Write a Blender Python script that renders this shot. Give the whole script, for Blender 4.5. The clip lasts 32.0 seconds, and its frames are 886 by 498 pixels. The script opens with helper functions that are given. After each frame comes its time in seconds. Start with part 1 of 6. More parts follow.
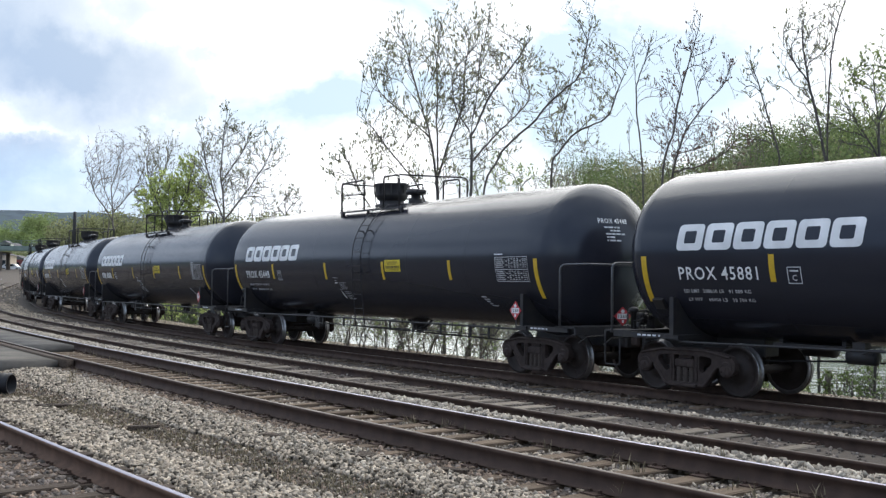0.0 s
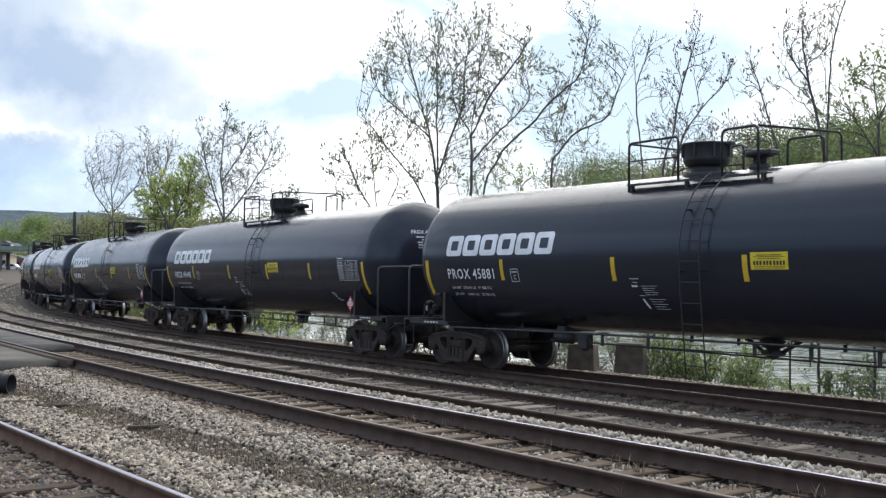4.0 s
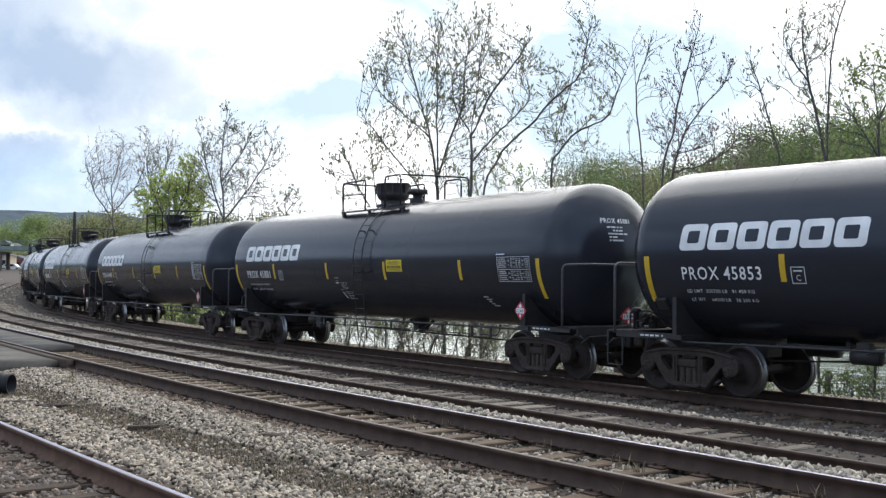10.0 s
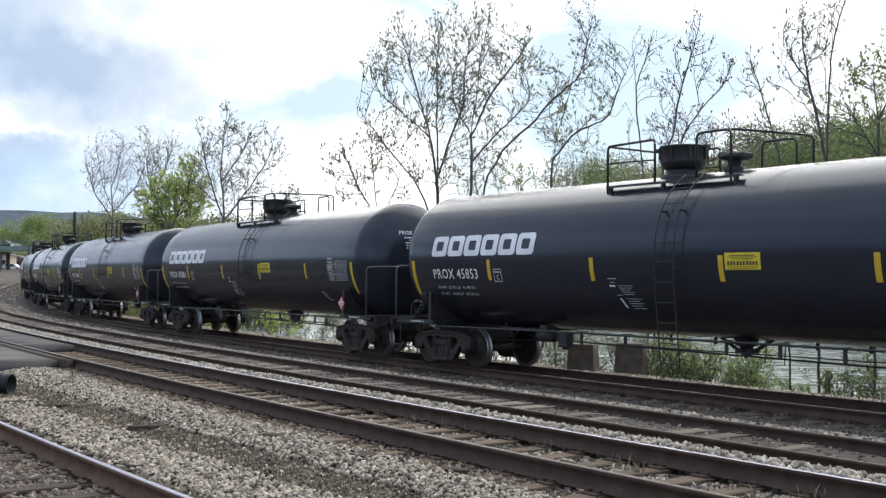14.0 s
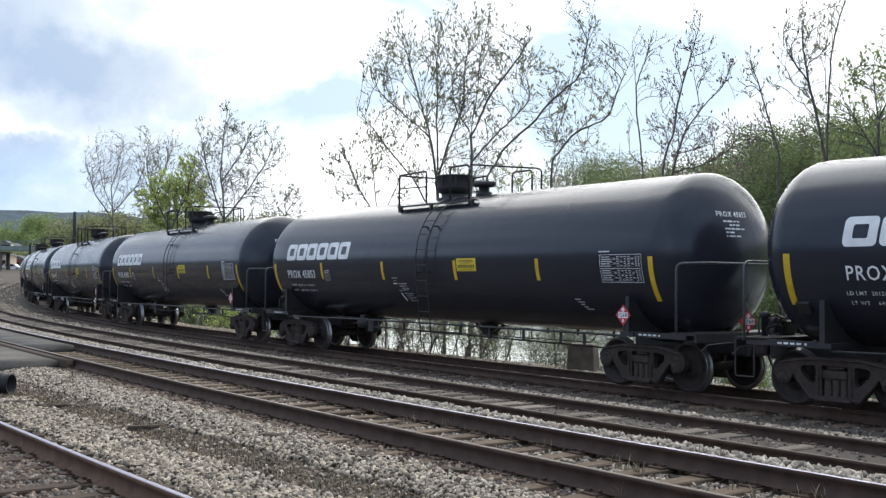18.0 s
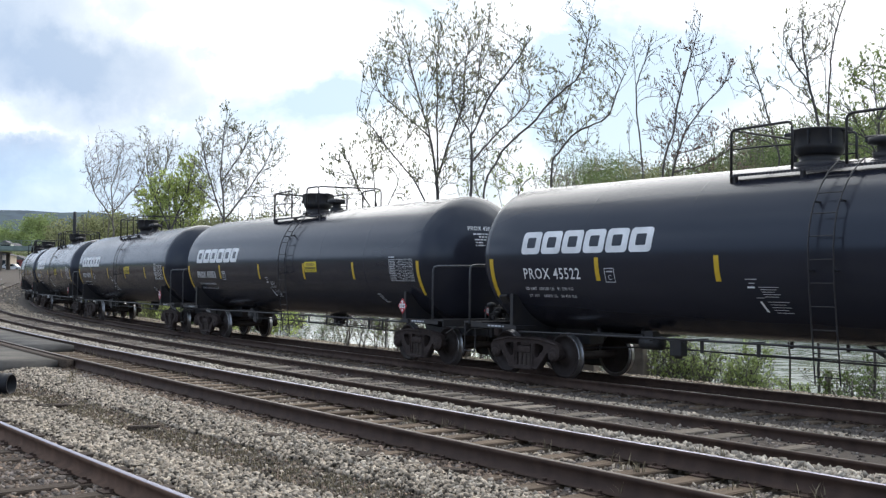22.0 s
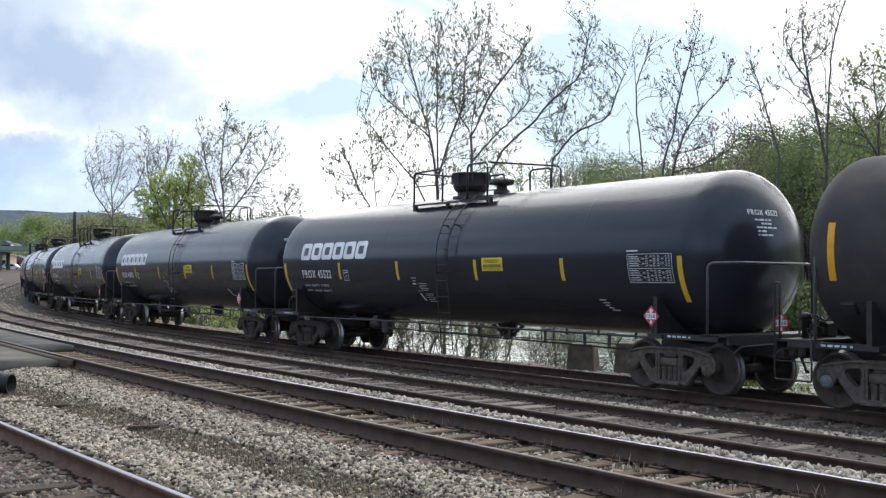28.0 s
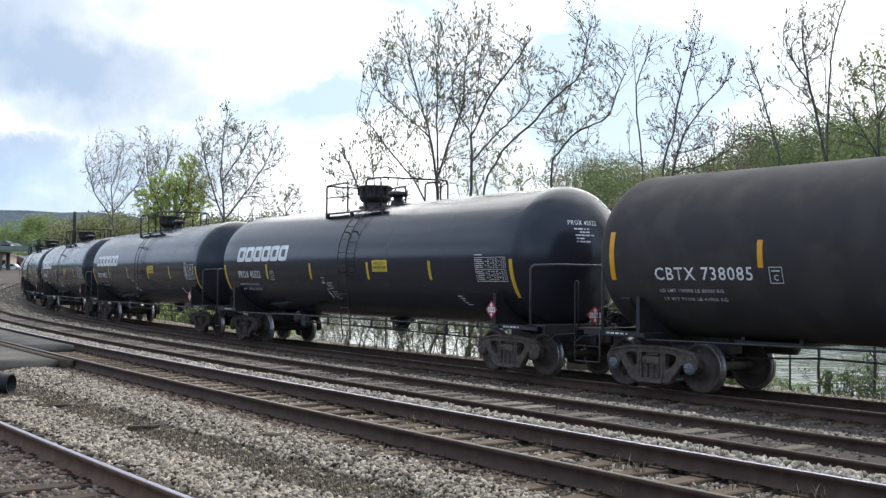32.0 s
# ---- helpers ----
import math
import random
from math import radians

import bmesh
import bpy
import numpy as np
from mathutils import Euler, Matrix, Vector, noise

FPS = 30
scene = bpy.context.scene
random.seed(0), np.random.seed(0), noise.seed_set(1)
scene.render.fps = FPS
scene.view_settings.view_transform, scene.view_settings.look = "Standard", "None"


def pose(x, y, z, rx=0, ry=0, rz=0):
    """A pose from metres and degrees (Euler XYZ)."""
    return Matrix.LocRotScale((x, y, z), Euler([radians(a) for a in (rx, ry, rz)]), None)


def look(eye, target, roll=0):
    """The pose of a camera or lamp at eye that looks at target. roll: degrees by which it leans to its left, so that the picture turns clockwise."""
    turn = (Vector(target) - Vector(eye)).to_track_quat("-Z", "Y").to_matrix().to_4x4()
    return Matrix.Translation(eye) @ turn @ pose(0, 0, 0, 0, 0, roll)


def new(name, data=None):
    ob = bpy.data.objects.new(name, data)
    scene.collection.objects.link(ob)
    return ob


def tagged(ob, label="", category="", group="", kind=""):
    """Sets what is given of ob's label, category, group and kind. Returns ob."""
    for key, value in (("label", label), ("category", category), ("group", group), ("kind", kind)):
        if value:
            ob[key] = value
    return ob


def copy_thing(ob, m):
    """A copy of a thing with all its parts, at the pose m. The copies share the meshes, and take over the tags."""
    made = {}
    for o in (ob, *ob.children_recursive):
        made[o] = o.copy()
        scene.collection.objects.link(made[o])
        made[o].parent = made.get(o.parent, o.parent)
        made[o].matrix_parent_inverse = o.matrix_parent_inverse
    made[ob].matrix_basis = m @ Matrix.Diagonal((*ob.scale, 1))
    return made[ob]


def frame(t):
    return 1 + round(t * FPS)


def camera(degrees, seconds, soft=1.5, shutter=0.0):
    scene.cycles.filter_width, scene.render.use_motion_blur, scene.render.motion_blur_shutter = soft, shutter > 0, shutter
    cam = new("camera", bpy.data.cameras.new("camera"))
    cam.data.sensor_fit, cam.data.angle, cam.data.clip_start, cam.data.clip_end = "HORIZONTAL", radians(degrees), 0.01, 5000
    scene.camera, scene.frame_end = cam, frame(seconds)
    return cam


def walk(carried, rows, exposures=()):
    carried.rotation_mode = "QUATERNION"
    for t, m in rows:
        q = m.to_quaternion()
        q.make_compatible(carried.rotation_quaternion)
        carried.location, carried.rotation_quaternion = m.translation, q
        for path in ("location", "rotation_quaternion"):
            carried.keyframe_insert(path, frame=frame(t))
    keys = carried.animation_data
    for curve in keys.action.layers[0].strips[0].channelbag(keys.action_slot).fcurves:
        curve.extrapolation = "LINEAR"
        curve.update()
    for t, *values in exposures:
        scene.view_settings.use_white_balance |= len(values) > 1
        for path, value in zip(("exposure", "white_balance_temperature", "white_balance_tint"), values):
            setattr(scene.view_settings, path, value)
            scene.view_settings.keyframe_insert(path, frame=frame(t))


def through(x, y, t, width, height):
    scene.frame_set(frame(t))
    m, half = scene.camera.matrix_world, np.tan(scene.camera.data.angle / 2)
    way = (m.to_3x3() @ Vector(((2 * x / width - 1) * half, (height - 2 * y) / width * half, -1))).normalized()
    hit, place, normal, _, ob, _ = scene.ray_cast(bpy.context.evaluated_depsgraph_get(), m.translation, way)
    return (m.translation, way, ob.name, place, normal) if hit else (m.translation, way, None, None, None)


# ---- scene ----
# the camera stands still beside the yard
CAM_Z = 1.97
cam = camera(44.47, 32.0, soft=1.32)
EYE = look((0, 0, CAM_Z), (0, 100, CAM_Z + 100 * math.tan(radians(1.773))), 0.522)
walk(cam, [(0, EYE), (32, EYE)])

# ---- sky, sun ----
world = bpy.data.worlds.new("sky")
scene.world = world
world.use_nodes = True
wt = world.node_tree
wt.nodes.clear()


def wnode(kind, **kw):
    n = wt.nodes.new(kind)
    for k, v in kw.items():
        n.inputs[k].default_value = v
    return n


SUN_EL, SUN_AZ = radians(43), radians(24)
wcoord = wt.nodes.new("ShaderNodeTexCoord")
wmap = wt.nodes.new("ShaderNodeMapping")
wmap.inputs["Scale"].default_value = (1.0, 1.0, 1.9)
wmap.inputs["Rotation"].default_value = (0, 0, radians(-32))
wmap.inputs["Location"].default_value = (0.35, 0.1, 0.22)
sky = wt.nodes.new("ShaderNodeTexSky")
sky.sky_type = "NISHITA"
sky.sun_disc = False
sky.sun_elevation, sky.sun_rotation = SUN_EL, SUN_AZ
cloud = wnode("ShaderNodeTexNoise", Scale=3.1, Detail=8.0, Roughness=0.58, Distortion=0.35)
cover = wt.nodes.new("ShaderNodeValToRGB")
cover.color_ramp.elements[0].position, cover.color_ramp.elements[1].position = 0.27, 0.55
shade = wnode("ShaderNodeTexNoise", Scale=6.5, Detail=9.0, Roughness=0.52)
tone = wt.nodes.new("ShaderNodeValToRGB")
tone.color_ramp.elements[0].position, tone.color_ramp.elements[1].position = 0.08, 0.58
tone.color_ramp.elements[0].color = (0.44, 0.53, 0.65, 1)
tone.color_ramp.elements[1].color = (1.34, 1.34, 1.34, 1)
mid_tone = tone.color_ramp.elements.new(0.38)
mid_tone.color = (0.72, 0.77, 0.82, 1)
blue = wt.nodes.new("ShaderNodeMix")
blue.data_type = "RGBA"
blue.inputs["Factor"].default_value = 0.8
blue.inputs[7].default_value = (0.52, 0.65, 0.78, 1)
dim = wt.nodes.new("ShaderNodeVectorMath")
dim.operation = "SCALE"
dim.inputs["Scale"].default_value = 0.11
veil = wt.nodes.new("ShaderNodeMix")
veil.data_type = "RGBA"
back = wt.nodes.new("ShaderNodeBackground")
back.inputs["Strength"].default_value = 1.0
wout = wt.nodes.new("ShaderNodeOutputWorld")
wl = wt.links.new
wl(wcoord.outputs["Generated"], wmap.inputs["Vector"])
wl(wmap.outputs["Vector"], cloud.inputs["Vector"])
wmap2 = wt.nodes.new("ShaderNodeMapping")
wmap2.inputs["Scale"].default_value = (1.0, 1.0, 1.05)
wmap2.inputs["Location"].default_value = (0.1, 0.0, 0.4)
wl(wcoord.outputs["Generated"], wmap2.inputs["Vector"])
wl(wmap2.outputs["Vector"], shade.inputs["Vector"])


wind = wnode("ShaderNodeTexNoise", Scale=11.0, Detail=7.0, Roughness=0.62)
wl(wcoord.outputs["Generated"], wind.inputs["Vector"])
curl = wt.nodes.new("ShaderNodeVectorMath")
curl.operation = "MULTIPLY_ADD"
curl.inputs[1].default_value = (0.13, 0.13, 0.10)
wl(wind.outputs["Color"], curl.inputs[0])
still = wt.nodes.new("ShaderNodeVectorMath")
still.operation = "SUBTRACT"
still.inputs[1].default_value = (0.065, 0.065, 0.05)
wl(wcoord.outputs["Generated"], still.inputs[0])
wl(still.outputs[0], curl.inputs[2])


def nearby(noise, centres):
    """Noise lowered in ragged lobes round some directions of the sky: (direction, reach, flatness, depth)."""
    out = noise
    for c, reach, squash, depth in centres:
        s = wt.nodes.new("ShaderNodeVectorMath")
        s.operation = "SUBTRACT"
        s.inputs[1].default_value = c
        wl(curl.outputs[0], s.inputs[0])
        q = wt.nodes.new("ShaderNodeVectorMath")
        q.operation = "MULTIPLY"
        q.inputs[1].default_value = (1.0, 1.0, squash)
        wl(s.outputs[0], q.inputs[0])
        d = wt.nodes.new("ShaderNodeVectorMath")
        d.operation = "LENGTH"
        wl(q.outputs[0], d.inputs[0])
        m = wt.nodes.new("ShaderNodeMapRange")
        m.interpolation_type = "SMOOTHSTEP"
        m.inputs["From Min"].default_value, m.inputs["From Max"].default_value = reach * 0.15, reach
        m.inputs["To Min"].default_value, m.inputs["To Max"].default_value = -depth, 0.0
        wl(d.outputs["Value"], m.inputs["Value"])
        a = wt.nodes.new("ShaderNodeMath")
        a.operation = "ADD"
        wl(out, a.inputs[0])
        wl(m.outputs["Result"], a.inputs[1])
        out = a.outputs[0]
    return out


# clear blue gaps, and the grey bellies of the cumulus
wl(nearby(cloud.outputs["Fac"], (((-0.088, 0.983, 0.157), 0.148, 2.4, 0.23), ((0.204, 0.962, 0.179), 0.219, 2.0, 0.28), ((0.094, 0.972, 0.215), 0.068, 2.2, 0.16), ((0.151, 0.979, 0.137), 0.115, 2.0, 0.18), ((-0.352, 0.932, 0.086), 0.136, 3.0, 0.24), ((-0.192, 0.96, 0.202), 0.07, 2.4, 0.06))), cover.inputs["Fac"])
wl(nearby(shade.outputs["Fac"], (((-0.28, 0.944, 0.174), 0.123, 2.3, 0.32), ((-0.326, 0.927, 0.185), 0.068, 1.8, 0.10), ((-0.353, 0.911, 0.212), 0.099, 2.0, 0.18), ((-0.261, 0.936, 0.237), 0.068, 2.2, 0.20), ((-0.357, 0.927, 0.111), 0.078, 4.0, 0.36), ((-0.212, 0.957, 0.197), 0.042, 2.5, 0.14), ((-0.365, 0.916, 0.164), 0.042, 2.5, 0.08), ((-0.435, 0.883, 0.179), 0.115, 2.0, 0.25))), tone.inputs["Fac"])
wl(sky.outputs["Color"], dim.inputs[0])
wl(dim.outputs[0], blue.inputs[6])
wl(cover.outputs["Color"], veil.inputs["Factor"])
wl(blue.outputs[2], veil.inputs[6])
wl(tone.outputs["Color"], veil.inputs[7])
# thin cloud is brightest round the sun, dim and bluish away from it, hazy again low on the far side
glow = wt.nodes.new("ShaderNodeVectorMath")
glow.operation = "DOT_PRODUCT"
glow.inputs[1].default_value = (math.cos(SUN_EL) * math.sin(SUN_AZ), math.cos(SUN_EL) * math.cos(SUN_AZ), math.sin(SUN_EL))
wl(wcoord.outputs["Generated"], glow.inputs[0])
high = wt.nodes.new("ShaderNodeValToRGB")
span = wt.nodes.new("ShaderNodeMapRange")
span.inputs["From Min"].default_value, span.inputs["From Max"].default_value = -1.0, 1.0
wl(glow.outputs["Value"], span.inputs["Value"])
high.color_ramp.elements[0].position, high.color_ramp.elements[1].position = 0.12, 1.0
high.color_ramp.elements[0].color, high.color_ramp.elements[1].color = (0.92, 1.02, 1.17, 1), (1.3, 1.3, 1.3, 1)
high.color_ramp.elements.new(0.23).color = (0.68, 0.80, 0.99, 1)
high.color_ramp.elements.new(0.36).color = (0.50, 0.62, 0.84, 1)
high.color_ramp.elements.new(0.62).color = (0.66, 0.77, 0.95, 1)
high.color_ramp.elements.new(0.78).color = (0.76, 0.83, 0.95, 1)
high.color_ramp.elements.new(0.87).color = (0.98, 0.98, 0.98, 1)
high.color_ramp.elements.new(0.94).color = (1.0, 1.0, 1.0, 1)
wl(span.outputs["Result"], high.inputs["Fac"])
lift = wt.nodes.new("ShaderNodeVectorMath")
lift.operation = "MULTIPLY"
wl(veil.outputs[2], lift.inputs[0])
wl(high.outputs["Color"], lift.inputs[1])
wl(lift.outputs[0], back.inputs["Color"])
wl(back.outputs["Background"], wout.inputs["Surface"])

sun = new("sun", bpy.data.lights.new("sun", "SUN"))
sun.data.energy, sun.data.angle, sun.data.color = 2.15, radians(84), (1.0, 0.975, 0.935)
sun.matrix_world = look((0, 0, 40), (-40 * math.cos(SUN_EL) * math.sin(SUN_AZ), -40 * math.cos(SUN_EL) * math.cos(SUN_AZ), 40 - 40 * math.sin(SUN_EL)))
scene.view_settings.exposure = 0.485


# ---- materials ----
def material(name, colour, rough=0.7, metal=0.0, other=None, scale=8.0, amount=0.5, bump=0.0, bump_scale=60.0, island=0.0, piece=0.0,
             stain=None, stain_scale=1.2, spec=0.5, stretch=(1, 1, 1), rough2=None, through=0.0):
    """A surface with broad stains, fine grain and relief; island and piece vary the tone stone by stone or board by board."""
    m = bpy.data.materials.new(name)
    m.use_nodes = True
    t = m.node_tree
    b = t.nodes["Principled BSDF"]
    b.inputs["Roughness"].default_value, b.inputs["Metallic"].default_value = rough, metal
    b.inputs["Specular IOR Level"].default_value = min(spec, 0.2) if rough > 0.75 else spec
    c = t.nodes.new("ShaderNodeTexCoord")
    mp = t.nodes.new("ShaderNodeMapping")
    mp.inputs["Scale"].default_value = stretch
    t.links.new(c.outputs["Object"], mp.inputs["Vector"])
    n = t.nodes.new("ShaderNodeTexNoise")
    n.inputs["Scale"].default_value, n.inputs["Detail"].default_value = scale, 6
    t.links.new(mp.outputs["Vector"], n.inputs["Vector"])
    r = t.nodes.new("ShaderNodeValToRGB")
    o = other or tuple(v * 0.6 for v in colour)
    r.color_ramp.elements[0].position, r.color_ramp.elements[1].position = 0.5 - amount * 0.4, 0.5 + amount * 0.4
    r.color_ramp.elements[0].color, r.color_ramp.elements[1].color = (*o, 1), (*colour, 1)
    t.links.new(n.outputs["Fac"], r.inputs["Fac"])
    out = r.outputs["Color"]
    if stain:
        n2 = t.nodes.new("ShaderNodeTexNoise")
        n2.inputs["Scale"].default_value, n2.inputs["Detail"].default_value = stain_scale, 4
        t.links.new(c.outputs["Object"], n2.inputs["Vector"])
        r2 = t.nodes.new("ShaderNodeValToRGB")
        r2.color_ramp.elements[0].position, r2.color_ramp.elements[1].position = 0.45, 0.65
        t.links.new(n2.outputs["Fac"], r2.inputs["Fac"])
        mx = t.nodes.new("ShaderNodeMix")
        mx.data_type = "RGBA"
        mx.inputs[7].default_value = (*stain, 1)
        t.links.new(r2.outputs["Color"], mx.inputs["Factor"])
        t.links.new(out, mx.inputs[6])
        out = mx.outputs[2]
    if island or piece:
        if island:
            g = t.nodes.new("ShaderNodeNewGeometry").outputs["Random Per Island"]
        else:
            g = t.nodes.new("ShaderNodeObjectInfo").outputs["Random"]
        k = island or piece
        mr = t.nodes.new("ShaderNodeMapRange")
        mr.inputs["To Min"].default_value, mr.inputs["To Max"].default_value = 1 - k, 1 + k
        t.links.new(g, mr.inputs["Value"])
        vm = t.nodes.new("ShaderNodeVectorMath")
        vm.operation = "SCALE"
        t.links.new(out, vm.inputs[0])
        t.links.new(mr.outputs["Result"], vm.inputs["Scale"])
        out = vm.outputs[0]
    t.links.new(out, b.inputs["Base Color"])
    if rough2 is not None:
        rr = t.nodes.new("ShaderNodeMapRange")
        rr.inputs["From Min"].default_value, rr.inputs["From Max"].default_value = 0.3, 0.7
        rr.inputs["To Min"].default_value, rr.inputs["To Max"].default_value = rough, rough2
        t.links.new(n.outputs["Fac"], rr.inputs["Value"])
        t.links.new(rr.outputs["Result"], b.inputs["Roughness"])
    if through:
        tl = t.nodes.new("ShaderNodeBsdfTranslucent")
        t.links.new(out, tl.inputs["Color"])
        ms = t.nodes.new("ShaderNodeMixShader")
        ms.inputs["Fac"].default_value = through
        t.links.new(b.outputs["BSDF"], ms.inputs[1])
        t.links.new(tl.outputs["BSDF"], ms.inputs[2])
        t.links.new(ms.outputs["Shader"], t.nodes["Material Output"].inputs["Surface"])
    if bump:
        n3 = t.nodes.new("ShaderNodeTexNoise")
        n3.inputs["Scale"].default_value, n3.inputs["Detail"].default_value = bump_scale, 4
        t.links.new(mp.outputs["Vector"], n3.inputs["Vector"])
        bp = t.nodes.new("ShaderNodeBump")
        bp.inputs["Strength"].default_value, bp.inputs["Distance"].default_value = bump, (0.02 if bump_scale > 3 else 0.15)
        t.links.new(n3.outputs["Fac"], bp.inputs["Height"])
        t.links.new(bp.outputs["Normal"], b.inputs["Normal"])
    return m


TANK = material("black_gloss_paint", (0.0255, 0.0258, 0.0340), 0.17, other=(0.0200, 0.0205, 0.0275), scale=0.9, stretch=(0.5, 2, 2), rough2=0.25, spec=0.33)
TANK.node_tree.nodes["Principled BSDF"].inputs["Specular Tint"].default_value = (0.80, 0.91, 1.0, 1)   # reflections tinted blue to cool the warm highlight along the crest
MATTE = material("black_matte_paint", (0.0420, 0.0395, 0.0405), 0.68, spec=0.25, other=(0.0310, 0.0290, 0.0295), scale=1.5, rough2=0.85, bump=0.05, bump_scale=40, stain=(0.050, 0.046, 0.043), stain_scale=1.7)
IRON = material("black_painted_steel", (0.021, 0.021, 0.024), 0.5, spec=0.3, other=(0.034, 0.030, 0.028), scale=7, bump=0.05, bump_scale=80)
GRIME = material("dusty_cast_steel", (0.054, 0.040, 0.035), 0.8, other=(0.030, 0.022, 0.020), scale=9, bump=0.25, bump_scale=70)
GRIMEPALE = material("pale_dusty_cast_steel", (0.125, 0.103, 0.088), 0.85, other=(0.060, 0.047, 0.040), scale=9, bump=0.25, bump_scale=70)
WHEELPALE = material("dusty_wheel_steel", (0.085, 0.066, 0.056), 0.7, spec=0.3, other=(0.040, 0.031, 0.027), scale=6, bump=0.1)
WHEEL = material("oily_wheel_steel", (0.038, 0.028, 0.025), 0.65, spec=0.25, other=(0.022, 0.017, 0.015), scale=6, bump=0.1)
TREAD = material("worn_tread_steel", (0.38, 0.37, 0.37), 0.36, 0.9, scale=30)
SPRING = material("rusty_spring_steel", (0.070, 0.055, 0.047), 0.85, other=(0.045, 0.036, 0.031), scale=20)
CAPBLUE = material("blue_grey_bearing_cap", (0.15, 0.178, 0.20), 0.6, other=(0.07, 0.083, 0.095), scale=20)
RAILPAINT = material("worn_grey_handrail_paint", (0.085, 0.088, 0.095), 0.38, other=(0.05, 0.052, 0.057), scale=12, spec=0.5)
GRATE = material("galvanised_grating", (0.10, 0.10, 0.11), 0.6, 0.3, scale=20)
WHITE = material("white_lettering", (0.78, 0.78, 0.78), 0.5, other=(0.60, 0.60, 0.60), scale=3)
GREYWHITE = material("faded_lettering", (0.66, 0.67, 0.69), 0.5, other=(0.38, 0.39, 0.41), scale=6)
YELLOW = material("yellow_reflective_tape", (0.62, 0.40, 0.02), 0.45, other=(0.48, 0.31, 0.02), scale=8)
ORANGE = material("amber_reflective_tape", (0.72, 0.34, 0.01), 0.45, other=(0.58, 0.27, 0.01), scale=8)
SIGNYEL = material("yellow_decal", (0.68, 0.52, 0.02), 0.5, other=(0.58, 0.43, 0.02), scale=8)
BLACKINK = material("black_ink", (0.03, 0.03, 0.02), 0.6, scale=9)
REDSIGN = material("red_placard", (0.50, 0.04, 0.05), 0.5, other=(0.40, 0.03, 0.04), scale=12)
RAILRUST = material("brown_rail_web", (0.070, 0.044, 0.033), 0.8, other=(0.040, 0.026, 0.020), scale=5, bump=0.15, bump_scale=60)
RAILBROWN = material("rust_brown_rail_web", (0.130, 0.078, 0.052), 0.85, other=(0.075, 0.044, 0.030), scale=6, bump=0.15, bump_scale=60)
RAILSHINE = material("polished_rail_head", (0.19, 0.19, 0.26), 0.40, 0.9, other=(0.14, 0.14, 0.185), scale=4, stretch=(1, 1, 1))
RAILWORN = material("bluish_worn_rail_head", (0.42, 0.41, 0.50), 0.34, 0.85, other=(0.28, 0.27, 0.34), scale=4)
RAILDULL = material("dull_rail_head", (0.100, 0.079, 0.063), 0.55, 0.4, other=(0.056, 0.042, 0.031), scale=6)
TIE = material("weathered_oak_tie", (0.178, 0.131, 0.091), 0.9, other=(0.092, 0.066, 0.046), scale=5, stretch=(14, 1.2, 6), bump=0.5, bump_scale=25, piece=0.35)
TIEDARK = material("oily_dark_timber", (0.085, 0.064, 0.048), 0.9, other=(0.040, 0.030, 0.023), scale=5, stretch=(14, 1.2, 6), bump=0.5, bump_scale=25, piece=0.3)
TIEPALE = material("bleached_tie", (0.27, 0.230, 0.182), 0.9, other=(0.13, 0.106, 0.084), scale=5, stretch=(14, 1.2, 6), bump=0.4, bump_scale=25, piece=0.3)
STONE = material("grey_ballast_stone", (0.365, 0.308, 0.240), 0.9, other=(0.160, 0.133, 0.102), scale=14, island=0.9, bump=0.3, bump_scale=90)
STONEPALE = material("clean_limestone_ballast", (0.430, 0.380, 0.310), 0.9, other=(0.20, 0.172, 0.138), scale=14, island=0.5, bump=0.3, bump_scale=90)
STONEDARK = material("oily_ballast_stone", (0.203, 0.170, 0.145), 0.85, other=(0.097, 0.080, 0.068), scale=14, island=0.6, bump=0.3, bump_scale=90)
STONERUST = material("rust_stained_ballast_stone", (0.235, 0.175, 0.132), 0.9, other=(0.105, 0.075, 0.055), scale=14, island=0.7, bump=0.3, bump_scale=90)
EARTH = material("gravelly_ground", (0.126, 0.104, 0.085), 0.95, other=(0.058, 0.047, 0.039), scale=16, amount=0.6, bump=0.9, bump_scale=24, stain=(0.090, 0.077, 0.064), stain_scale=0.35)
GRASS = material("spring_grass", (0.085, 0.115, 0.040), 0.9, other=(0.050, 0.070, 0.026), scale=0.6, bump=0.4, bump_scale=8, stain=(0.13, 0.15, 0.05), stain_scale=0.1)
BARK = material("grey_brown_bark", (0.125, 0.113, 0.105), 0.95, other=(0.070, 0.063, 0.059), scale=10, stretch=(1, 1, 0.3), bump=0.4, bump_scale=30)
BARKPALE = material("pale_bark", (0.185, 0.163, 0.142), 0.95, other=(0.105, 0.092, 0.08), scale=10, stretch=(1, 1, 0.3), bump=0.4, bump_scale=30)
LEAF = material("young_green_leaves", (0.27, 0.27, 0.18), 0.7, other=(0.17, 0.175, 0.115), scale=3, island=0.45, through=0.42)
LEAFBRIGHT = material("fresh_light_green_leaves", (0.47, 0.54, 0.19), 0.7, other=(0.36, 0.42, 0.14), scale=2, island=0.35, through=0.6)
LEAFMID = material("soft_green_leaves", (0.27, 0.33, 0.13), 0.7, other=(0.19, 0.24, 0.09), scale=2, island=0.4, through=0.5)
LEAFGREEN = material("mid_green_leaves", (0.15, 0.19, 0.075), 0.7, other=(0.08, 0.12, 0.04), scale=2, island=0.45, through=0.45)
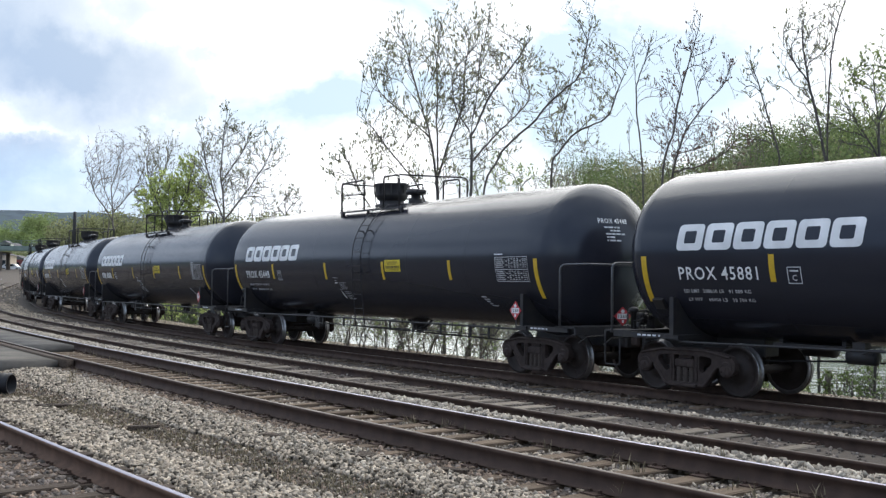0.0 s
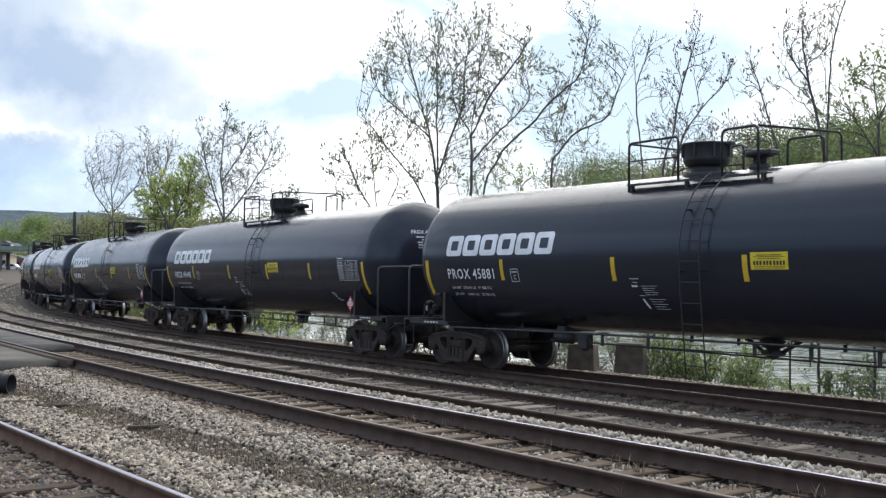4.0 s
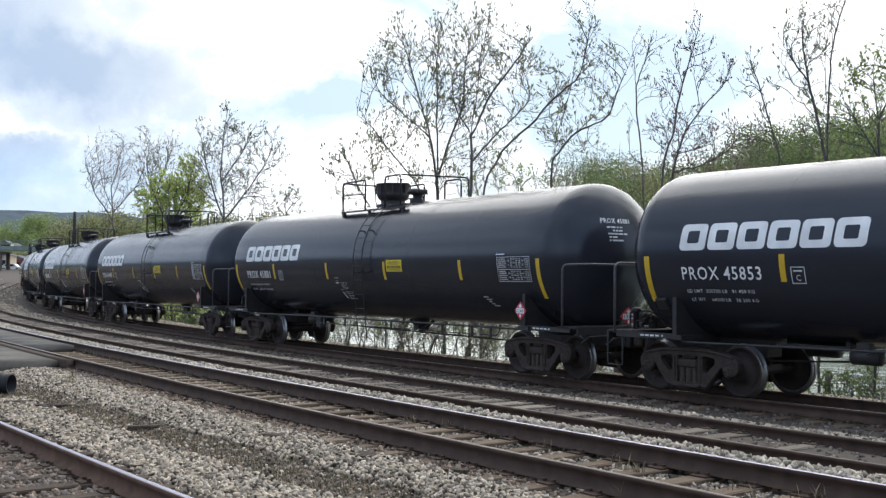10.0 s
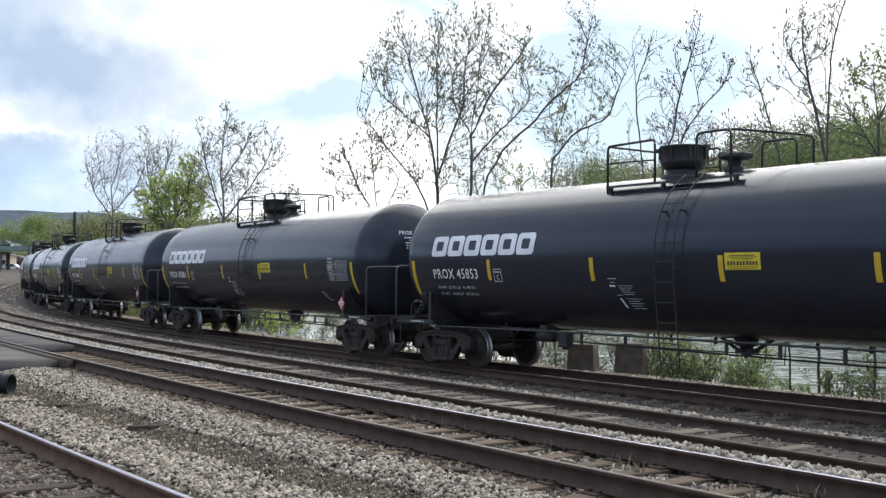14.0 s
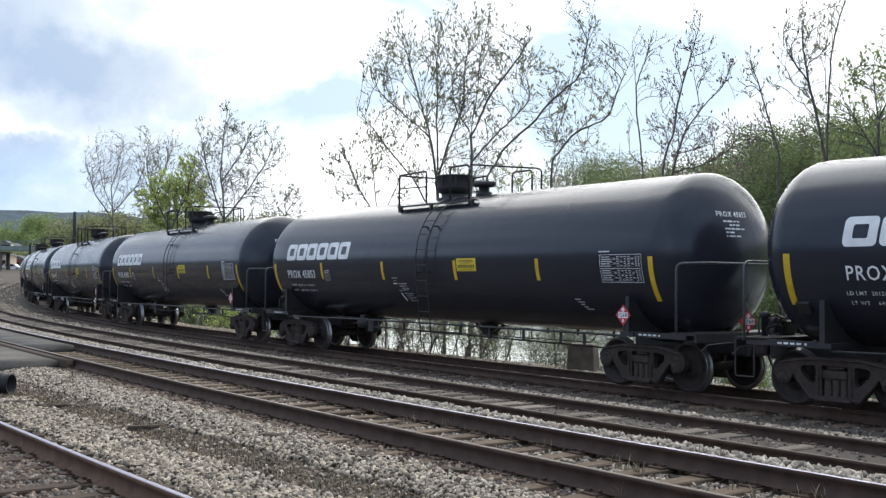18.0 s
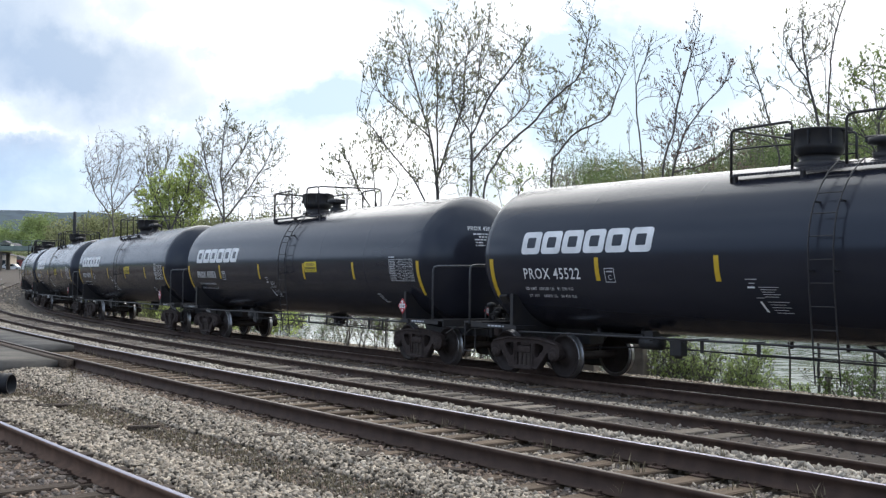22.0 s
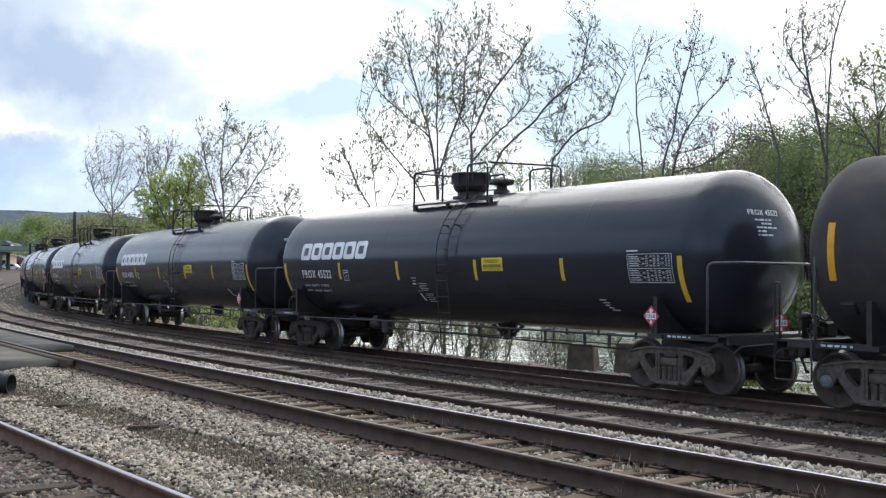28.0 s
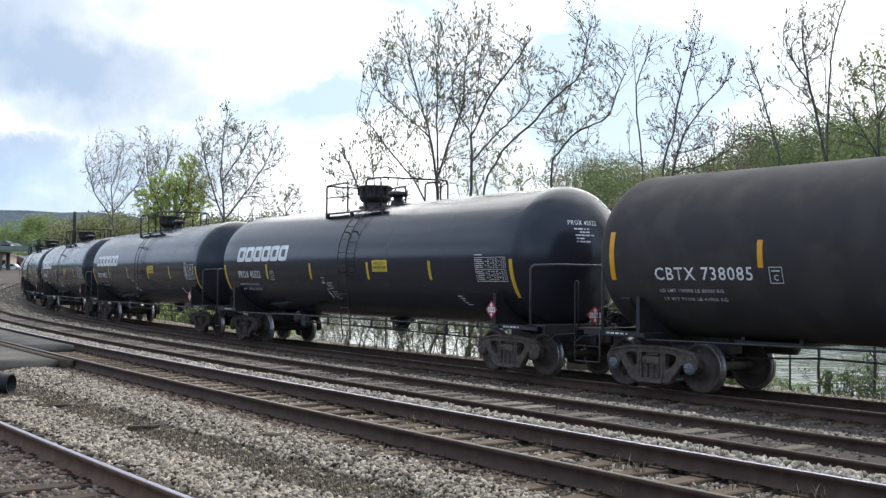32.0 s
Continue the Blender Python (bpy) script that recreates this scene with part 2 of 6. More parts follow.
LEAFRED = material("reddish_spring_buds", (0.17, 0.11, 0.09), 0.7, other=(0.11, 0.07, 0.06), scale=3, island=0.4, through=0.3)
LEAFOLIVE = material("olive_far_foliage", (0.24, 0.25, 0.12), 0.8, other=(0.16, 0.17, 0.085), scale=0.3, island=0.5, through=0.45)
# the blue haze of distance is mixed into the ridge's own colour
HILL = material("haze_tinted_wooded_hill", (0.056, 0.082, 0.104), 0.95, other=(0.032, 0.049, 0.066), scale=0.035, amount=0.3, bump=0.9, bump_scale=0.05, stain=(0.056, 0.082, 0.086), stain_scale=0.02)
CONCRETE = material("stained_concrete", (0.165, 0.138, 0.112), 0.9, other=(0.085, 0.071, 0.058), scale=4, bump=0.3, bump_scale=40)
ASPHALT = material("worn_asphalt", (0.098, 0.093, 0.087), 0.9, other=(0.062, 0.058, 0.054), scale=3, bump=0.4, bump_scale=70, stain=(0.135, 0.124, 0.108), stain_scale=0.9)
PLASTIC = material("black_pipe_plastic", (0.010, 0.010, 0.013), 0.55, spec=0.3, scale=10)
WEED = material("dry_weed_blades", (0.24, 0.195, 0.125), 0.9, other=(0.13, 0.108, 0.070), scale=2, island=0.5)
FABRIC = material("black_webbing", (0.010, 0.010, 0.012), 0.95, scale=40, bump=0.25, bump_scale=1800)
LINT = material("frayed_grey_fleece", (0.75, 0.73, 0.68), 0.95, other=(0.6, 0.58, 0.54), scale=60, through=0.5)
WALLPALE = material("pale_siding", (0.66, 0.65, 0.62), 0.8, other=(0.55, 0.54, 0.5), scale=0.8)
WALLTAN = material("tan_brick_wall", (0.56, 0.47, 0.37), 0.85, other=(0.50, 0.41, 0.32), scale=0.6)
ROOFGREY = material("grey_shingle_roof", (0.16, 0.15, 0.155), 0.9, other=(0.11, 0.105, 0.11), scale=2)
REDPAINT = material("faded_red_paint", (0.28, 0.05, 0.045), 0.6, other=(0.18, 0.035, 0.03), scale=2)
CARWHITE = material("white_car_paint", (0.75, 0.75, 0.76), 0.25, scale=1)
GLASSDARK = material("dark_window_glass", (0.02, 0.025, 0.03), 0.08, scale=1)
BRIDGEGREEN = material("grey_green_girder", (0.19, 0.24, 0.21), 0.7, other=(0.14, 0.18, 0.16), scale=1)

# pale streaks in the base colour stand in for the sky's reflection on ripples
WATER = material("sky_tinted_river_water", (0.60, 0.62, 0.58), 0.16, other=(0.22, 0.25, 0.20), scale=0.9, amount=0.30, stretch=(0.8, 1.0, 1), bump=0.9, bump_scale=3.4, stain=(0.15, 0.18, 0.11), stain_scale=0.03, spec=0.4)


# ---- geometry helpers ----
def box(bm, x, y, z, sx, sy, sz, turn=None, bevel=0.0):
    m = Matrix.Translation((x, y, z)) @ (turn.to_4x4() if turn else Matrix()) @ Matrix.Diagonal((sx, sy, sz, 1))
    g = bmesh.ops.create_cube(bm, size=1, matrix=m)
    if bevel:
        edges = list({e for v in g["verts"] for e in v.link_edges})
        bmesh.ops.bevel(bm, geom=edges, offset=bevel, segments=1, affect="EDGES")


def tube(bm, pts, r, seg=6, r2=None, cap=True):
    """A round bar along the points."""
    pts = [Vector(p) for p in pts]
    rings = []
    for i, p in enumerate(pts):
        d = (pts[min(i + 1, len(pts) - 1)] - pts[max(i - 1, 0)]).normalized()
        a = d.cross(Vector((0, 0, 1)) if abs(d.z) < 0.9 else Vector((1, 0, 0))).normalized()
        b = d.cross(a)
        q = r if r2 is None else r + (r2 - r) * i / (len(pts) - 1)
        rings.append([bm.verts.new(p + (a * math.cos(k * math.tau / seg) + b * math.sin(k * math.tau / seg)) * q) for k in range(seg)])
    for u, v in zip(rings, rings[1:]):
        for k in range(seg):
            f = bm.faces.new((u[k], v[k], v[(k + 1) % seg], u[(k + 1) % seg]))
            f.smooth = seg > 6
    if cap:
        bm.faces.new(rings[0])
        bm.faces.new(rings[-1][::-1])


def rounded(pts, r=0.08, n=3):
    """A polyline with its corners rounded."""
    pts = [Vector(p) for p in pts]
    out = [pts[0]]
    for a, b, c in zip(pts, pts[1:], pts[2:]):
        p, q = b + (a - b).normalized() * r, b + (c - b).normalized() * r
        for i in range(n + 1):
            t = i / n
            out.append(p * (1 - t) ** 2 + b * 2 * t * (1 - t) + q * t * t)
    return out + [pts[-1]]


def lathe(bm, profile, seg=32, axis="X", at=(0, 0, 0), cap=True, smooth=True):
    """Turned shape: profile of (along, radius)."""
    rings = []
    for h, r in profile:
        ring = []
        for k in range(seg):
            a = k * math.tau / seg
            c, s = r * math.cos(a), r * math.sin(a)
            v = {"X": (h, c, s), "Y": (s, h, c), "Z": (c, s, h)}[axis]
            ring.append(bm.verts.new(Vector(at) + Vector(v)))
        rings.append(ring)
    for u, v in zip(rings, rings[1:]):
        for k in range(seg):
            f = bm.faces.new((u[k], u[(k + 1) % seg], v[(k + 1) % seg], v[k]))
            f.smooth = smooth
    if cap:
        bm.faces.new(rings[0][::-1])
        bm.faces.new(rings[-1])


def slab(bm, outline, y0, y1, holes=()):
    """A plate in the x-z plane between y0 and y1 (holes cut by joining rings)."""
    geo = []
    for ring in (outline, *holes):
        vs = [bm.verts.new((x, y0, z)) for x, z in ring]
        geo += [bm.edges.new((vs[i], vs[(i + 1) % len(vs)])) for i in range(len(vs))]
    f = bmesh.ops.triangle_fill(bm, use_beauty=True, use_dissolve=False, edges=geo)
    faces = [g for g in f["geom"] if isinstance(g, bmesh.types.BMFace)]
    ex = bmesh.ops.extrude_face_region(bm, geom=faces)
    for v in ex["geom"]:
        if isinstance(v, bmesh.types.BMVert):
            v.co.y += y1 - y0


def data(name, bm, mats):
    me = bpy.data.meshes.new(name)
    bmesh.ops.recalc_face_normals(bm, faces=bm.faces)
    bm.to_mesh(me)
    bm.free()
    for m in (mats if isinstance(mats, (list, tuple)) else (mats,)):
        me.materials.append(m)
    return me


def part(name, bm, mats, parent, label="", m=None):
    me = bm if isinstance(bm, bpy.types.Mesh) else data(name, bm, mats)
    ob = new(name, me)
    ob.parent = parent
    if m is not None:
        ob.matrix_basis = m
    return tagged(ob, label)


def raw_mesh(name, verts, faces, mats, smooth=False):
    """A mesh from number arrays: verts (n, 3), faces (m, 3 or 4)."""
    verts, faces = np.asarray(verts, np.float32), np.asarray(faces, np.int32)
    me = bpy.data.meshes.new(name)
    k = faces.shape[1]
    me.vertices.add(len(verts))
    me.vertices.foreach_set("co", verts.ravel())
    me.loops.add(faces.size)
    me.loops.foreach_set("vertex_index", faces.ravel())
    me.polygons.add(len(faces))
    me.polygons.foreach_set("loop_start", np.arange(0, faces.size, k, dtype=np.int32))
    me.polygons.foreach_set("loop_total", np.full(len(faces), k, np.int32))
    if smooth:
        me.polygons.foreach_set("use_smooth", np.ones(len(faces), bool))
    me.update(calc_edges=True)
    for m in (mats if isinstance(mats, (list, tuple)) else (mats,)):
        me.materials.append(m)
    return me


# ---- the line: a long curve, s metres along it, o metres towards the camera ----
KNOTS = (-25.0, -5.0, 15.0, 35.0, 60.0, 90.0, 130.0)
BENDS = (-0.004445, -0.003768, -0.003189, -0.00321, -0.002838, -0.00243, -0.002021)
LINE_S = np.arange(-90.0, 320.0, 0.5)
_k = np.interp(LINE_S, KNOTS, BENDS)
_h = np.concatenate([[0], np.cumsum((_k[1:] + _k[:-1]) * 0.25)])
_i = int(np.argmin(abs(LINE_S)))
LINE_H = _h - _h[_i] + 2.20164
_x, _y = np.cos(LINE_H) * 0.5, np.sin(LINE_H) * 0.5
LINE_X = np.concatenate([[0], np.cumsum((_x[1:] + _x[:-1]) / 2)])
LINE_Y = np.concatenate([[0], np.cumsum((_y[1:] + _y[:-1]) / 2)])
LINE_X, LINE_Y = LINE_X - LINE_X[_i] + 4.6297, LINE_Y - LINE_Y[_i] + 21.2010


def on_line(s, o=0.0):
    """x, y and heading at s along the train's track, o to its camera side."""
    x, y, h = np.interp(s, LINE_S, LINE_X), np.interp(s, LINE_S, LINE_Y), np.interp(s, LINE_S, LINE_H)
    return x - np.sin(h) * o, y + np.cos(h) * o, h


# rail-head heights and offsets of the four tracks, train's track first
def swing(a, b, c):
    def f(s):
        q = np.clip(s, -24, 45) / 10
        return a + b * q + c * q * q
    return f


TRACKS = {"a": (swing(0, 0, 0), 0.0), "b": (swing(5.0, -0.2085, 0.0364), 0.112), "c": (swing(8.541, -0.2141, 0.0401), 0.313), "d": (swing(13.49, -0.0115, 0.0029), 0.21)}
RAIL_H = 0.185


def grade(s):
    """The line climbs gently round the curve."""
    q = np.maximum(np.asarray(s, float) - 50, 0)
    return np.where(q < 80, 1.3 * (q / 80) ** 2, 1.3 + 0.02 * (q - 80))


def nearest(x, y):
    """s and o of points."""
    x, y = np.atleast_1d(x).astype(float), np.atleast_1d(y).astype(float)
    s, o = np.empty_like(x), np.empty_like(x)
    for i in range(0, len(x), 4000):
        dx, dy = x[i:i + 4000, None] - LINE_X[None, ::2], y[i:i + 4000, None] - LINE_Y[None, ::2]
        j = np.argmin(dx * dx + dy * dy, 1)
        r = np.arange(len(j))
        h = LINE_H[::2][j]
        along = dx[r, j] * np.cos(h) + dy[r, j] * np.sin(h)
        side = -dx[r, j] * np.sin(h) + dy[r, j] * np.cos(h)
        s[i:i + 4000] = LINE_S[::2][j] + along
        o[i:i + 4000] = np.where(abs(along) < 1.0, side, np.sign(side) * np.hypot(along, side))
    return s, o


def wobble(x, y, size, seed=0.0):
    return (np.sin(x / size + seed) * np.cos(y / size * 1.3 + seed * 2) + 0.5 * np.sin(x / size * 2.3 + y / size * 1.7 + seed * 3)) / 1.5


def level(x, y):
    """Ground height."""
    s, o = nearest(x, y)
    b, c, d = (TRACKS[k][0](s) for k in "bcd")
    bed = RAIL_H + 0.05
    z = np.full_like(o, 0.0)
    pts = [(-400, 34), (-220, 28), (-130, 10), (-86, 1.5), (-71, -1.2), (-65, -3.3), (-58, -4.6), (-14, -4.6), (-8.5, -3.3), (-5.2, -1.4), (-3.7, -0.32), (-2.9, -0.24), (-2.2, -0.22), (-1.7, -bed + 0.02), (1.6, -bed), (2.2, -bed - 0.03)]
    z = np.interp(o, [p[0] for p in pts], [p[1] for p in pts])
    near = o > 2.2
    # from the train's bed up to the three tracks on the camera's side
    t = np.clip((o - 2.2) / np.maximum(b - 1.6 - 2.2, 0.3), 0, 1)
    z = np.where(near, -bed - 0.03 + (0.112 + 0.11) * t, z)
    t = np.clip((o - b - 1.3) / np.maximum(c - b - 2.6, 0.3), 0, 1)
    z = np.where(o > b, 0.112 - 0.155 + 0.255 * t ** 0.8, z)
    z = np.where(o > c - 1.0, np.where(o < c - 0.78, 0.313 - 0.13 - (o - c + 1.0) * 0.6, np.where(o < c + 0.76, 0.313 - bed - 0.018, 0.313 - RAIL_H - 0.038)), z)
    t = np.clip((o - c - 1.5) / np.maximum(d - c - 3.0, 0.3), 0, 1)
    z = np.where(o > c + 1.25, 0.313 - RAIL_H - 0.02 - 0.018 * np.clip(1 - 12 * t, 0, 1) - 0.133 * t - 0.05 * np.sin(math.pi * t), z)
    z = np.where(o > d + 1.5, 0.21 - bed, z)
    z = z + np.where(o > -2.5, 0.012 * wobble(x, y, 0.8) + 0.01 * wobble(x, y, 0.31, 2), 0.12 * wobble(x, y, 3.1) * np.clip((-2.5 - o) / 5, 0, 1))
    z = z + np.where(o < -85, wobble(x, y, 23.0) * 3.0 * np.clip((-85 - o) / 60, 0, 1), 0)
    z = z + np.where(o > -3, grade(s), grade(s) * np.clip((o + 9) / 6, 0, 1))
    far = np.hypot(x, y)
    z = z + np.where((o > -60) & (far > 140), np.clip((far - 140) / 900, 0, 1) * 10, 0)
    return z


# ---- ground: one sheet to the horizon ----
ANG = np.radians(np.concatenate([np.arange(-180, -40, 4.0), np.arange(-40, 32, 0.3), np.arange(32, 180, 4.0)]))
RAD = np.concatenate([[0.005, 0.4, 1.5, 3, 4.5], np.geomspace(6, 60, 170), np.geomspace(62, 300, 60), np.geomspace(320, 4500, 24)])
GX = (np.sin(ANG)[None, :] * RAD[:, None]).ravel()
GY = (np.cos(ANG)[None, :] * RAD[:, None]).ravel()
GX, GY = GX + 0.21, GY + 0.13
GZ = level(GX, GY)
na, nr = len(ANG), len(RAD)
ii, jj = np.meshgrid(np.arange(nr - 1), np.arange(na), indexing="ij")
jn = (jj + 1) % na
GF = np.stack([ii * na + jj, ii * na + jn, (ii + 1) * na + jn, (ii + 1) * na + jj], -1).reshape(-1, 4)[:, ::-1]
gm = raw_mesh("ground", np.stack([GX, GY, GZ], 1), GF, [EARTH, GRASS], True)
_, go = nearest(GX[GF].mean(1), GY[GF].mean(1))
far = np.hypot(GX[GF].mean(1), GY[GF].mean(1))
gm.polygons.foreach_set("material_index", ((go < -3.4) | (far > 240)).astype(np.int32))
ground = tagged(new("ground", gm), "gravel yard ground sloping to a grassy river bank", "ground", kind="structure")

river = tagged(new("water", raw_mesh("water", [(-90, -60, -3.15), (520, -60, -3.15), (520, 420, -3.15), (-90, 420, -3.15)], [(0, 1, 2, 3)], WATER)), "rippled river with the pale sky reflection painted into its colour", "river", kind="structure")

# far ridge closing the view
hv, hf = [], []
for i in range(241):
    a = radians(-180 + i * 1.5)
    top = 129 + 7 * math.sin(i * 0.31 + 1) + 4 * math.sin(i * 0.83) + 2.5 * math.sin(i * 2.1)
    for r, z in ((1900, -10), (2050, top * 0.55), (2250, top), (2600, top * 0.7)):
        hv.append((math.sin(a) * r, math.cos(a) * r, z))
for i in range(240):
    for k in range(3):
        hf.append((i * 4 + k, i * 4 + k + 1, i * 4 + k + 5, i * 4 + k + 4))
tagged(new("backdrop", raw_mesh("backdrop", hv, hf, HILL, True)), "long wooded ridge on the horizon, blue haze painted in its colour", "hills", kind="structure")


# ---- tracks ----
def rail_mesh(name, track, side, s0, s1, head, web):
    off, z = TRACKS[track]
    prof = [(-0.075, -RAIL_H), (-0.075, -RAIL_H + 0.012), (-0.012, -RAIL_H + 0.04), (-0.012, -0.05), (-0.036, -0.038), (-0.037, -0.008), (-0.030, 0.0), (0.030, 0.0), (0.037, -0.008), (0.036, -0.038), (0.012, -0.05), (0.012, -RAIL_H + 0.04), (0.075, -RAIL_H + 0.012), (0.075, -RAIL_H)]
    s = np.arange(s0, s1, 0.8)
    vs = []
    for p, q in prof:
        x, y, _ = on_line(s, off(s) + side * 0.7525 + p)
        vs.append(np.stack([x, y, z + q + grade(s)], 1))
    vs = np.stack(vs, 1)
    n, k = len(s), len(prof)
    fs = []
    for j in range(k - 1):
        i = np.arange(n - 1)
        fs.append(np.stack([i * k + j, (i + 1) * k + j, (i + 1) * k + j + 1, i * k + j + 1], 1))
    me = raw_mesh(name, vs.reshape(-1, 3), np.concatenate(fs), [web, head])
    idx = np.concatenate([np.full(n - 1, 1 if j == 6 else 0, np.int32) for j in range(k - 1)])
    me.polygons.foreach_set("material_index", idx)
    return me


track_things = {}
for key, s0, s1, heads, label in (("a", -85, 300, (RAILDULL, RAILDULL), "dark oily railway track carrying the tank cars"),
                                  ("b", -60, 260, (RAILDULL, RAILDULL), "dull rusty siding half buried in dirt"),
                                  ("c", -60, 260, (RAILWORN, RAILDULL), "railway track with one bright polished rail"),
                                  ("d", -60, 120, (RAILSHINE, RAILSHINE), "railway track with bright polished rails")):
    t = tagged(new("railway_track"), label, "railway track", kind="structure")
    track_things[key] = t
    part("rail", rail_mesh("rail", key, -1, s0, s1, heads[0], RAILBROWN if key == "d" else RAILRUST), None, t)
    part("rail", rail_mesh("rail", key, 1, s0, s1, heads[1], RAILBROWN if key == "d" else RAILRUST), None, t)


# ---- tank cars ----
TR, TZ = 1.56, 2.54          # tank radius and axis height
CYL = 7.72                   # half length of the straight shell
WR, HALF_BASE, TRUCK_X = 0.457, 0.92, 7.07


def on_shell(x, w, lift=0.004):
    """A point of the camera-side shell: x along the car, w metres of arc above the tank's axis."""
    a = w / TR
    return Vector((x, (TR + lift) * math.cos(a), TZ + (TR + lift) * math.sin(a)))


def arc_of(z):
    return TR * math.asin((z - TZ) / TR)


def patch(bm, x0, x1, w0, w1, lift=0.004, slant=0.0):
    """A thin decal on the shell."""
    n = max(1, int(abs(w1 - w0) / 0.08))
    rows = []
    for i in range(n + 1):
        w = w0 + (w1 - w0) * i / n
        k = slant * i / n
        rows.append((bm.verts.new(on_shell(x0 + k, w, lift)), bm.verts.new(on_shell(x1 + k, w, lift))))
    for a, b in zip(rows, rows[1:]):
        bm.faces.new((a[0], a[1], b[1], b[0]))


def letters(text, width, height):
    """Flat lettering mesh, width by height metres, origin at its lower left."""
    cu = bpy.data.curves.new("letters", "FONT")
    cu.body = text
    cu.resolution_u = 2
    cu.offset = 0.009
    cu.space_character = 1.12
    ob = bpy.data.objects.new("letters", cu)
    me = bpy.data.meshes.new_from_object(ob)
    bm = bmesh.new()
    bm.from_mesh(me)
    bpy.data.objects.remove(ob)
    bpy.data.meshes.remove(me)
    lo = [min(v.co[i] for v in bm.verts) for i in (0, 1)]
    hi = [max(v.co[i] for v in bm.verts) for i in (0, 1)]
    for v in bm.verts:
        v.co = ((v.co.x - lo[0]) / (hi[0] - lo[0]) * width, (v.co.y - lo[1]) / (hi[1] - lo[1]) * height, 0)
    return bm


def wrap(bm, x, w, lift=0.010):
    """Bend flat lettering round the shell: it runs towards the car's rear."""
    for v in bm.verts:
        v.co = on_shell(x - v.co.x, w + v.co.y, lift)
    return bm


def tank_shell():
    bm = bmesh.new()
    prof = []
    n = 12
    for i in range(n + 1):
        a = math.pi / 2 * i / n
        prof.append((-CYL - 0.84 * math.cos(a), max(TR * math.sin(a), 0.004)))
    for x in (-7.0, -4.7, -2.35, 0.0, 2.35, 4.7, 7.0):
        prof.append((x, TR))
    prof += [(-h, r) for h, r in prof[n::-1]]
    lathe(bm, prof, 96, "X", (0, 0, TZ), cap=False)
    return bm


def side_frame(side):
    bm = bmesh.new()
    y0, y1 = (1.0, 1.13) if side > 0 else (-1.13, -1.0)
    b = HALF_BASE
    half = [(0.0, 0.84), (0.50, 0.815), (b - 0.12, 0.775), (b + 0.10, 0.72), (b + 0.19, 0.61), (b + 0.18, 0.48), (b + 0.12, 0.40), (b + 0.05, 0.39), (b - 0.10, 0.41), (b - 0.17, 0.53), (b - 0.25, 0.46), (0.47, 0.17), (0.37, 0.13)]
    outline = half + [(-x, z) for x, z in half[:0:-1]]
    hole = [(0.335, 0.66), (0.355, 0.695), (0.40, 0.70), (0.56, 0.68), (0.605, 0.655), (0.615, 0.605), (0.59, 0.555), (0.47, 0.435), (0.42, 0.405), (0.37, 0.41), (0.34, 0.45)]
    window = [(-0.23, 0.22), (-0.23, 0.70), (0.23, 0.70), (0.23, 0.22)]
    slab(bm, outline, y0, y1, (hole, [(-x, z) for x, z in hole[::-1]], window))
    s = 1 if side > 0 else -1
    # raised chords, spring seat and the jaws over the axle boxes
    tube(bm, [(x, s * 1.125, z) for x, z in ((-b - 0.08, 0.70), (-0.5, 0.79), (0.5, 0.79), (b + 0.08, 0.70))], 0.028, 6)
    tube(bm, [(x, s * 1.125, z) for x, z in ((-b + 0.22, 0.49), (-0.43, 0.17), (0.43, 0.17), (b - 0.22, 0.49))], 0.03, 6)
    box(bm, 0, s * 1.08, 0.165, 0.62, 0.26, 0.06, bevel=0.015)
    for k in (1, -1):
        lathe(bm, [(s * 1.0, 0.14), (s * 1.12, 0.14), (s * 1.15, 0.12)], 18, "Y", (k * b, 0, 0.50))
        box(bm, k * 0.29, s * 1.14, 0.46, 0.035, 0.03, 0.44, bevel=0.008)
    return data("side_frame", bm, GRIME)


def wheelset_mesh():
    bm = bmesh.new()
    lathe(bm, [(-1.08, 0.07), (-0.72, 0.085), (0.72, 0.085), (1.08, 0.07)], 12, "Y")
    return data("wheelset", bm, WHEEL)


def wheel_mesh(s):
    bm = bmesh.new()
    prof = [(0.68, 0.11), (0.68, 0.17), (0.715, 0.22), (0.70, 0.36), (0.685, 0.41), (0.685, 0.485), (0.712, 0.487), (0.725, 0.460), (0.80, WR), (0.825, 0.452), (0.828, 0.40), (0.775, 0.385), (0.757, 0.25), (0.80, 0.18), (0.845, 0.165), (0.845, 0.09)]
    lathe(bm, [(s * h, r) for h, r in prof], 40, "Y")
    bm.faces.ensure_lookup_table()
    for f in bm.faces:
        r = math.hypot(f.calc_center_median().x, f.calc_center_median().z)
        f.material_index = 1 if 0.425 < r < 0.48 else 0
    # five lightening marks so that the turning shows
    for k in range(5):
        a = k * math.tau / 5
        box(bm, 0.30 * math.cos(a), s * 0.768, 0.30 * math.sin(a), 0.07, 0.012, 0.05, Matrix.Rotation(-a, 3, "Y"))
    return data("wheel", bm, [WHEEL, TREAD])


def coil():
    bm = bmesh.new()
    prof = [(0.0, 0.03)]
    for i in range(8):
        prof += [(0.004 + i * 0.035, 0.056), (0.014 + i * 0.035, 0.066), (0.025 + i * 0.035, 0.066), (0.035 + i * 0.035, 0.056)]
    lathe(bm, prof + [(0.29, 0.03)], 10, "Z")
    return data("spring", bm, SPRING)


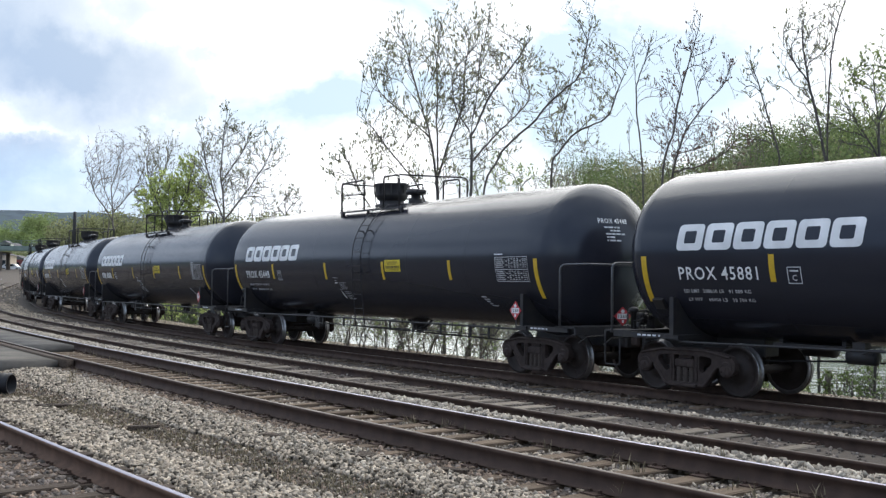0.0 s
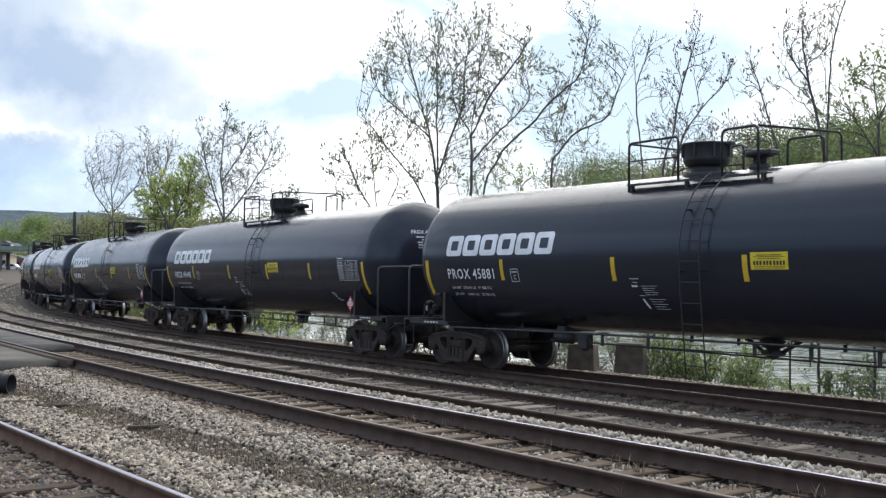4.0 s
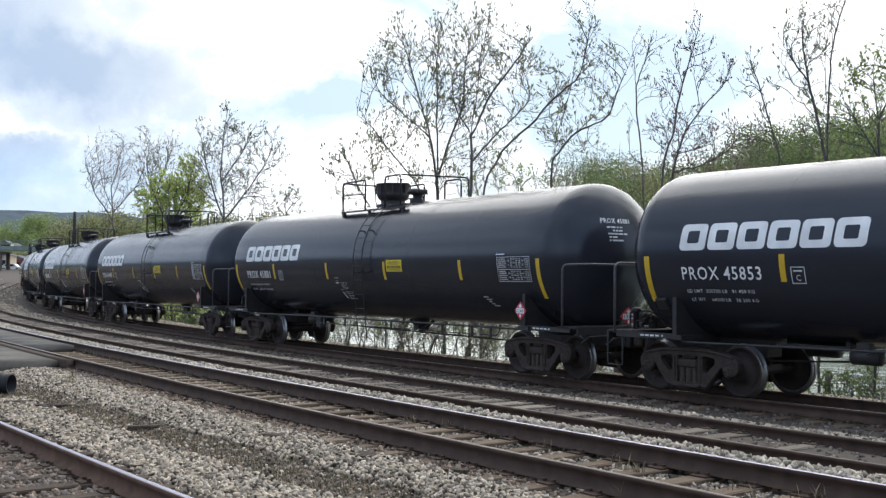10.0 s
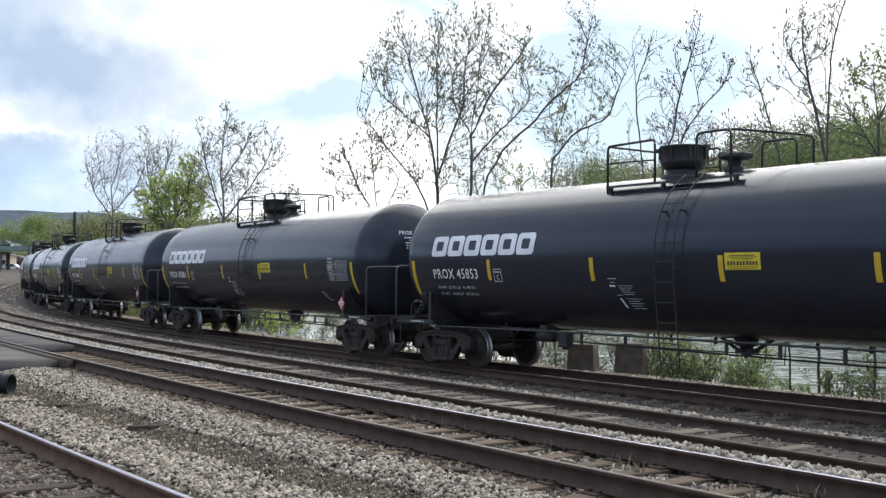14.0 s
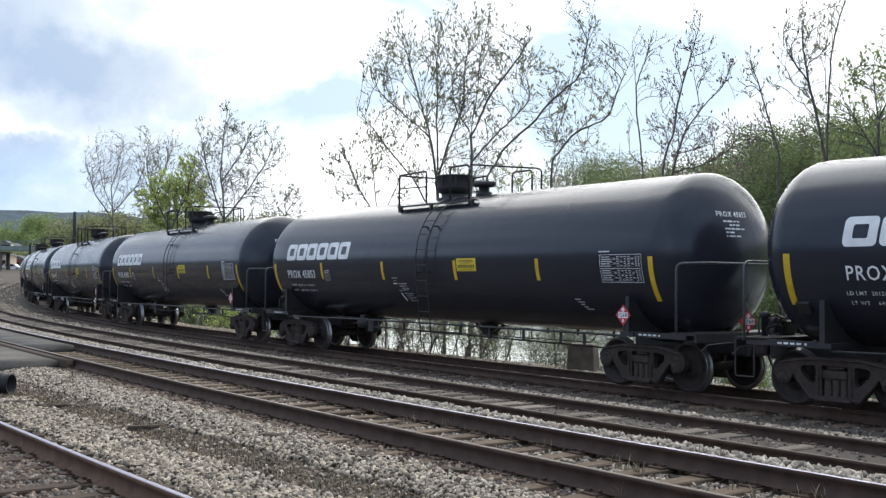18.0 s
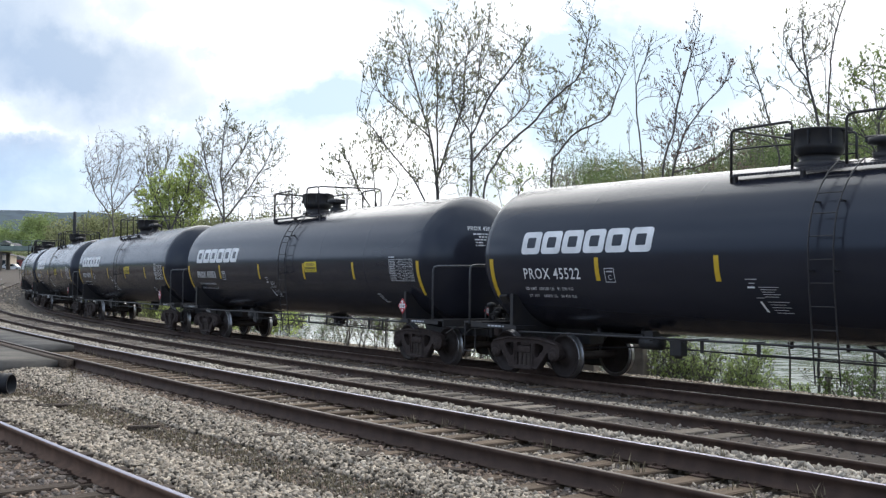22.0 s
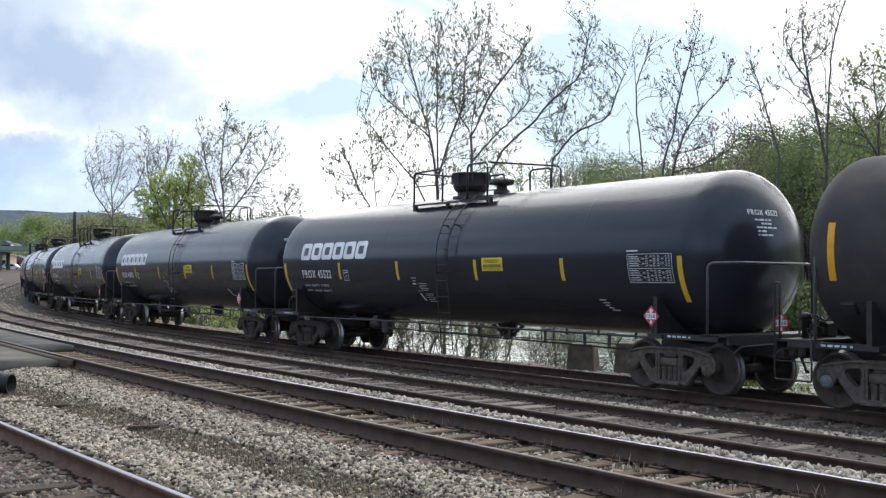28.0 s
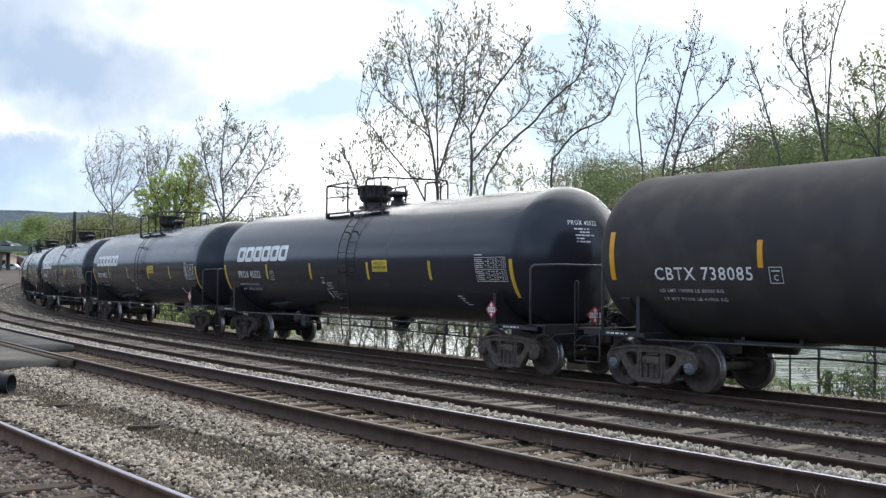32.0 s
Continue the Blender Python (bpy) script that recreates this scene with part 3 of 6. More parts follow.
def build_car(paint, matte=False):
    car = new("tank_car")
    bm = tank_shell()
    tank = part("tank", bm, paint, car, "matte black welded steel tank" if matte else "glossy black welded steel tank")

    # girth weld seams
    for x in (-5.1, -2.6, 2.3, 4.9):
        bm = bmesh.new()
        lathe(bm, [(x - 0.016, TR + 0.0005), (x - 0.006, TR + 0.0025), (x + 0.006, TR + 0.0025), (x + 0.016, TR + 0.0005)], 64, "X", (0, 0, TZ), cap=False)
        part("weld_seam", bm, paint, tank)

    # running-gear: stub sills, bolsters, trucks
    for e in (1, -1):
        bm = bmesh.new()
        box(bm, e * 7.45, 0, 0.86, 2.9, 0.42, 0.36, bevel=0.02)
        box(bm, e * 8.55, 0, 0.86, 0.5, 0.5, 0.30, bevel=0.02)
        part("stub_sill", bm, IRON, car)
        bm = bmesh.new()
        # cradle web that carries the shell, one plate across the car
        out = [(-1.48, 1.06), (-1.48, 1.75)]
        for i in range(13):
            a = radians(212 + i * (328 - 212) / 12)
            out.append((TR * math.cos(a), TZ + TR * math.sin(a)))
        out += [(1.48, 1.75), (1.48, 1.06), (0.5, 0.86), (-0.5, 0.86)]
        slab(bm, out, -0.02, 0.02)
        for v in bm.verts:
            v.co = (e * TRUCK_X + v.co.y, v.co.x, v.co.z)
        for s in (1, -1):
            box(bm, e * TRUCK_X, s * 1.47, 1.38, 0.09, 0.025, 0.72)
            box(bm, e * TRUCK_X, s * 1.2, 1.03, 0.34, 0.6, 0.08)
        part("body_bolster", bm, IRON, car)

        bm = bmesh.new()
        box(bm, 0, 0, 0.60, 0.40, 1.9, 0.24, bevel=0.03)
        box(bm, 0, 0, 0.76, 0.5, 0.5, 0.10)
        for s in (1, -1):
            box(bm, 0, s * 1.03, 0.555, 0.43, 0.24, 0.15, bevel=0.025)
            box(bm, 0, s * 1.06, 0.665, 0.30, 0.10, 0.06, bevel=0.02)
            box(bm, 0, s * 1.152, 0.555, 0.16, 0.012, 0.07, bevel=0.004)
        truck = part("truck", bm, GRIME, car, "dusty two-axle truck with cast side frames", pose(e * TRUCK_X, 0, 0))
        for s in (1, -1):
            part("side_frame", SIDE[s], None, truck)
            # added dark plate, stands in for the shade seen through the side frame
            bm = bmesh.new()
            box(bm, 0, s * 0.93, 0.43, 0.5, 0.02, 0.5, bevel=0.006)
            part("bolster_guide", bm, IRON, truck)
            for k in (-0.14, 0.0, 0.14):
                part("spring", COIL, None, truck, m=pose(k, s * 1.07, 0.20))
            for k in (1, -1):
                part("bearing_cap", CAP4 if matte else CAP[1], None, truck, m=pose(k * HALF_BASE, s * 1.125, WR, 0, 0, 0 if s > 0 else 180))
            bm = bmesh.new()
            box(bm, 0, s * 0.86, 0.42, 1.2, 0.07, 0.12)
            box(bm, 0.40, s * 0.76, 0.45, 0.06, 0.13, 0.3)
            box(bm, -0.40, s * 0.76, 0.45, 0.06, 0.13, 0.3)
            part("brake_beam", bm, IRON, truck)
        for k in (1, -1):
            part("wheelset", WHEELS, None, truck, m=pose(k * HALF_BASE, 0, WR))

        # end platform, handrail hoop, steps
        bm = bmesh.new()
        box(bm, e * 8.42, 0, 1.09, 0.62, 2.9, 0.04)
        box(bm, e * 8.72, 0, 1.02, 0.05, 2.9, 0.14)
        box(bm, e * 7.75, 1.42, 1.04, 1.5, 0.06, 0.10)
        box(bm, e * 7.75, -1.42, 1.04, 1.5, 0.06, 0.10)
        part("end_platform", bm, IRON, car)
        bm = bmesh.new()
        xl, xh = e * 8.27, e * 8.74
        if e > 0:
            xf, zf = (8.0, 2.50) if matte else (8.54, 2.37)
            tube(bm, rounded([(xf, 1.45, 1.05), (xf, 1.45, zf), (xf, -1.45, zf), (xf, -1.45, 1.05)], 0.14, 4), 0.024, 8)
        else:
            tube(bm, rounded([(xl, 1.45, 1.1), (xl, 1.45, 2.35), (xh, 1.15, 2.36), (xh, -1.15, 2.36), (xl, -1.45, 2.35), (xl, -1.45, 1.1)], 0.13, 4), 0.024, 8)
        if e < 0:
            tube(bm, [(xh, -0.25, 2.36), (e * 8.5, -0.25, 2.40)], 0.03, 6)
        part("end_handrail", bm, RAILPAINT, car, "bent steel pipe end handrail")
        for s in ((1, -1) if e > 0 and not matte else ()):
            bm = bmesh.new()
            tube(bm, rounded([(e * 8.35, s * 1.44, 1.03), (e * 8.35, s * 1.44, 0.45), (e * 8.72, s * 1.44, 0.45), (e * 8.72, s * 1.44, 1.03)], 0.04, 2), 0.016, 6)
            part("step", bm, IRON, car)
        for s in (1, -1):
            bm = bmesh.new()
            for k in range(5):
                box(bm, e * 7.62 - 0.24 + 0.12 * k, s * 1.4515, 1.04, 0.085 - 0.04 * (k == 0), 0.002, 0.032)
            tagged(part("sill_stencil", bm, GREYWHITE, car), kind="stuff")
        # coupler, hose, uncoupling lever
        bm = bmesh.new()
        box(bm, e * 8.85, 0, 0.86, 0.30, 0.16, 0.2, bevel=0.02)
        box(bm, e * 9.06, 0.06, 0.86, 0.16, 0.30, 0.28, bevel=0.04)
        box(bm, e * 9.08, -0.12, 0.86, 0.14, 0.12, 0.26, bevel=0.03)
        part("coupler", bm, GRIME, car)
        bm = bmesh.new()
        tube(bm, [(e * 8.75, -0.38, 0.84), (e * 8.88, -0.36, 0.62), (e * 9.0, -0.3, 0.47), (e * 9.1, -0.2, 0.46)], 0.028, 7)
        part("air_hose", bm, PLASTIC, car)
        bm = bmesh.new()
        tube(bm, [(e * 8.80, 1.42, 0.80), (e * 8.80, 1.2, 0.92), (e * 8.80, 0.3, 0.95), (e * 8.95, 0.08, 1.02)], 0.014, 6)
        tube(bm, [(e * 8.80, -1.42, 0.80), (e * 8.80, -1.2, 0.92), (e * 8.80, -0.4, 0.95)], 0.014, 6)
        part("uncoupling_lever", bm, IRON, car)

    # hand-brake and valve gear on the front platform
    bm = bmesh.new()
    lathe(bm, [(8.50, 0.04), (8.52, 0.13), (8.72, 0.13), (8.74, 0.04)], 14, "X", (0, 0.55, 1.30))
    box(bm, 8.60, 0.15, 1.24, 0.22, 0.34, 0.26, bevel=0.03)
    box(bm, 8.58, -0.30, 1.22, 0.20, 0.30, 0.20, bevel=0.03)
    tube(bm, [(8.6, 0.95, 1.12), (8.62, 0.92, 1.42), (8.62, 0.4, 1.46), (8.62, 0.1, 1.36)], 0.022, 6)
    tube(bm, [(8.6, -0.5, 1.2), (8.66, -0.8, 1.3), (8.62, -1.1, 1.12)], 0.02, 6)
    for k in range(9):
        x, y = 8.42 + 0.035 * k, 0.95 - 0.13 * k
        tube(bm, [(x, y, 1.1), (x + 0.03, y + 0.02, 1.26 + 0.05 * (k * 5 % 4)), (x - 0.06, y - 0.16, 1.30 + 0.05 * (k * 3 % 4))], 0.016, 5)
        box(bm, x - 0.05, y - 0.05, 1.20 + 0.04 * (k * 7 % 5), 0.07, 0.08, 0.09, bevel=0.012)
    lathe(bm, [(1.1, 0.06), (1.42, 0.06), (1.44, 0.10), (1.50, 0.10), (1.53, 0.03)], 12, "Z", (8.60, 0.78, 0))
    part("brake_valve", bm, IRON, car)

    # side safety rods and their hangers
    for s in (1, -1):
        y = s * 1.42
        bm = bmesh.new()
        tube(bm, [(6.95, y, 0.95), (2.4, y, 0.99), (-6.95, y, 1.0)], 0.022, 6)
        part("side_rod", bm, IRON, car)
        bm = bmesh.new()
        tube(bm, [(2.55, s * 1.3, 0.98), (2.4, s * 1.3, 0.80), (-5.9, s * 1.3, 0.82), (-6.05, s * 1.3, 0.98)], 0.012, 6)
        part("lower_rod", bm, IRON, car)
        for x in (2.1, 0.9, -1.5, -2.6, -3.8, -5.0, -5.7):
            bm = bmesh.new()
            box(bm, x, s * 1.31, 0.88, 0.07, 0.02, 0.24)
            box(bm, x, s * 1.30, 1.01, 0.06, 0.26, 0.02)
            part("rod_hanger", bm, IRON, car)

    # bottom outlet valve and its skid, brake gear
    bm = bmesh.new()
    lathe(bm, [(0.66, 0.09), (0.70, 0.11), (0.84, 0.12), (0.86, 0.2), (0.92, 0.2), (0.98, 0.24), (1.06, 0.36)], 20, "Z", (-0.9, 0, 0))
    box(bm, -0.9, 0, 0.76, 0.44, 0.2, 0.10, bevel=0.03)
    tube(bm, [(-0.3, 0, 1.0), (-0.9, 0, 0.66), (-1.5, 0, 1.0)], 0.04, 6)
    part("outlet_valve", bm, IRON, car)
    bm = bmesh.new()
    lathe(bm, [(5.0, 0.05), (5.02, 0.17), (5.6, 0.17), (5.62, 0.05)], 16, "X", (0, -0.45, 0.88))
    if not matte:
        lathe(bm, [(3.55, 0.03), (3.57, 0.13), (4.05, 0.13), (4.07, 0.03)], 16, "X", (0, 0.7, 0.84))
        box(bm, 3.84, 0.7, 1.0, 0.22, 0.16, 0.14)
        box(bm, 2.95, 0.95, 0.80, 0.28, 0.2, 0.30, bevel=0.02)
        lathe(bm, [(0.60, 0.05), (0.62, 0.08), (0.70, 0.08)], 12, "Z", (2.95, 0.95, 0))
        tube(bm, [(3.1, 0.95, 0.9), (3.4, 0.9, 0.98), (3.7, 0.9, 0.9)], 0.02, 6)
    tube(bm, [(6.4, 0.1, 0.6), (4.2, 0.1, 0.72), (-6.4, 0.1, 0.62)], 0.018, 5)
    box(bm, 4.9, 0, 0.95, 1.4, 1.1, 0.06)
    for x in (4.3, 5.5):
        box(bm, x, 0, 1.03, 0.08, 0.9, 0.16)
    part("brake_gear", bm, IRON, car)

    # ladder over the shell on both sides
    for s in (1, -1):
        lad_r = TR + 0.13
        arc = [radians(12 + a) for a in range(0, 56, 7)]
        pts = [(s * lad_r * math.cos(a), TZ + lad_r * math.sin(a)) for a in arc]
        prof = [(s * 1.50, 0.42), (s * 1.56, 1.0), (s * 1.66, 1.9), (s * lad_r, TZ + 0.05)] + pts + [(s * 0.82, 3.93)]
        bm = bmesh.new()
        for x in (-0.17, -0.62):
            tube(bm, [(x, y, z) for y, z in prof], 0.013, 6)
        ladder = part("ladder", bm, IRON, car, "black steel ladder curving over the shell")
        lens = np.concatenate([[0], np.cumsum([math.dist(a, b) for a, b in zip(prof, prof[1:])])])
        d = 0.12
        while d < lens[-1]:
            y = np.interp(d, lens, [p[0] for p in prof])
            z = np.interp(d, lens, [p[1] for p in prof])
            part("rung", RUNG, None, ladder, m=pose(-0.395, y, z))
            d += 0.37
        for zz, yy in ((2.2, 1.68), (3.3, 1.5)):
            for x in (-0.17, -0.62):
                bm = bmesh.new()
                box(bm, x, s * (yy - 0.07), zz, 0.03, 0.16, 0.03)
                part("bracket", bm, IRON, ladder)

    if matte:
        for s in (1, -1):
            bm = bmesh.new()
            tube(bm, rounded([(8.05, s * 1.47, 1.1), (8.05, s * 1.47, 0.46), (8.72, s * 1.47, 0.46), (8.72, s * 1.47, 2.02), (8.63, s * 1.47, 2.02), (8.63, s * 1.47, 1.1)], 0.03, 2), 0.017, 7)
            ladder = part("corner_ladder", bm, IRON, car)
            for z in (0.76,):
                part("rung", RUNG, None, ladder, m=pose(8.385, s * 1.47, z) @ Matrix.Diagonal((1.5, 1, 1, 1)))
    else:
        top_gear(car)
    decals(car, matte)
    return car


def top_gear(car):
    # walkway round the manway
    for s in (1, -1):
        bm = bmesh.new()
        box(bm, 0.125, s * 0.91, 3.905, 3.26, 0.14, 0.018)
        box(bm, 0.125, s * 0.985, 3.893, 3.26, 0.018, 0.045)
        for x in (1.68, 0.3, -1.4):
            box(bm, x, s * 0.93, 3.82, 0.06, 0.08, 0.18)
        plat = part("walkway", bm, IRON, car, "black steel walkway with grating")
        bm = bmesh.new()
        for i in range(43):
            box(bm, -1.45 + i * 0.0745, s * 0.998, 3.888, 0.022, 0.012, 0.03)
        tagged(part("grating", bm, GRATE, plat), kind="stuff")
    z0, z1 = 3.88, 4.71
    rails = []
    for s in (1, -1):
        y = s * 0.95
        rails.append((rounded([(1.75, y, z0 - 0.14), (1.75, y, z1), (0.50, y, z1 + 0.02), (0.50, y, z0)], 0.09), 0.025))
        rails.append((rounded([(-0.52, y, z0), (-0.52, y, z1 + 0.03), (-1.30, y, z1 + 0.03), (-1.30, y, z0 - 0.06)], 0.12), 0.025))
        rails.append((rounded([(1.75, y, 4.36), (1.2, y, 4.36), (0.50, y, 4.34)], 0.05), 0.016))
    rails.append((rounded([(1.77, 0.93, z0), (1.77, 0.93, z1), (1.77, -0.93, z1), (1.77, -0.93, z0)], 0.1), 0.022))
    rails.append((rounded([(-1.30, 0.93, z1 + 0.03), (-1.68, -0.8, z1 + 0.03), (-1.68, -0.93, z1), (-1.68, -0.93, z0)], 0.08), 0.022))
    for pts, r in rails:
        bm = bmesh.new()
        tube(bm, pts, r, 7)
        part("walkway_handrail", bm, IRON, car)
    bm = bmesh.new()
    lathe(bm, [(3.98, 0.46), (4.10, 0.46), (4.12, 0.34), (4.22, 0.34), (4.24, 0.36)], 28, "Z", (0.62, 0, 0))
    lathe(bm, [(4.22, 0.36), (4.26, 0.41), (4.32, 0.435), (4.34, 0.45), (4.38, 0.45), (4.63, 0.455), (4.65, 0.475), (4.675, 0.475), (4.685, 0.43), (4.69, 0.02)], 28, "Z", (0.62, 0, 0))
    box(bm, 1.14, 0.05, 4.645, 0.22, 0.16, 0.07, bevel=0.015)
    box(bm, 0.12, -0.05, 4.645, 0.18, 0.14, 0.07, bevel=0.015)
    man = part("manway_housing", bm, IRON, car, "black round manway housing with hinged lid")
    for k in range(8):
        a = k * math.tau / 8 + 0.2
        bm = bmesh.new()
        box(bm, 0.62 + 0.475 * math.cos(a), 0.475 * math.sin(a), 4.52, 0.03, 0.03, 0.24)
        part("lid_bolt", bm, IRON, man)
    bm = bmesh.new()
    lathe(bm, [(4.05, 0.2), (4.18, 0.2), (4.2, 0.13), (4.3, 0.13), (4.32, 0.27), (4.42, 0.27), (4.46, 0.1)], 20, "Z", (-0.62, 0, 0))
    box(bm, -0.45, 0.0, 4.42, 0.3, 0.2, 0.12, bevel=0.02)
    box(bm, -0.9, 0.05, 4.38, 0.16, 0.3, 0.1, bevel=0.02)
    part("relief_valve", bm, IRON, car)


def decals(car, matte):
    def decal(name, mat, spans, label="", parent=car, lift=0.004):
        bm = bmesh.new()
        for x0, x1, z0, z1 in spans:
            patch(bm, x0, x1, arc_of(z0), arc_of(z1), lift)
        return part(name, bm, mat, parent, label)

    tape = ORANGE if matte else YELLOW
    for x in ((4.34, 1.1) if matte else (4.93, 1.60, -1.48, -4.80)):
        decal("reflective_stripe", tape, [(x + 0.055, x - 0.055, *((2.26, 2.72) if matte else (2.03, 2.48)))])
    # end stripes bend with the knuckle of the heads
    for x in (7.66, -7.60):
        decal("reflective_stripe", tape, [(x + 0.06, x - 0.06, *((2.05, 2.95) if matte else (1.66, 2.48)))])
    if not matte:
        bm = bmesh.new()
        patch(bm, -1.60, -2.34, arc_of(2.23), arc_of(2.52))
        sign = part("yellow_decal", bm, SIGNYEL, car, "yellow emergency notice decal")
        bars = [(-1.72, -2.22, 2.462, 2.476), (-1.66, -2.28, 2.437, 2.447), (-1.75, -2.2, 2.408, 2.418), (-1.66, -2.28, 2.275, 2.283), (-1.66, -2.28, 2.25, 2.257)]
        bars += [(-1.66 - 0.062 * k - 0.012 * (k > 2) - 0.012 * (k > 5), -1.70 - 0.062 * k - 0.012 * (k > 2) - 0.012 * (k > 5), 2.305, 2.375) for k in range(10)]
        decal("notice_bars", BLACKINK, bars, parent=sign, lift=0.008)
        spans = [(-6.22, -7.34, 2.52, 2.53), (-6.22, -7.34, 2.0, 2.01), (-6.22, -6.23, 2.0, 2.53), (-7.33, -7.34, 2.0, 2.53), (-6.2, -6.5, 2.575, 2.60), (-6.25, -7.32, 2.255, 2.265)]
        for r in range(11):
            z = 2.485 - r * 0.0435
            if r == 5:
                continue
            for x0, x1 in ((-6.26, -6.50 - 0.03 * (r % 3)), (-6.60, -6.66), (-6.69, -6.75), (-6.79, -6.85), (-6.88, -6.94), (-6.98, -7.04), (-7.08, -7.14), (-7.18, -7.22), (-7.25, -7.29)):
                if (r * 3 + int(x0 * 50)) % 6:
                    spans.append((x0, x1, z - 0.007, z + 0.006))
            spans.append((-6.235, -7.325, z - 0.022, z - 0.0195))
        decal("data_panel", GREYWHITE, spans, "white stencilled data panel")
        decal("stencil", GREYWHITE, [(-5.40, -5.58, 1.65, 1.67), (-5.46, -5.66, 1.60, 1.615), (-5.5, -5.62, 1.55, 1.57), (-5.56, -5.68, 1.50, 1.52), (-5.6, -5.82, 1.46, 1.475)])
        sp = [(1.22, 0.98, 2.065, 2.078), (1.16, 1.04, 2.0, 2.01), (1.08, 0.92, 1.755, 1.765)]
        for k in range(5):
            sp.append((0.98 - 0.02 * k, 0.58 + 0.05 * (k % 3), 1.935 - 0.04 * k, 1.943 - 0.04 * k))
            sp.append((0.88 - 0.02 * k, 0.46 + 0.08 * (k % 2), 1.69 - 0.045 * k, 1.698 - 0.045 * k))
        tagged(decal("stencil", GREYWHITE, sp), kind="stuff")
        bm = bmesh.new()
        patch(bm, 1.20, 1.05, arc_of(1.92), arc_of(1.95))
        part("stencil", bm, WHITE, car)
        bm = bmesh.new()
        patch(bm, 0.98, 0.93, arc_of(1.52), arc_of(1.70), slant=0.06)
        part("stencil", bm, WHITE, car)
    bx = 4.65 if not matte else 4.19
    decal("plate_box", GREYWHITE, [(bx, bx - 0.26, 2.26, 2.275), (bx, bx - 0.26, 2.0, 2.015), (bx, bx - 0.015, 2.0, 2.275), (bx - 0.245, bx - 0.26, 2.0, 2.275), (bx - 0.05, bx - 0.21, 2.195, 2.22)], "white outlined plate mark")
    part("plate_letter", wrap(letters("C", 0.085, 0.10), bx - 0.09, arc_of(2.05)), GREYWHITE, car)
    # grab iron box low by the front head
    bm = bmesh.new()
    box(bm, 7.5, 1.28, 1.63, 0.24, 0.10, 0.22, Matrix.Rotation(radians(-35), 3, "X"), 0.01)
    part("junction_box", bm, IRON, car)
    # diamond placards on their holders
    for x, y, turn in ((-6.99, 1.50, 0), (-8.76, 0.10, 74), (6.99, -1.50, 180)):
        bm = bmesh.new()
        box(bm, 0, 0, 0, 0.275, 0.012, 0.275, Matrix.Rotation(radians(45), 3, "Y"))
        plac = part("placard", bm, REDSIGN, car, "red and white diamond hazard placard", pose(x, y, 1.31 if turn == 74 else 1.39, 0, 0, turn))
        bm = bmesh.new()
        box(bm, 0, 0.009, 0, 0.25, 0.006, 0.11)
        box(bm, 0, 0.009, 0.10, 0.07, 0.006, 0.07, Matrix.Rotation(radians(45), 3, "Y"))
        box(bm, 0, 0.009, -0.105, 0.04, 0.006, 0.06)
        part("placard_panel", bm, WHITE, plac)
        bm = bmesh.new()
        box(bm, 0, -0.015, -0.16, 0.04, 0.012, 0.34)
        box(bm, 0, -0.012, 0, 0.2, 0.008, 0.2)
        part("placard_holder", bm, IRON, plac)
        bm = letters("1268", 0.21, 0.07)
        for v in bm.verts:
            v.co = (0.105 - v.co.x, 0.0135, v.co.y - 0.035)
        part("placard_number", bm, BLACKINK, plac)


SIDE = {1: side_frame(1), -1: side_frame(-1)}
COIL = coil()
WHEELS = wheelset_mesh()
WHEEL_L, WHEEL_R = wheel_mesh(1), wheel_mesh(-1)


def cap_mesh(mat):
    bm = bmesh.new()
    lathe(bm, [(-0.06, 0.115), (0.02, 0.115), (0.024, 0.10), (0.055, 0.097), (0.065, 0.08), (0.068, 0.03)], 20, "Y")
    for k in range(3):
        a = k * math.tau / 3
        box(bm, 0.055 * math.cos(a), 0.07, 0.055 * math.sin(a), 0.03, 0.03, 0.03)
    return data("bearing_cap", bm, mat)


CAP = {1: cap_mesh(GRIME)}
CAP4 = cap_mesh(CAPBLUE)
_b = bmesh.new()
tube(_b, [(-0.225, 0, 0), (0.225, 0, 0)], 0.010, 6)
RUNG = data("rung", _b, IRON)

# the two wheels sit on their axle in one turning piece
_b = bmesh.new()
for me in (WHEELS, WHEEL_L, WHEEL_R):
    _b.from_mesh(me)
for f in _b.faces:
    c = f.calc_center_median()
    f.material_index = 1 if 0.425 < math.hypot(c.x, c.z) < 0.48 else 0
WHEELS = data("wheelset", _b, [WHEEL, TREAD])


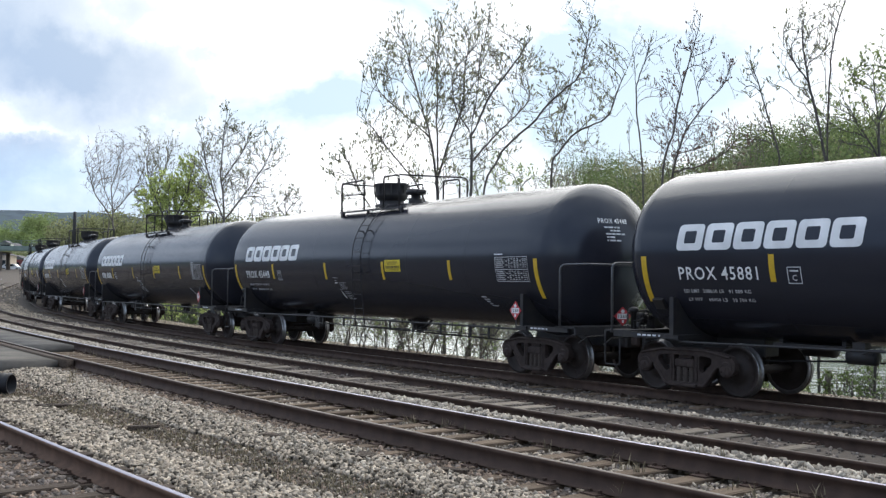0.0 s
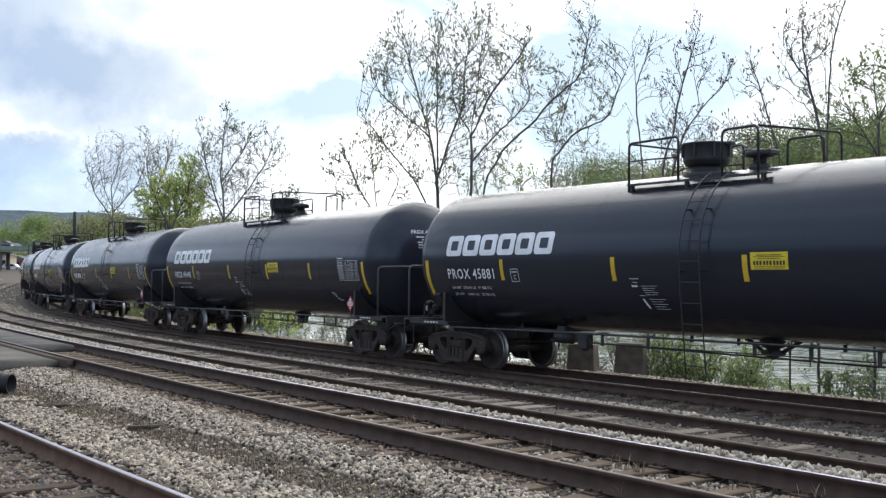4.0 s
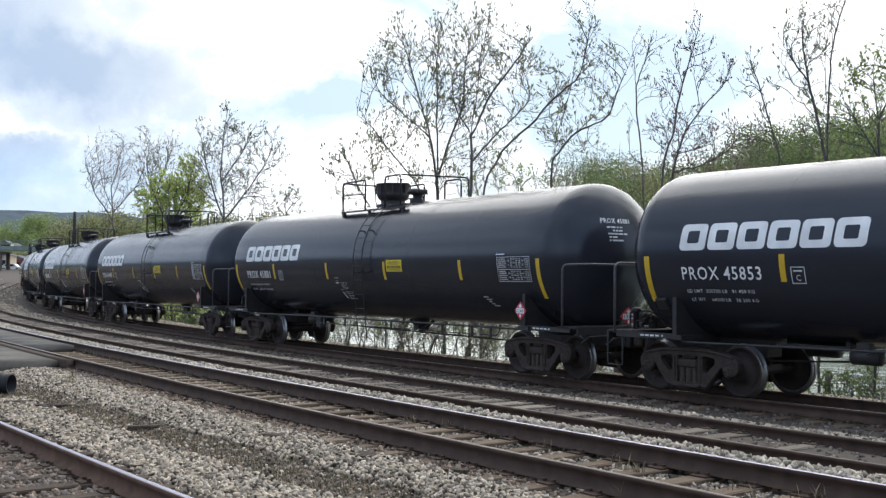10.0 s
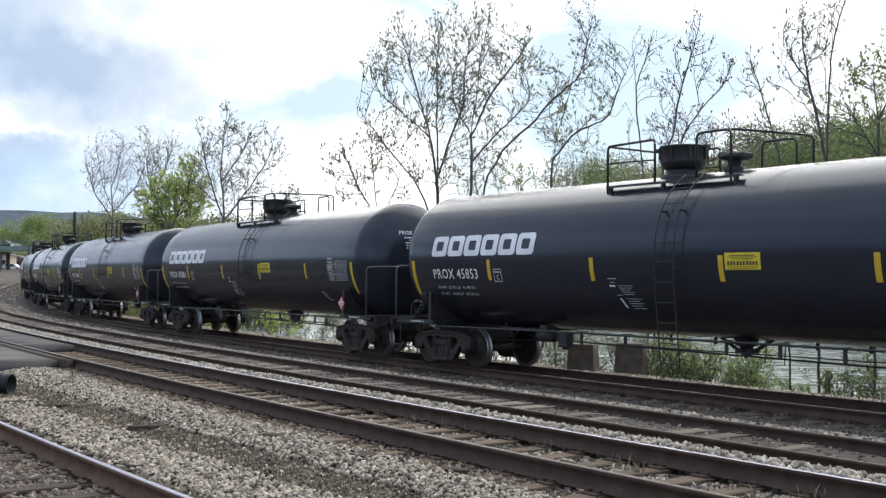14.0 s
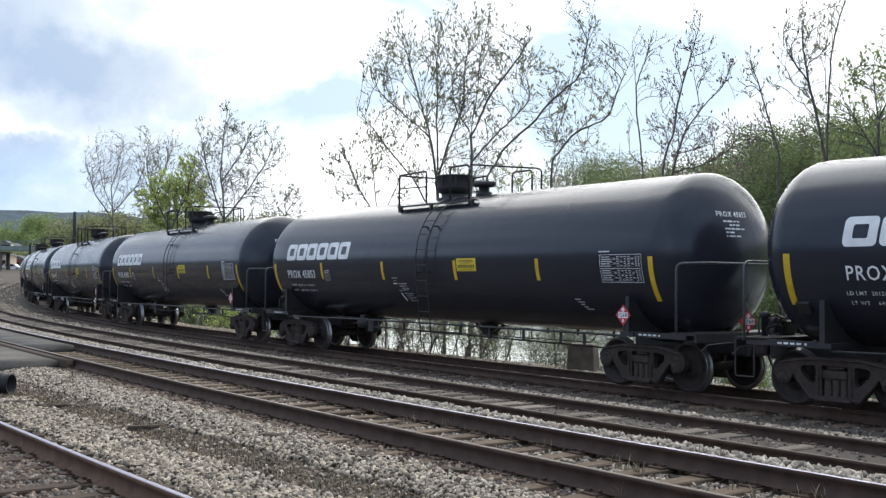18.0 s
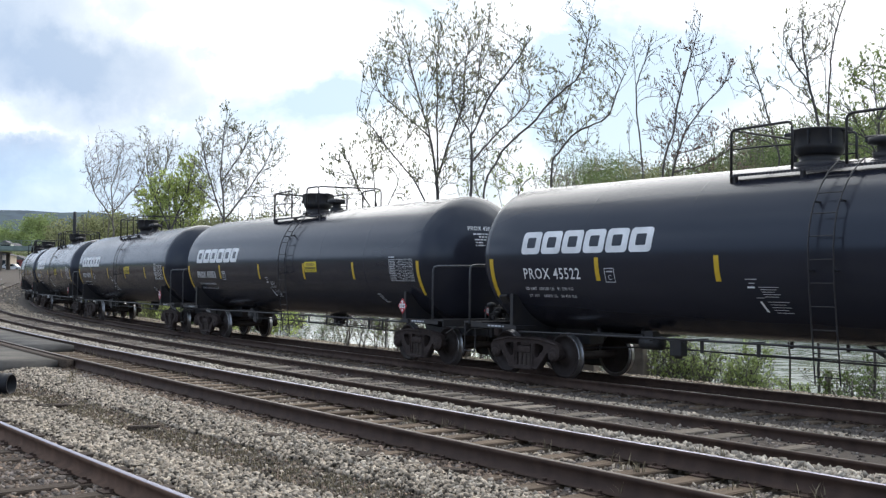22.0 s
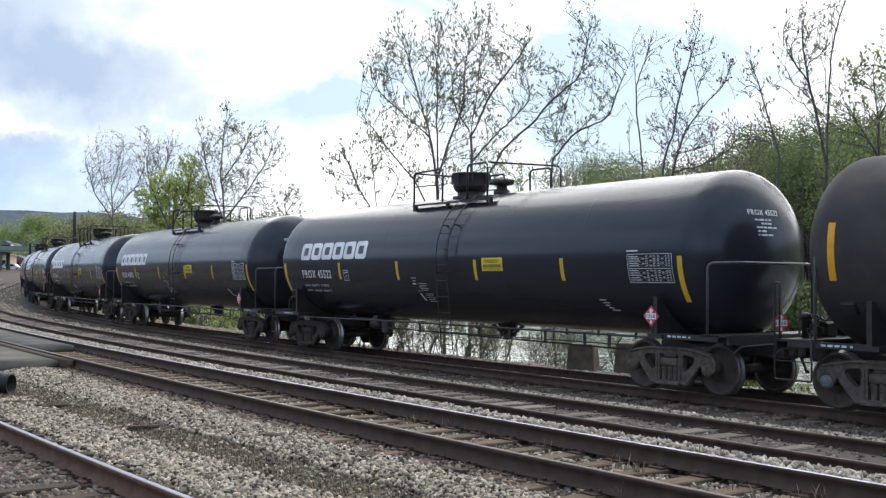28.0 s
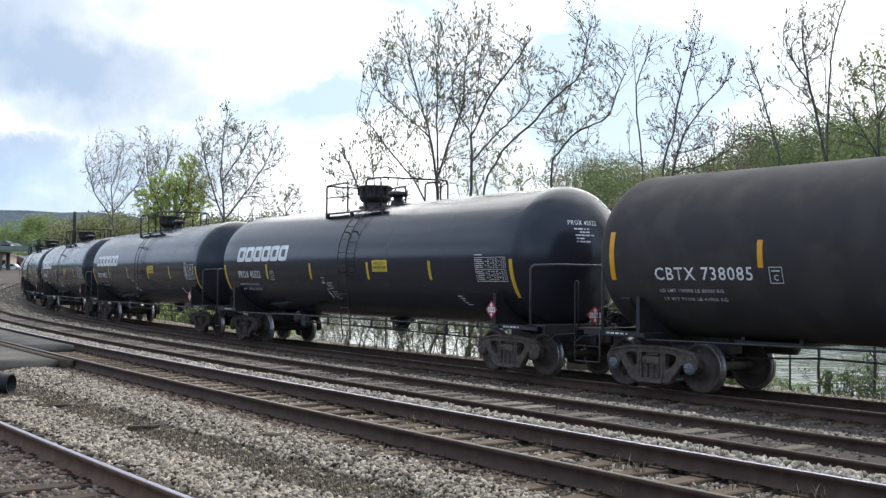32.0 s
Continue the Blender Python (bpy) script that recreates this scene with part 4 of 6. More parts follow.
def brand_blocks(car):
    """Six slanting white rounded blocks, each with a dark slot, in place of the owner's mark."""
    x, gap = 6.88, 0.045
    w = (3.60 - 5 * gap) / 6
    a0, a1 = arc_of(2.57), arc_of(3.03)

    def loop(half_w, half_h, r):
        pts = []
        for k in range(4):
            cx, cy = ((1, 1), (-1, 1), (-1, -1), (1, -1))[k]
            for i in range(5):
                t = math.pi / 2 * (k + i / 4)
                pts.append((cx * (half_w - r) + r * math.cos(t), cy * (half_h - r) + r * math.sin(t)))
            p = pts[-1]
            q = ((-half_w + r, half_h), (-half_w, -half_h + r), (half_w - r, -half_h), (half_w, half_h - r))[k]
            pts += [(p[0] + (q[0] - p[0]) * f / 5, p[1] + (q[1] - p[1]) * f / 5) for f in (1, 2, 3, 4)]
        return pts

    mid, half = (a0 + a1) / 2, (a1 - a0) / 2
    for k in range(6):
        bm = bmesh.new()
        cx = x - k * (w + gap) - w / 2
        rings = [[bm.verts.new(on_shell(cx + u - 0.11 * v, mid + v)) for u, v in loop(hw, hh, r)] for hw, hh, r in ((w / 2, half, 0.085), (w / 2 - 0.155, half - 0.125, 0.03))]
        n = len(rings[0])
        for i in range(n):
            bm.faces.new((rings[0][i], rings[0][(i + 1) % n], rings[1][(i + 1) % n], rings[1][i]))
        part("mark_block", bm, WHITE, car)


def number(car, text, lines, width, x, z0, z1, mat=WHITE):
    bm = wrap(letters(text, width, arc_of(z1) - arc_of(z0)), x, arc_of(z0))
    part("car_number", bm, mat, car)
    for k, line in enumerate(lines):
        bm = wrap(letters(line, (1.41, 1.40)[k], 0.068), x - 0.04 - 0.04 * k, arc_of((1.835, 1.690)[k]))
        tagged(part("weight_lettering", bm, GREYWHITE, car), kind="stuff")


def head_number(car, text):
    """Lettering on the rear head, projected on its dome."""
    def dome(bm, y, z):
        for v in bm.verts:
            py, pz = y - v.co.x, z + v.co.y
            q = max(1 - (py * py + (pz - TZ) ** 2) / TR ** 2, 0.01)
            v.co = (-CYL - 0.84 * math.sqrt(q) - 0.006, py, pz)
        return bm
    part("head_number", dome(letters(text, 0.74, 0.10), 0.56, 3.22), WHITE, car)
    bm = bmesh.new()
    for row, words in enumerate((((0.10, 0.02), (0.0, -0.12), (-0.15, -0.2), (-0.23, -0.3)), ((-0.04, -0.1), (-0.12, -0.18), (-0.2, -0.3)), ((0.08, -0.06), (-0.08, -0.16), (-0.18, -0.3), (-0.33, -0.42)), ((0.06, 0.0), (-0.02, -0.14)), ((0.06, 0.02), (-0.01, -0.16), (-0.18, -0.3)))):
        z = 3.01 - 0.068 * row
        for y0, y1 in words:
            bm.faces.new([bm.verts.new((y, zz, 0)) for y, zz in ((0.22 - y0, z - 3.11), (0.22 - y1, z - 3.11), (0.22 - y1, z - 3.078), (0.22 - y0, z - 3.078))])
    tagged(part("head_stencil", dome(bm, 0.56, 3.22), GREYWHITE, car), kind="stuff")


CAR_L = 18.2
cars = {}
master = build_car(TANK)
brand_blocks(master)
tagged(master, "glossy black railway tank car with white lettering on the rails", "tank car", "tank cars of the train")
MARKS = {0: ("PROX 45448", None), 1: ("PROX 45881", ("LD LMT  200600 LB   91 000 KG", "LT WT    65400 LB   38 700 KG")), 2: ("PROX 45853", ("LD LMT  201700 LB   91 450 KG", "LT WT    64300 LB   38 250 KG")),
         3: ("PROX 45522", ("LD LMT  201200 LB   91 250 KG", "LT WT    64800 LB   38 450 KG"))}
cars[-6] = master
for n in range(-5, 4):
    cars[n] = copy_thing(master, Matrix())
for n, (text, lines) in MARKS.items():
    number(cars[n], text, lines or ("LD LMT  200600 LB   91 000 KG", "LT WT    65400 LB   38 700 KG"), 1.66, 6.87, 2.06, 2.285)
    head_number(cars[n], text)
for n in range(-6, 0):
    for k in range(10):
        if k != 4:
            bm = bmesh.new()
            patch(bm, 6.87 - k * 0.166, 6.87 - k * 0.166 - 0.11, arc_of(2.03), arc_of(2.27))
            part("number_bar", bm, WHITE, cars[n])


def moved(car, kind, near, dx):
    """Cars differ a little: move a fitting along its car."""
    for ob in car.children:
        if ob.name.split(".")[0] == kind and abs(sum(v.co.x for v in ob.data.vertices) / len(ob.data.vertices) - near) < 0.45:
            ob.matrix_basis = Matrix.Translation((dx, 0, 0)) @ ob.matrix_basis


moved(cars[0], "reflective_stripe", -4.8, 0.35)
moved(cars[0], "placard", 0.0, 0.1)
moved(cars[2], "reflective_stripe", -4.8, 0.30)
moved(cars[2], "reflective_stripe", -1.48, -0.08)
moved(cars[2], "data_panel", -6.7, -0.17)
moved(cars[2], "reflective_stripe", -7.6, -0.13)
moved(cars[2], "reflective_stripe", 4.93, -0.13)
moved(cars[2], "yellow_decal", -1.97, -0.05)
for kind, near, dx in (("reflective_stripe", -4.8, 0.24), ("data_panel", -6.7, -0.2), ("reflective_stripe", -1.48, -0.16), ("yellow_decal", -1.97, -0.3), ("ladder", -0.39, -0.14), ("stencil", 0.85, -0.17), ("reflective_stripe", -7.6, -0.12), ("car_number", 6.04, -0.24), ("plate_box", 4.52, -0.35), ("plate_letter", 4.52, -0.35), ("reflective_stripe", 4.93, -0.44), ("weight_lettering", 6.05, -0.15)):
    moved(cars[3], kind, near, dx)
for ob in cars[3].children:
    if ob.name.split(".")[0] == "mark_block":
        ob.matrix_basis = Matrix.Translation((-0.22, 0, 0)) @ ob.matrix_basis
cars[4] = build_car(MATTE, True)
number(cars[4], "CBTX 738085", ("LD LMT 194900 LB 88400 KG", "LT WT 91100 LB 41800 KG"), 2.12, 6.63, 2.05, 2.28)
tagged(cars[4], "dull matte black railway tank car coupled at the rear", "tank car", "tank cars of the train")
def dusty(truck):
    """The last trucks of the train carry pale dust."""
    for ob in (truck, *truck.children):
        pale = {GRIME: GRIMEPALE, SPRING: GRIMEPALE, WHEEL: WHEELPALE}
        if any(m in pale for m in ob.data.materials):
            ob.data = ob.data.copy()
            for i, m in enumerate(ob.data.materials):
                if m in pale:
                    ob.data.materials[i] = pale[m]


for n, ends in ((3, (-1,)), (4, (1, -1))):
    for ob in cars[n].children:
        if ob.name.split(".")[0] == "truck" and math.copysign(1, ob.matrix_basis.translation.x) in ends:
            dusty(ob)
CAR_SHIFT = {4: -0.10}

# ---- how the train rolls: distance of the first numbered car along the line, second by second ----
ROLL = (9.9, 11.6, 13.32, 15.05, 16.83, 18.64, 20.48, 22.33, 24.21, 26.11, 28.03, 29.94, 31.83, 33.73, 35.61, 37.52, 39.44, 41.34, 43.25, 45.14, 47.03, 48.91, 50.76, 52.6, 54.42, 56.14, 57.78, 59.33, 60.75, 62.09, 63.32, 64.44, 65.41)


def rolled(t):
    i = min(int(t), 31)
    p = [ROLL[0] * 2 - ROLL[1], *ROLL, ROLL[-1] * 2 - ROLL[-2]]
    a, b, c, d = p[i:i + 4]
    u = t - i
    return b + 0.5 * u * (c - a + u * (2 * a - 5 * b + 4 * c - d + u * (3 * (b - c) + d - a)))


def car_pose(s):
    xa, ya, _ = on_line(s - TRUCK_X)
    xb, yb, _ = on_line(s + TRUCK_X)
    return Matrix.Translation(((xa + xb) / 2, (ya + yb) / 2, (grade(s - TRUCK_X) + grade(s + TRUCK_X)) / 2 + 0.002)) @ Matrix.Rotation(math.atan2(yb - ya, xb - xa), 4, "Z") @ Matrix.Rotation(-math.atan2(grade(s + TRUCK_X) - grade(s - TRUCK_X), 2 * TRUCK_X), 4, "Y")


# ---- trees ----
def wood_and_leaves(rng, height, stems, lean=(0.0, 0.0), spread=0.5, limbs=10, leaf=0.11, per_twig=5, trunk=0.13, first=0.22, up=0.35, split=(7, 4), rmin=0.005, slim=0.23, wild=1.0):
    """Numbers of a tapering, forking tree: (tube verts, faces), (leaf verts, faces)."""
    tv, tf, lv, lf = [], [], [], []

    def pipe(pts, r0, r1, seg):
        base = len(tv)
        n = len(pts)
        for i, p in enumerate(pts):
            d = (pts[min(i + 1, n - 1)] - pts[max(i - 1, 0)])
            d = d / (np.linalg.norm(d) + 1e-9)
            a = np.cross(d, (0.31, 0.95, 0.05) if abs(d[2]) > 0.9 else (0, 0, 1.0))
            a /= np.linalg.norm(a) + 1e-9
            b = np.cross(d, a)
            r = r0 + (r1 - r0) * i / (n - 1)
            for k in range(seg):
                w = k * math.tau / seg
                tv.append(p + (a * math.cos(w) + b * math.sin(w)) * r)
        for i in range(n - 1):
            for k in range(seg):
                tf.append((base + i * seg + k, base + i * seg + (k + 1) % seg, base + (i + 1) * seg + (k + 1) % seg, base + (i + 1) * seg + k))

    def leaves(p, d, count):
        for _ in range(count):
            q = p + rng.normal(0, leaf * (0.45 if slim > 0.2 else 0.22), 3)
            a = d * 0.5 + rng.normal(0, 0.6 if slim > 0.2 else 0.28, 3) + (0, 0, 0.2 if slim > 0.2 else 0.5)
            a /= np.linalg.norm(a) + 1e-9
            b = np.cross(a, rng.normal(0, 1, 3))
            b /= np.linalg.norm(b) + 1e-9
            l = leaf * rng.uniform(0.6, 1.35)
            i = len(lv)
            lv.extend((q, q + a * l * 0.5 + b * l * slim, q + a * l, q + a * l * 0.5 - b * l * slim))
            lf.append((i, i + 1, i + 2, i + 3))

    def branch(p, d, length, r, depth):
        n = (13, 9, 6, 4)[depth]
        pts = [p]
        step = length / (n - 1)
        bend = rng.normal(0, (0.02, 0.045, 0.06, 0.07)[depth] * wild, 3)
        for i in range(n - 1):
            d = d + bend + rng.normal(0, (0.115, 0.14, 0.17, 0.2)[depth] * wild, 3) + np.array((0, 0, up * (0.10, 0.26, 0.24, 0.16)[depth]))
            d = d / np.linalg.norm(d)
            pts.append(pts[-1] + d * step)
        tip = max(r * (0.06 if depth == 0 else 0.2), rmin)
        pipe(pts, r, tip, (7, 5, 4, 3)[depth])
        if depth == 3:
            for i in range(1, n):
                leaves(pts[i], d, rng.poisson(per_twig / (n - 1) * (1.0 if slim > 0.2 else 0.3 + 0.47 * i)))
            return
        count = (limbs, split[0], split[1])[depth]
        for k in range(count):
            t = (first if depth == 0 else 0.22) + (1 - (first if depth == 0 else 0.22)) * (k + rng.uniform(0.1, 0.9)) / count
            j = min(int(t * (n - 1)), n - 2)
            f = t * (n - 1) - j
            q = pts[j] * (1 - f) + pts[j + 1] * f
            dd = pts[j + 1] - pts[j]
            dd = dd / np.linalg.norm(dd)
            side = np.cross(dd, rng.normal(0, 1, 3))
            side /= np.linalg.norm(side) + 1e-9
            a = rng.uniform(0.75, 1.2) * (spread + 0.25 * (1 - t))
            nd = dd * math.cos(a) + side * math.sin(a)
            keep = (1 - 0.55 * t)
            branch(q, nd, length * rng.uniform(0.36, 0.62) * keep * (1.15 if depth == 0 else 1.0), max((r + (tip - r) * t) * rng.uniform(0.48, 0.68), rmin), depth + 1)
        if depth == 2:
            leaves(pts[-1], d, rng.poisson(per_twig * 0.6))

    if not isinstance(stems, int):
        for lx, ly, share in stems:
            d = np.array((lx, ly, 1.0))
            branch(np.array((0.0, 0.0, -0.3)), d / np.linalg.norm(d), height * share, trunk * (0.4 + 0.6 * share), 0)
        return tv, tf, lv, lf
    for k in range(stems):
        a = rng.uniform(0, math.tau) if k else 0.0
        tilt = 0.05 if stems == 1 else rng.uniform(0.14, 0.28)
        d = np.array((math.cos(a) * tilt + lean[0], math.sin(a) * tilt + lean[1], 1.0))
        branch(np.array((math.cos(a) * 0.12 * (stems > 1), math.sin(a) * 0.12 * (stems > 1), -0.3)), d / np.linalg.norm(d), height * rng.uniform(0.86, 1.0), trunk * rng.uniform(0.8, 1.1), 0)
    return tv, tf, lv, lf


def tree(x, y, height, seed, leafmat, label, bark=BARK, name="tree", **kw):
    z = float(level(x, y)[0])
    base = tagged(new(name), label, "tree" if name == "tree" else "shrub", "trees on the river bank" if name == "tree" else "shrubs on the river bank")
    base.location = (x, y, z)
    tv, tf, lv, lf = wood_and_leaves(np.random.default_rng(seed), height, **kw)
    part("trunk", raw_mesh("trunk", tv, tf, bark, True), None, base)
    if lf:
        part("crown", raw_mesh("crown", lv, lf, leafmat), None, base)
    return base


def spot(px, dist):
    """A place dist metres out, on the bearing of a column of the view."""
    return (px - 784) / 1917.6 * dist, dist


def crown_of(rng, limbs, lobes, step, reach, kill, up, depth):
    """Places and parents of the joints of a tree: bent main limbs, then shoots that grow towards free room in the crown."""
    P, parent = [], []
    for k, (x, z, bends) in enumerate(limbs):
        if P and z > P[0][2] + 2.5:
            i = int(np.argmin(np.linalg.norm(np.array(P)[:, (0, 2)] - (x, z), axis=1)))
        else:
            P.append(np.array((x, 0.0, min(z, P[0][2]) if P else z)))
            parent.append(-1)
            i = len(P) - 1
        drift = rng.normal(0, 0.22 * depth)
        side = drift
        for n, (a, length) in enumerate(bends):
            a0 = bends[n - 1][0] if n else a
            m = max(2, round(length / step))
            for q in range(m):
                b = radians(a0 + (a - a0) * min(1.0, (q + 1) / m * 1.6)) + rng.normal(0, 0.07)
                side = 0.85 * side + 0.15 * drift + rng.normal(0, 0.05)
                P.append(P[i] + np.array((math.sin(b), side, math.cos(b))) * (length / m))
                parent.append(i)
                i = len(P) - 1
    A = []
    for x, z, rx, rz, n in lobes:
        # each lobe is a handful of upright tufts with gaps between
        tufts = max(2, min(14, n // 22))
        for _ in range(tufts):
            c = rng.normal(0, 1, 3)
            c *= rng.uniform(0.2, 1.0) ** 0.4 / np.linalg.norm(c)
            m = max(3, n // tufts)
            d = rng.normal(0, 1, (m, 3))
            d *= rng.uniform(0.1, 1.0, m)[:, None] ** 0.4 / np.linalg.norm(d, axis=1)[:, None]
            size = rng.uniform(0.34, 0.6)
            A.append((c * 0.8 + d * (size * 0.75, size, size * 1.15)) * (rx, depth * (rx + rz) / 2, rz) + (x, 0, z))
    A = np.concatenate(A)
    P = np.array(P)
    parent = list(parent)
    D = np.linalg.norm(A[:, None] - P[None], axis=2)
    near, dist = D.argmin(1), D.min(1)
    kids = np.zeros(len(P), int)
    for _ in range(90):
        live = (dist < reach) & (dist > kill)
        if not live.any():
            break
        js = np.unique(near[live])
        js = js[kids[js] < 3]
        if not len(js):
            break
        fresh = []
        for j in js:
            v = A[live & (near == j)] - P[j]
            d = (v / np.linalg.norm(v, axis=1)[:, None]).mean(0)
            if parent[j] >= 0:
                w = P[j] - P[parent[j]]
                d = d + 0.75 * w / (np.linalg.norm(w) + 1e-9)
            d = d + (0, 0, up) + rng.normal(0, 0.17, 3)
            fresh.append(P[j] + d / (np.linalg.norm(d) + 1e-9) * step * rng.uniform(0.75, 1.2))
            parent.append(int(j))
        kids[js] += 1
        fresh = np.array(fresh)
        base = len(P)
        P = np.concatenate([P, fresh])
        kids = np.concatenate([kids, np.zeros(len(fresh), int)])
        D = np.linalg.norm(A[:, None] - fresh[None], axis=2)
        m, mi = D.min(1), D.argmin(1)
        better = m < dist
        near[better], dist[better] = base + mi[better], m[better]
    return P, np.array(parent)


def wood_of(P, parent, tip, power):
    """Tapering tubes along the joints: (verts, faces) and the thickness at each joint."""
    n = len(P)
    load = np.zeros(n)
    kids = [[] for _ in range(n)]
    for i in range(n - 1, -1, -1):
        if not kids[i]:
            load[i] = tip ** power
        if parent[i] >= 0:
            load[parent[i]] += load[i] + 0.02 * tip ** power
            kids[parent[i]].append(i)
    R = load ** (1 / power)
    tv, tf = [], []
    starts = [(i, None) for i in range(n) if parent[i] < 0]
    while starts:
        i, root = starts.pop()
        chain = [root] if root is not None else []
        while True:
            chain.append(i)
            if not kids[i]:
                break
            order = sorted(kids[i], key=lambda c: -R[c])
            starts += [(c, i) for c in order[1:]]
            i = order[0]
        pts, rad = P[chain], R[chain].copy()
        if root is not None:
            rad[0] = rad[1]
        seg = 7 if rad[0] > 0.05 else 5 if rad[0] > 0.02 else 3
        base = len(tv)
        for k, p in enumerate(pts):
            d = pts[min(k + 1, len(pts) - 1)] - pts[max(k - 1, 0)]
            d = d / (np.linalg.norm(d) + 1e-9)
            a = np.cross(d, (0.31, 0.95, 0.05) if abs(d[2]) > 0.9 else (0, 0, 1.0))
            a /= np.linalg.norm(a) + 1e-9
            b = np.cross(d, a)
            for q in range(seg):
                w = q * math.tau / seg
                tv.append(p + (a * math.cos(w) + b * math.sin(w)) * rad[k])
        for k in range(len(pts) - 1):
            for q in range(seg):
                tf.append((base + k * seg + q, base + k * seg + (q + 1) % seg, base + (k + 1) * seg + (q + 1) % seg, base + (k + 1) * seg + q))
    return tv, tf, R, kids


def grown(px, dist, label, limbs, lobes, seed, leafmat=None, bark=None, leaf=0.14, leaves=3.4, twig=0.42, twigs=0.85, step=0.22, tip=0.0060, power=2.95, up=0.5, depth=0.75, reach=2.4, kill=0.255, slim=0.2, loose=0.24, thick=2.6):
    """A tree with its own limbs: (place, height, bends of (lean, length)) and crown lobes of (place, height, half width, half height, shoots)."""
    rng = np.random.default_rng(seed)
    x, y = spot(px, dist)
    z0 = float(level(x, y)[0])
    first = limbs[0]
    limbs = ((first[0], z0 - 0.3, ((first[2][0][0], first[2][0][1] + first[1] - z0 + 0.3), *first[2][1:])), *limbs[1:])
    lobes = [(a, b - 0.25 - 0.8 * (step - 0.22), c * 0.92, d * 0.94, max(6, int(n * thick))) for a, b, c, d, n in lobes]
    P, parent = crown_of(rng, limbs, lobes, step, reach, kill, up, depth)
    # fine twigs at the shoots' ends and along the thin wood
    n = len(P)
    ends = np.ones(n, bool)
    ends[parent[parent >= 0]] = False
    _v, _f, R, _k = wood_of(P, parent, tip, power)
    thin = (R < tip * 2.4) & (rng.uniform(0, 1, n) < 0.45 * twigs)
    extra, par, lv, lf = [], [], [], []
    for i in np.nonzero(ends | thin)[0]:
        if parent[i] < 0:
            continue
        for _ in range(1 + (rng.uniform() < 0.5 * twigs)):
            d = P[i] - P[parent[i]]
            d = d / (np.linalg.norm(d) + 1e-9) + rng.normal(0, 0.55, 3) + (0, 0, 0.35)
            p, j = P[i], int(i)
            l = twig * rng.uniform(0.5, 1.4)
            for _k2 in range(3):
                d = d / np.linalg.norm(d) + rng.normal(0, 0.18, 3) + (0, 0, 0.12)
                p = p + d / np.linalg.norm(d) * l / 3
                extra.append(p)
                par.append(j)
                j = n + len(extra) - 1
                for _l in range(rng.poisson(leaves * (0.2, 0.36, 0.44)[_k2])):
                    q = p + rng.normal(0, leaf * 0.25, 3)
                    a = d / np.linalg.norm(d) * 0.6 + rng.normal(0, loose, 3) + (0, 0, 0.5)
                    a /= np.linalg.norm(a)
                    b = np.cross(a, rng.normal(0, 1, 3))
                    b /= np.linalg.norm(b) + 1e-9
                    s = leaf * rng.uniform(0.55, 1.3)
                    k = len(lv)
                    lv.extend((q, q + a * s * 0.45 + b * s * slim, q + a * s, q + a * s * 0.55 - b * s * slim))
                    lf.append((k, k + 1, k + 2, k + 3))
    if extra:
        P, parent = np.concatenate([P, np.array(extra)]), np.concatenate([parent, np.array(par)])
    tv, tf, R, _k = wood_of(P, parent, tip, power)
    base = tagged(new("tree"), label, "tree", "trees on the river bank")
    base.location = (x, y, z0)
    off = np.array((0, 0, z0))
    part("trunk", raw_mesh("trunk", np.array(tv) - off, tf, bark or BARK, True), None, base)
    if lf:
        part("crown", raw_mesh("crown", np.array(lv) - off, lf, leafmat or LEAF), None, base)
    return base


grown(790, 37, "tall many-stemmed tree with sparse young leaves on the bank",
      ((0.04, -1.9, ((-2, 5.4), (-4, 2.1), (-14, 1.4), (-15, 1.1), (-17, 1.3), (-14, 0.8))), (-0.25, 5.3, ((-1, 1.9), (-1, 1.7), (4, 1.5))), (-0.19, 5.6, ((16, 1.2), (21, 1.1), (3, 1.4), (8, 1.4))), (0.0, 3.5, ((-24, 1.8), (-41, 1.5), (-35, 1.1), (-55, 0.8))), (-0.64, 7.0, ((-48, 1.5), (-45, 1.1)))),
      ((-1.9, 9.5, 1.4, 1.6, 150), (-0.4, 9.4, 1.3, 1.9, 190), (0.7, 9.3, 0.9, 1.8, 120), (-1.7, 7.5, 1.5, 0.9, 80), (-0.2, 7.2, 1.4, 1.2, 80), (-0.4, 5.9, 1.4, 0.7, 45)), seed=11)
grown(836, 36, "tall forking tree with sparse young leaves on the bank",
      ((-0.08, -1.8, ((1, 5.3), (1, 3.0), (11, 1.3), (3, 1.0), (13, 1.1), (9, 1.1))), (0.02, 6.7, ((24, 1.4), (36, 1.0), (30, 1.4))), (0.02, 5.9, ((41, 1.0), (44, 0.9), (41, 0.9))), (0.02, 6.6, ((-29, 0.9), (-4, 1.2)))),
      ((0.5, 9.9, 0.9, 1.4, 130), (1.5, 9.5, 0.8, 1.3, 80), (0.1, 8.4, 1.1, 1.1, 80), (1.5, 7.9, 0.8, 0.8, 50), (0.6, 7.1, 1.1, 0.8, 55), (0.3, 6.0, 0.9, 0.7, 40)), seed=5)
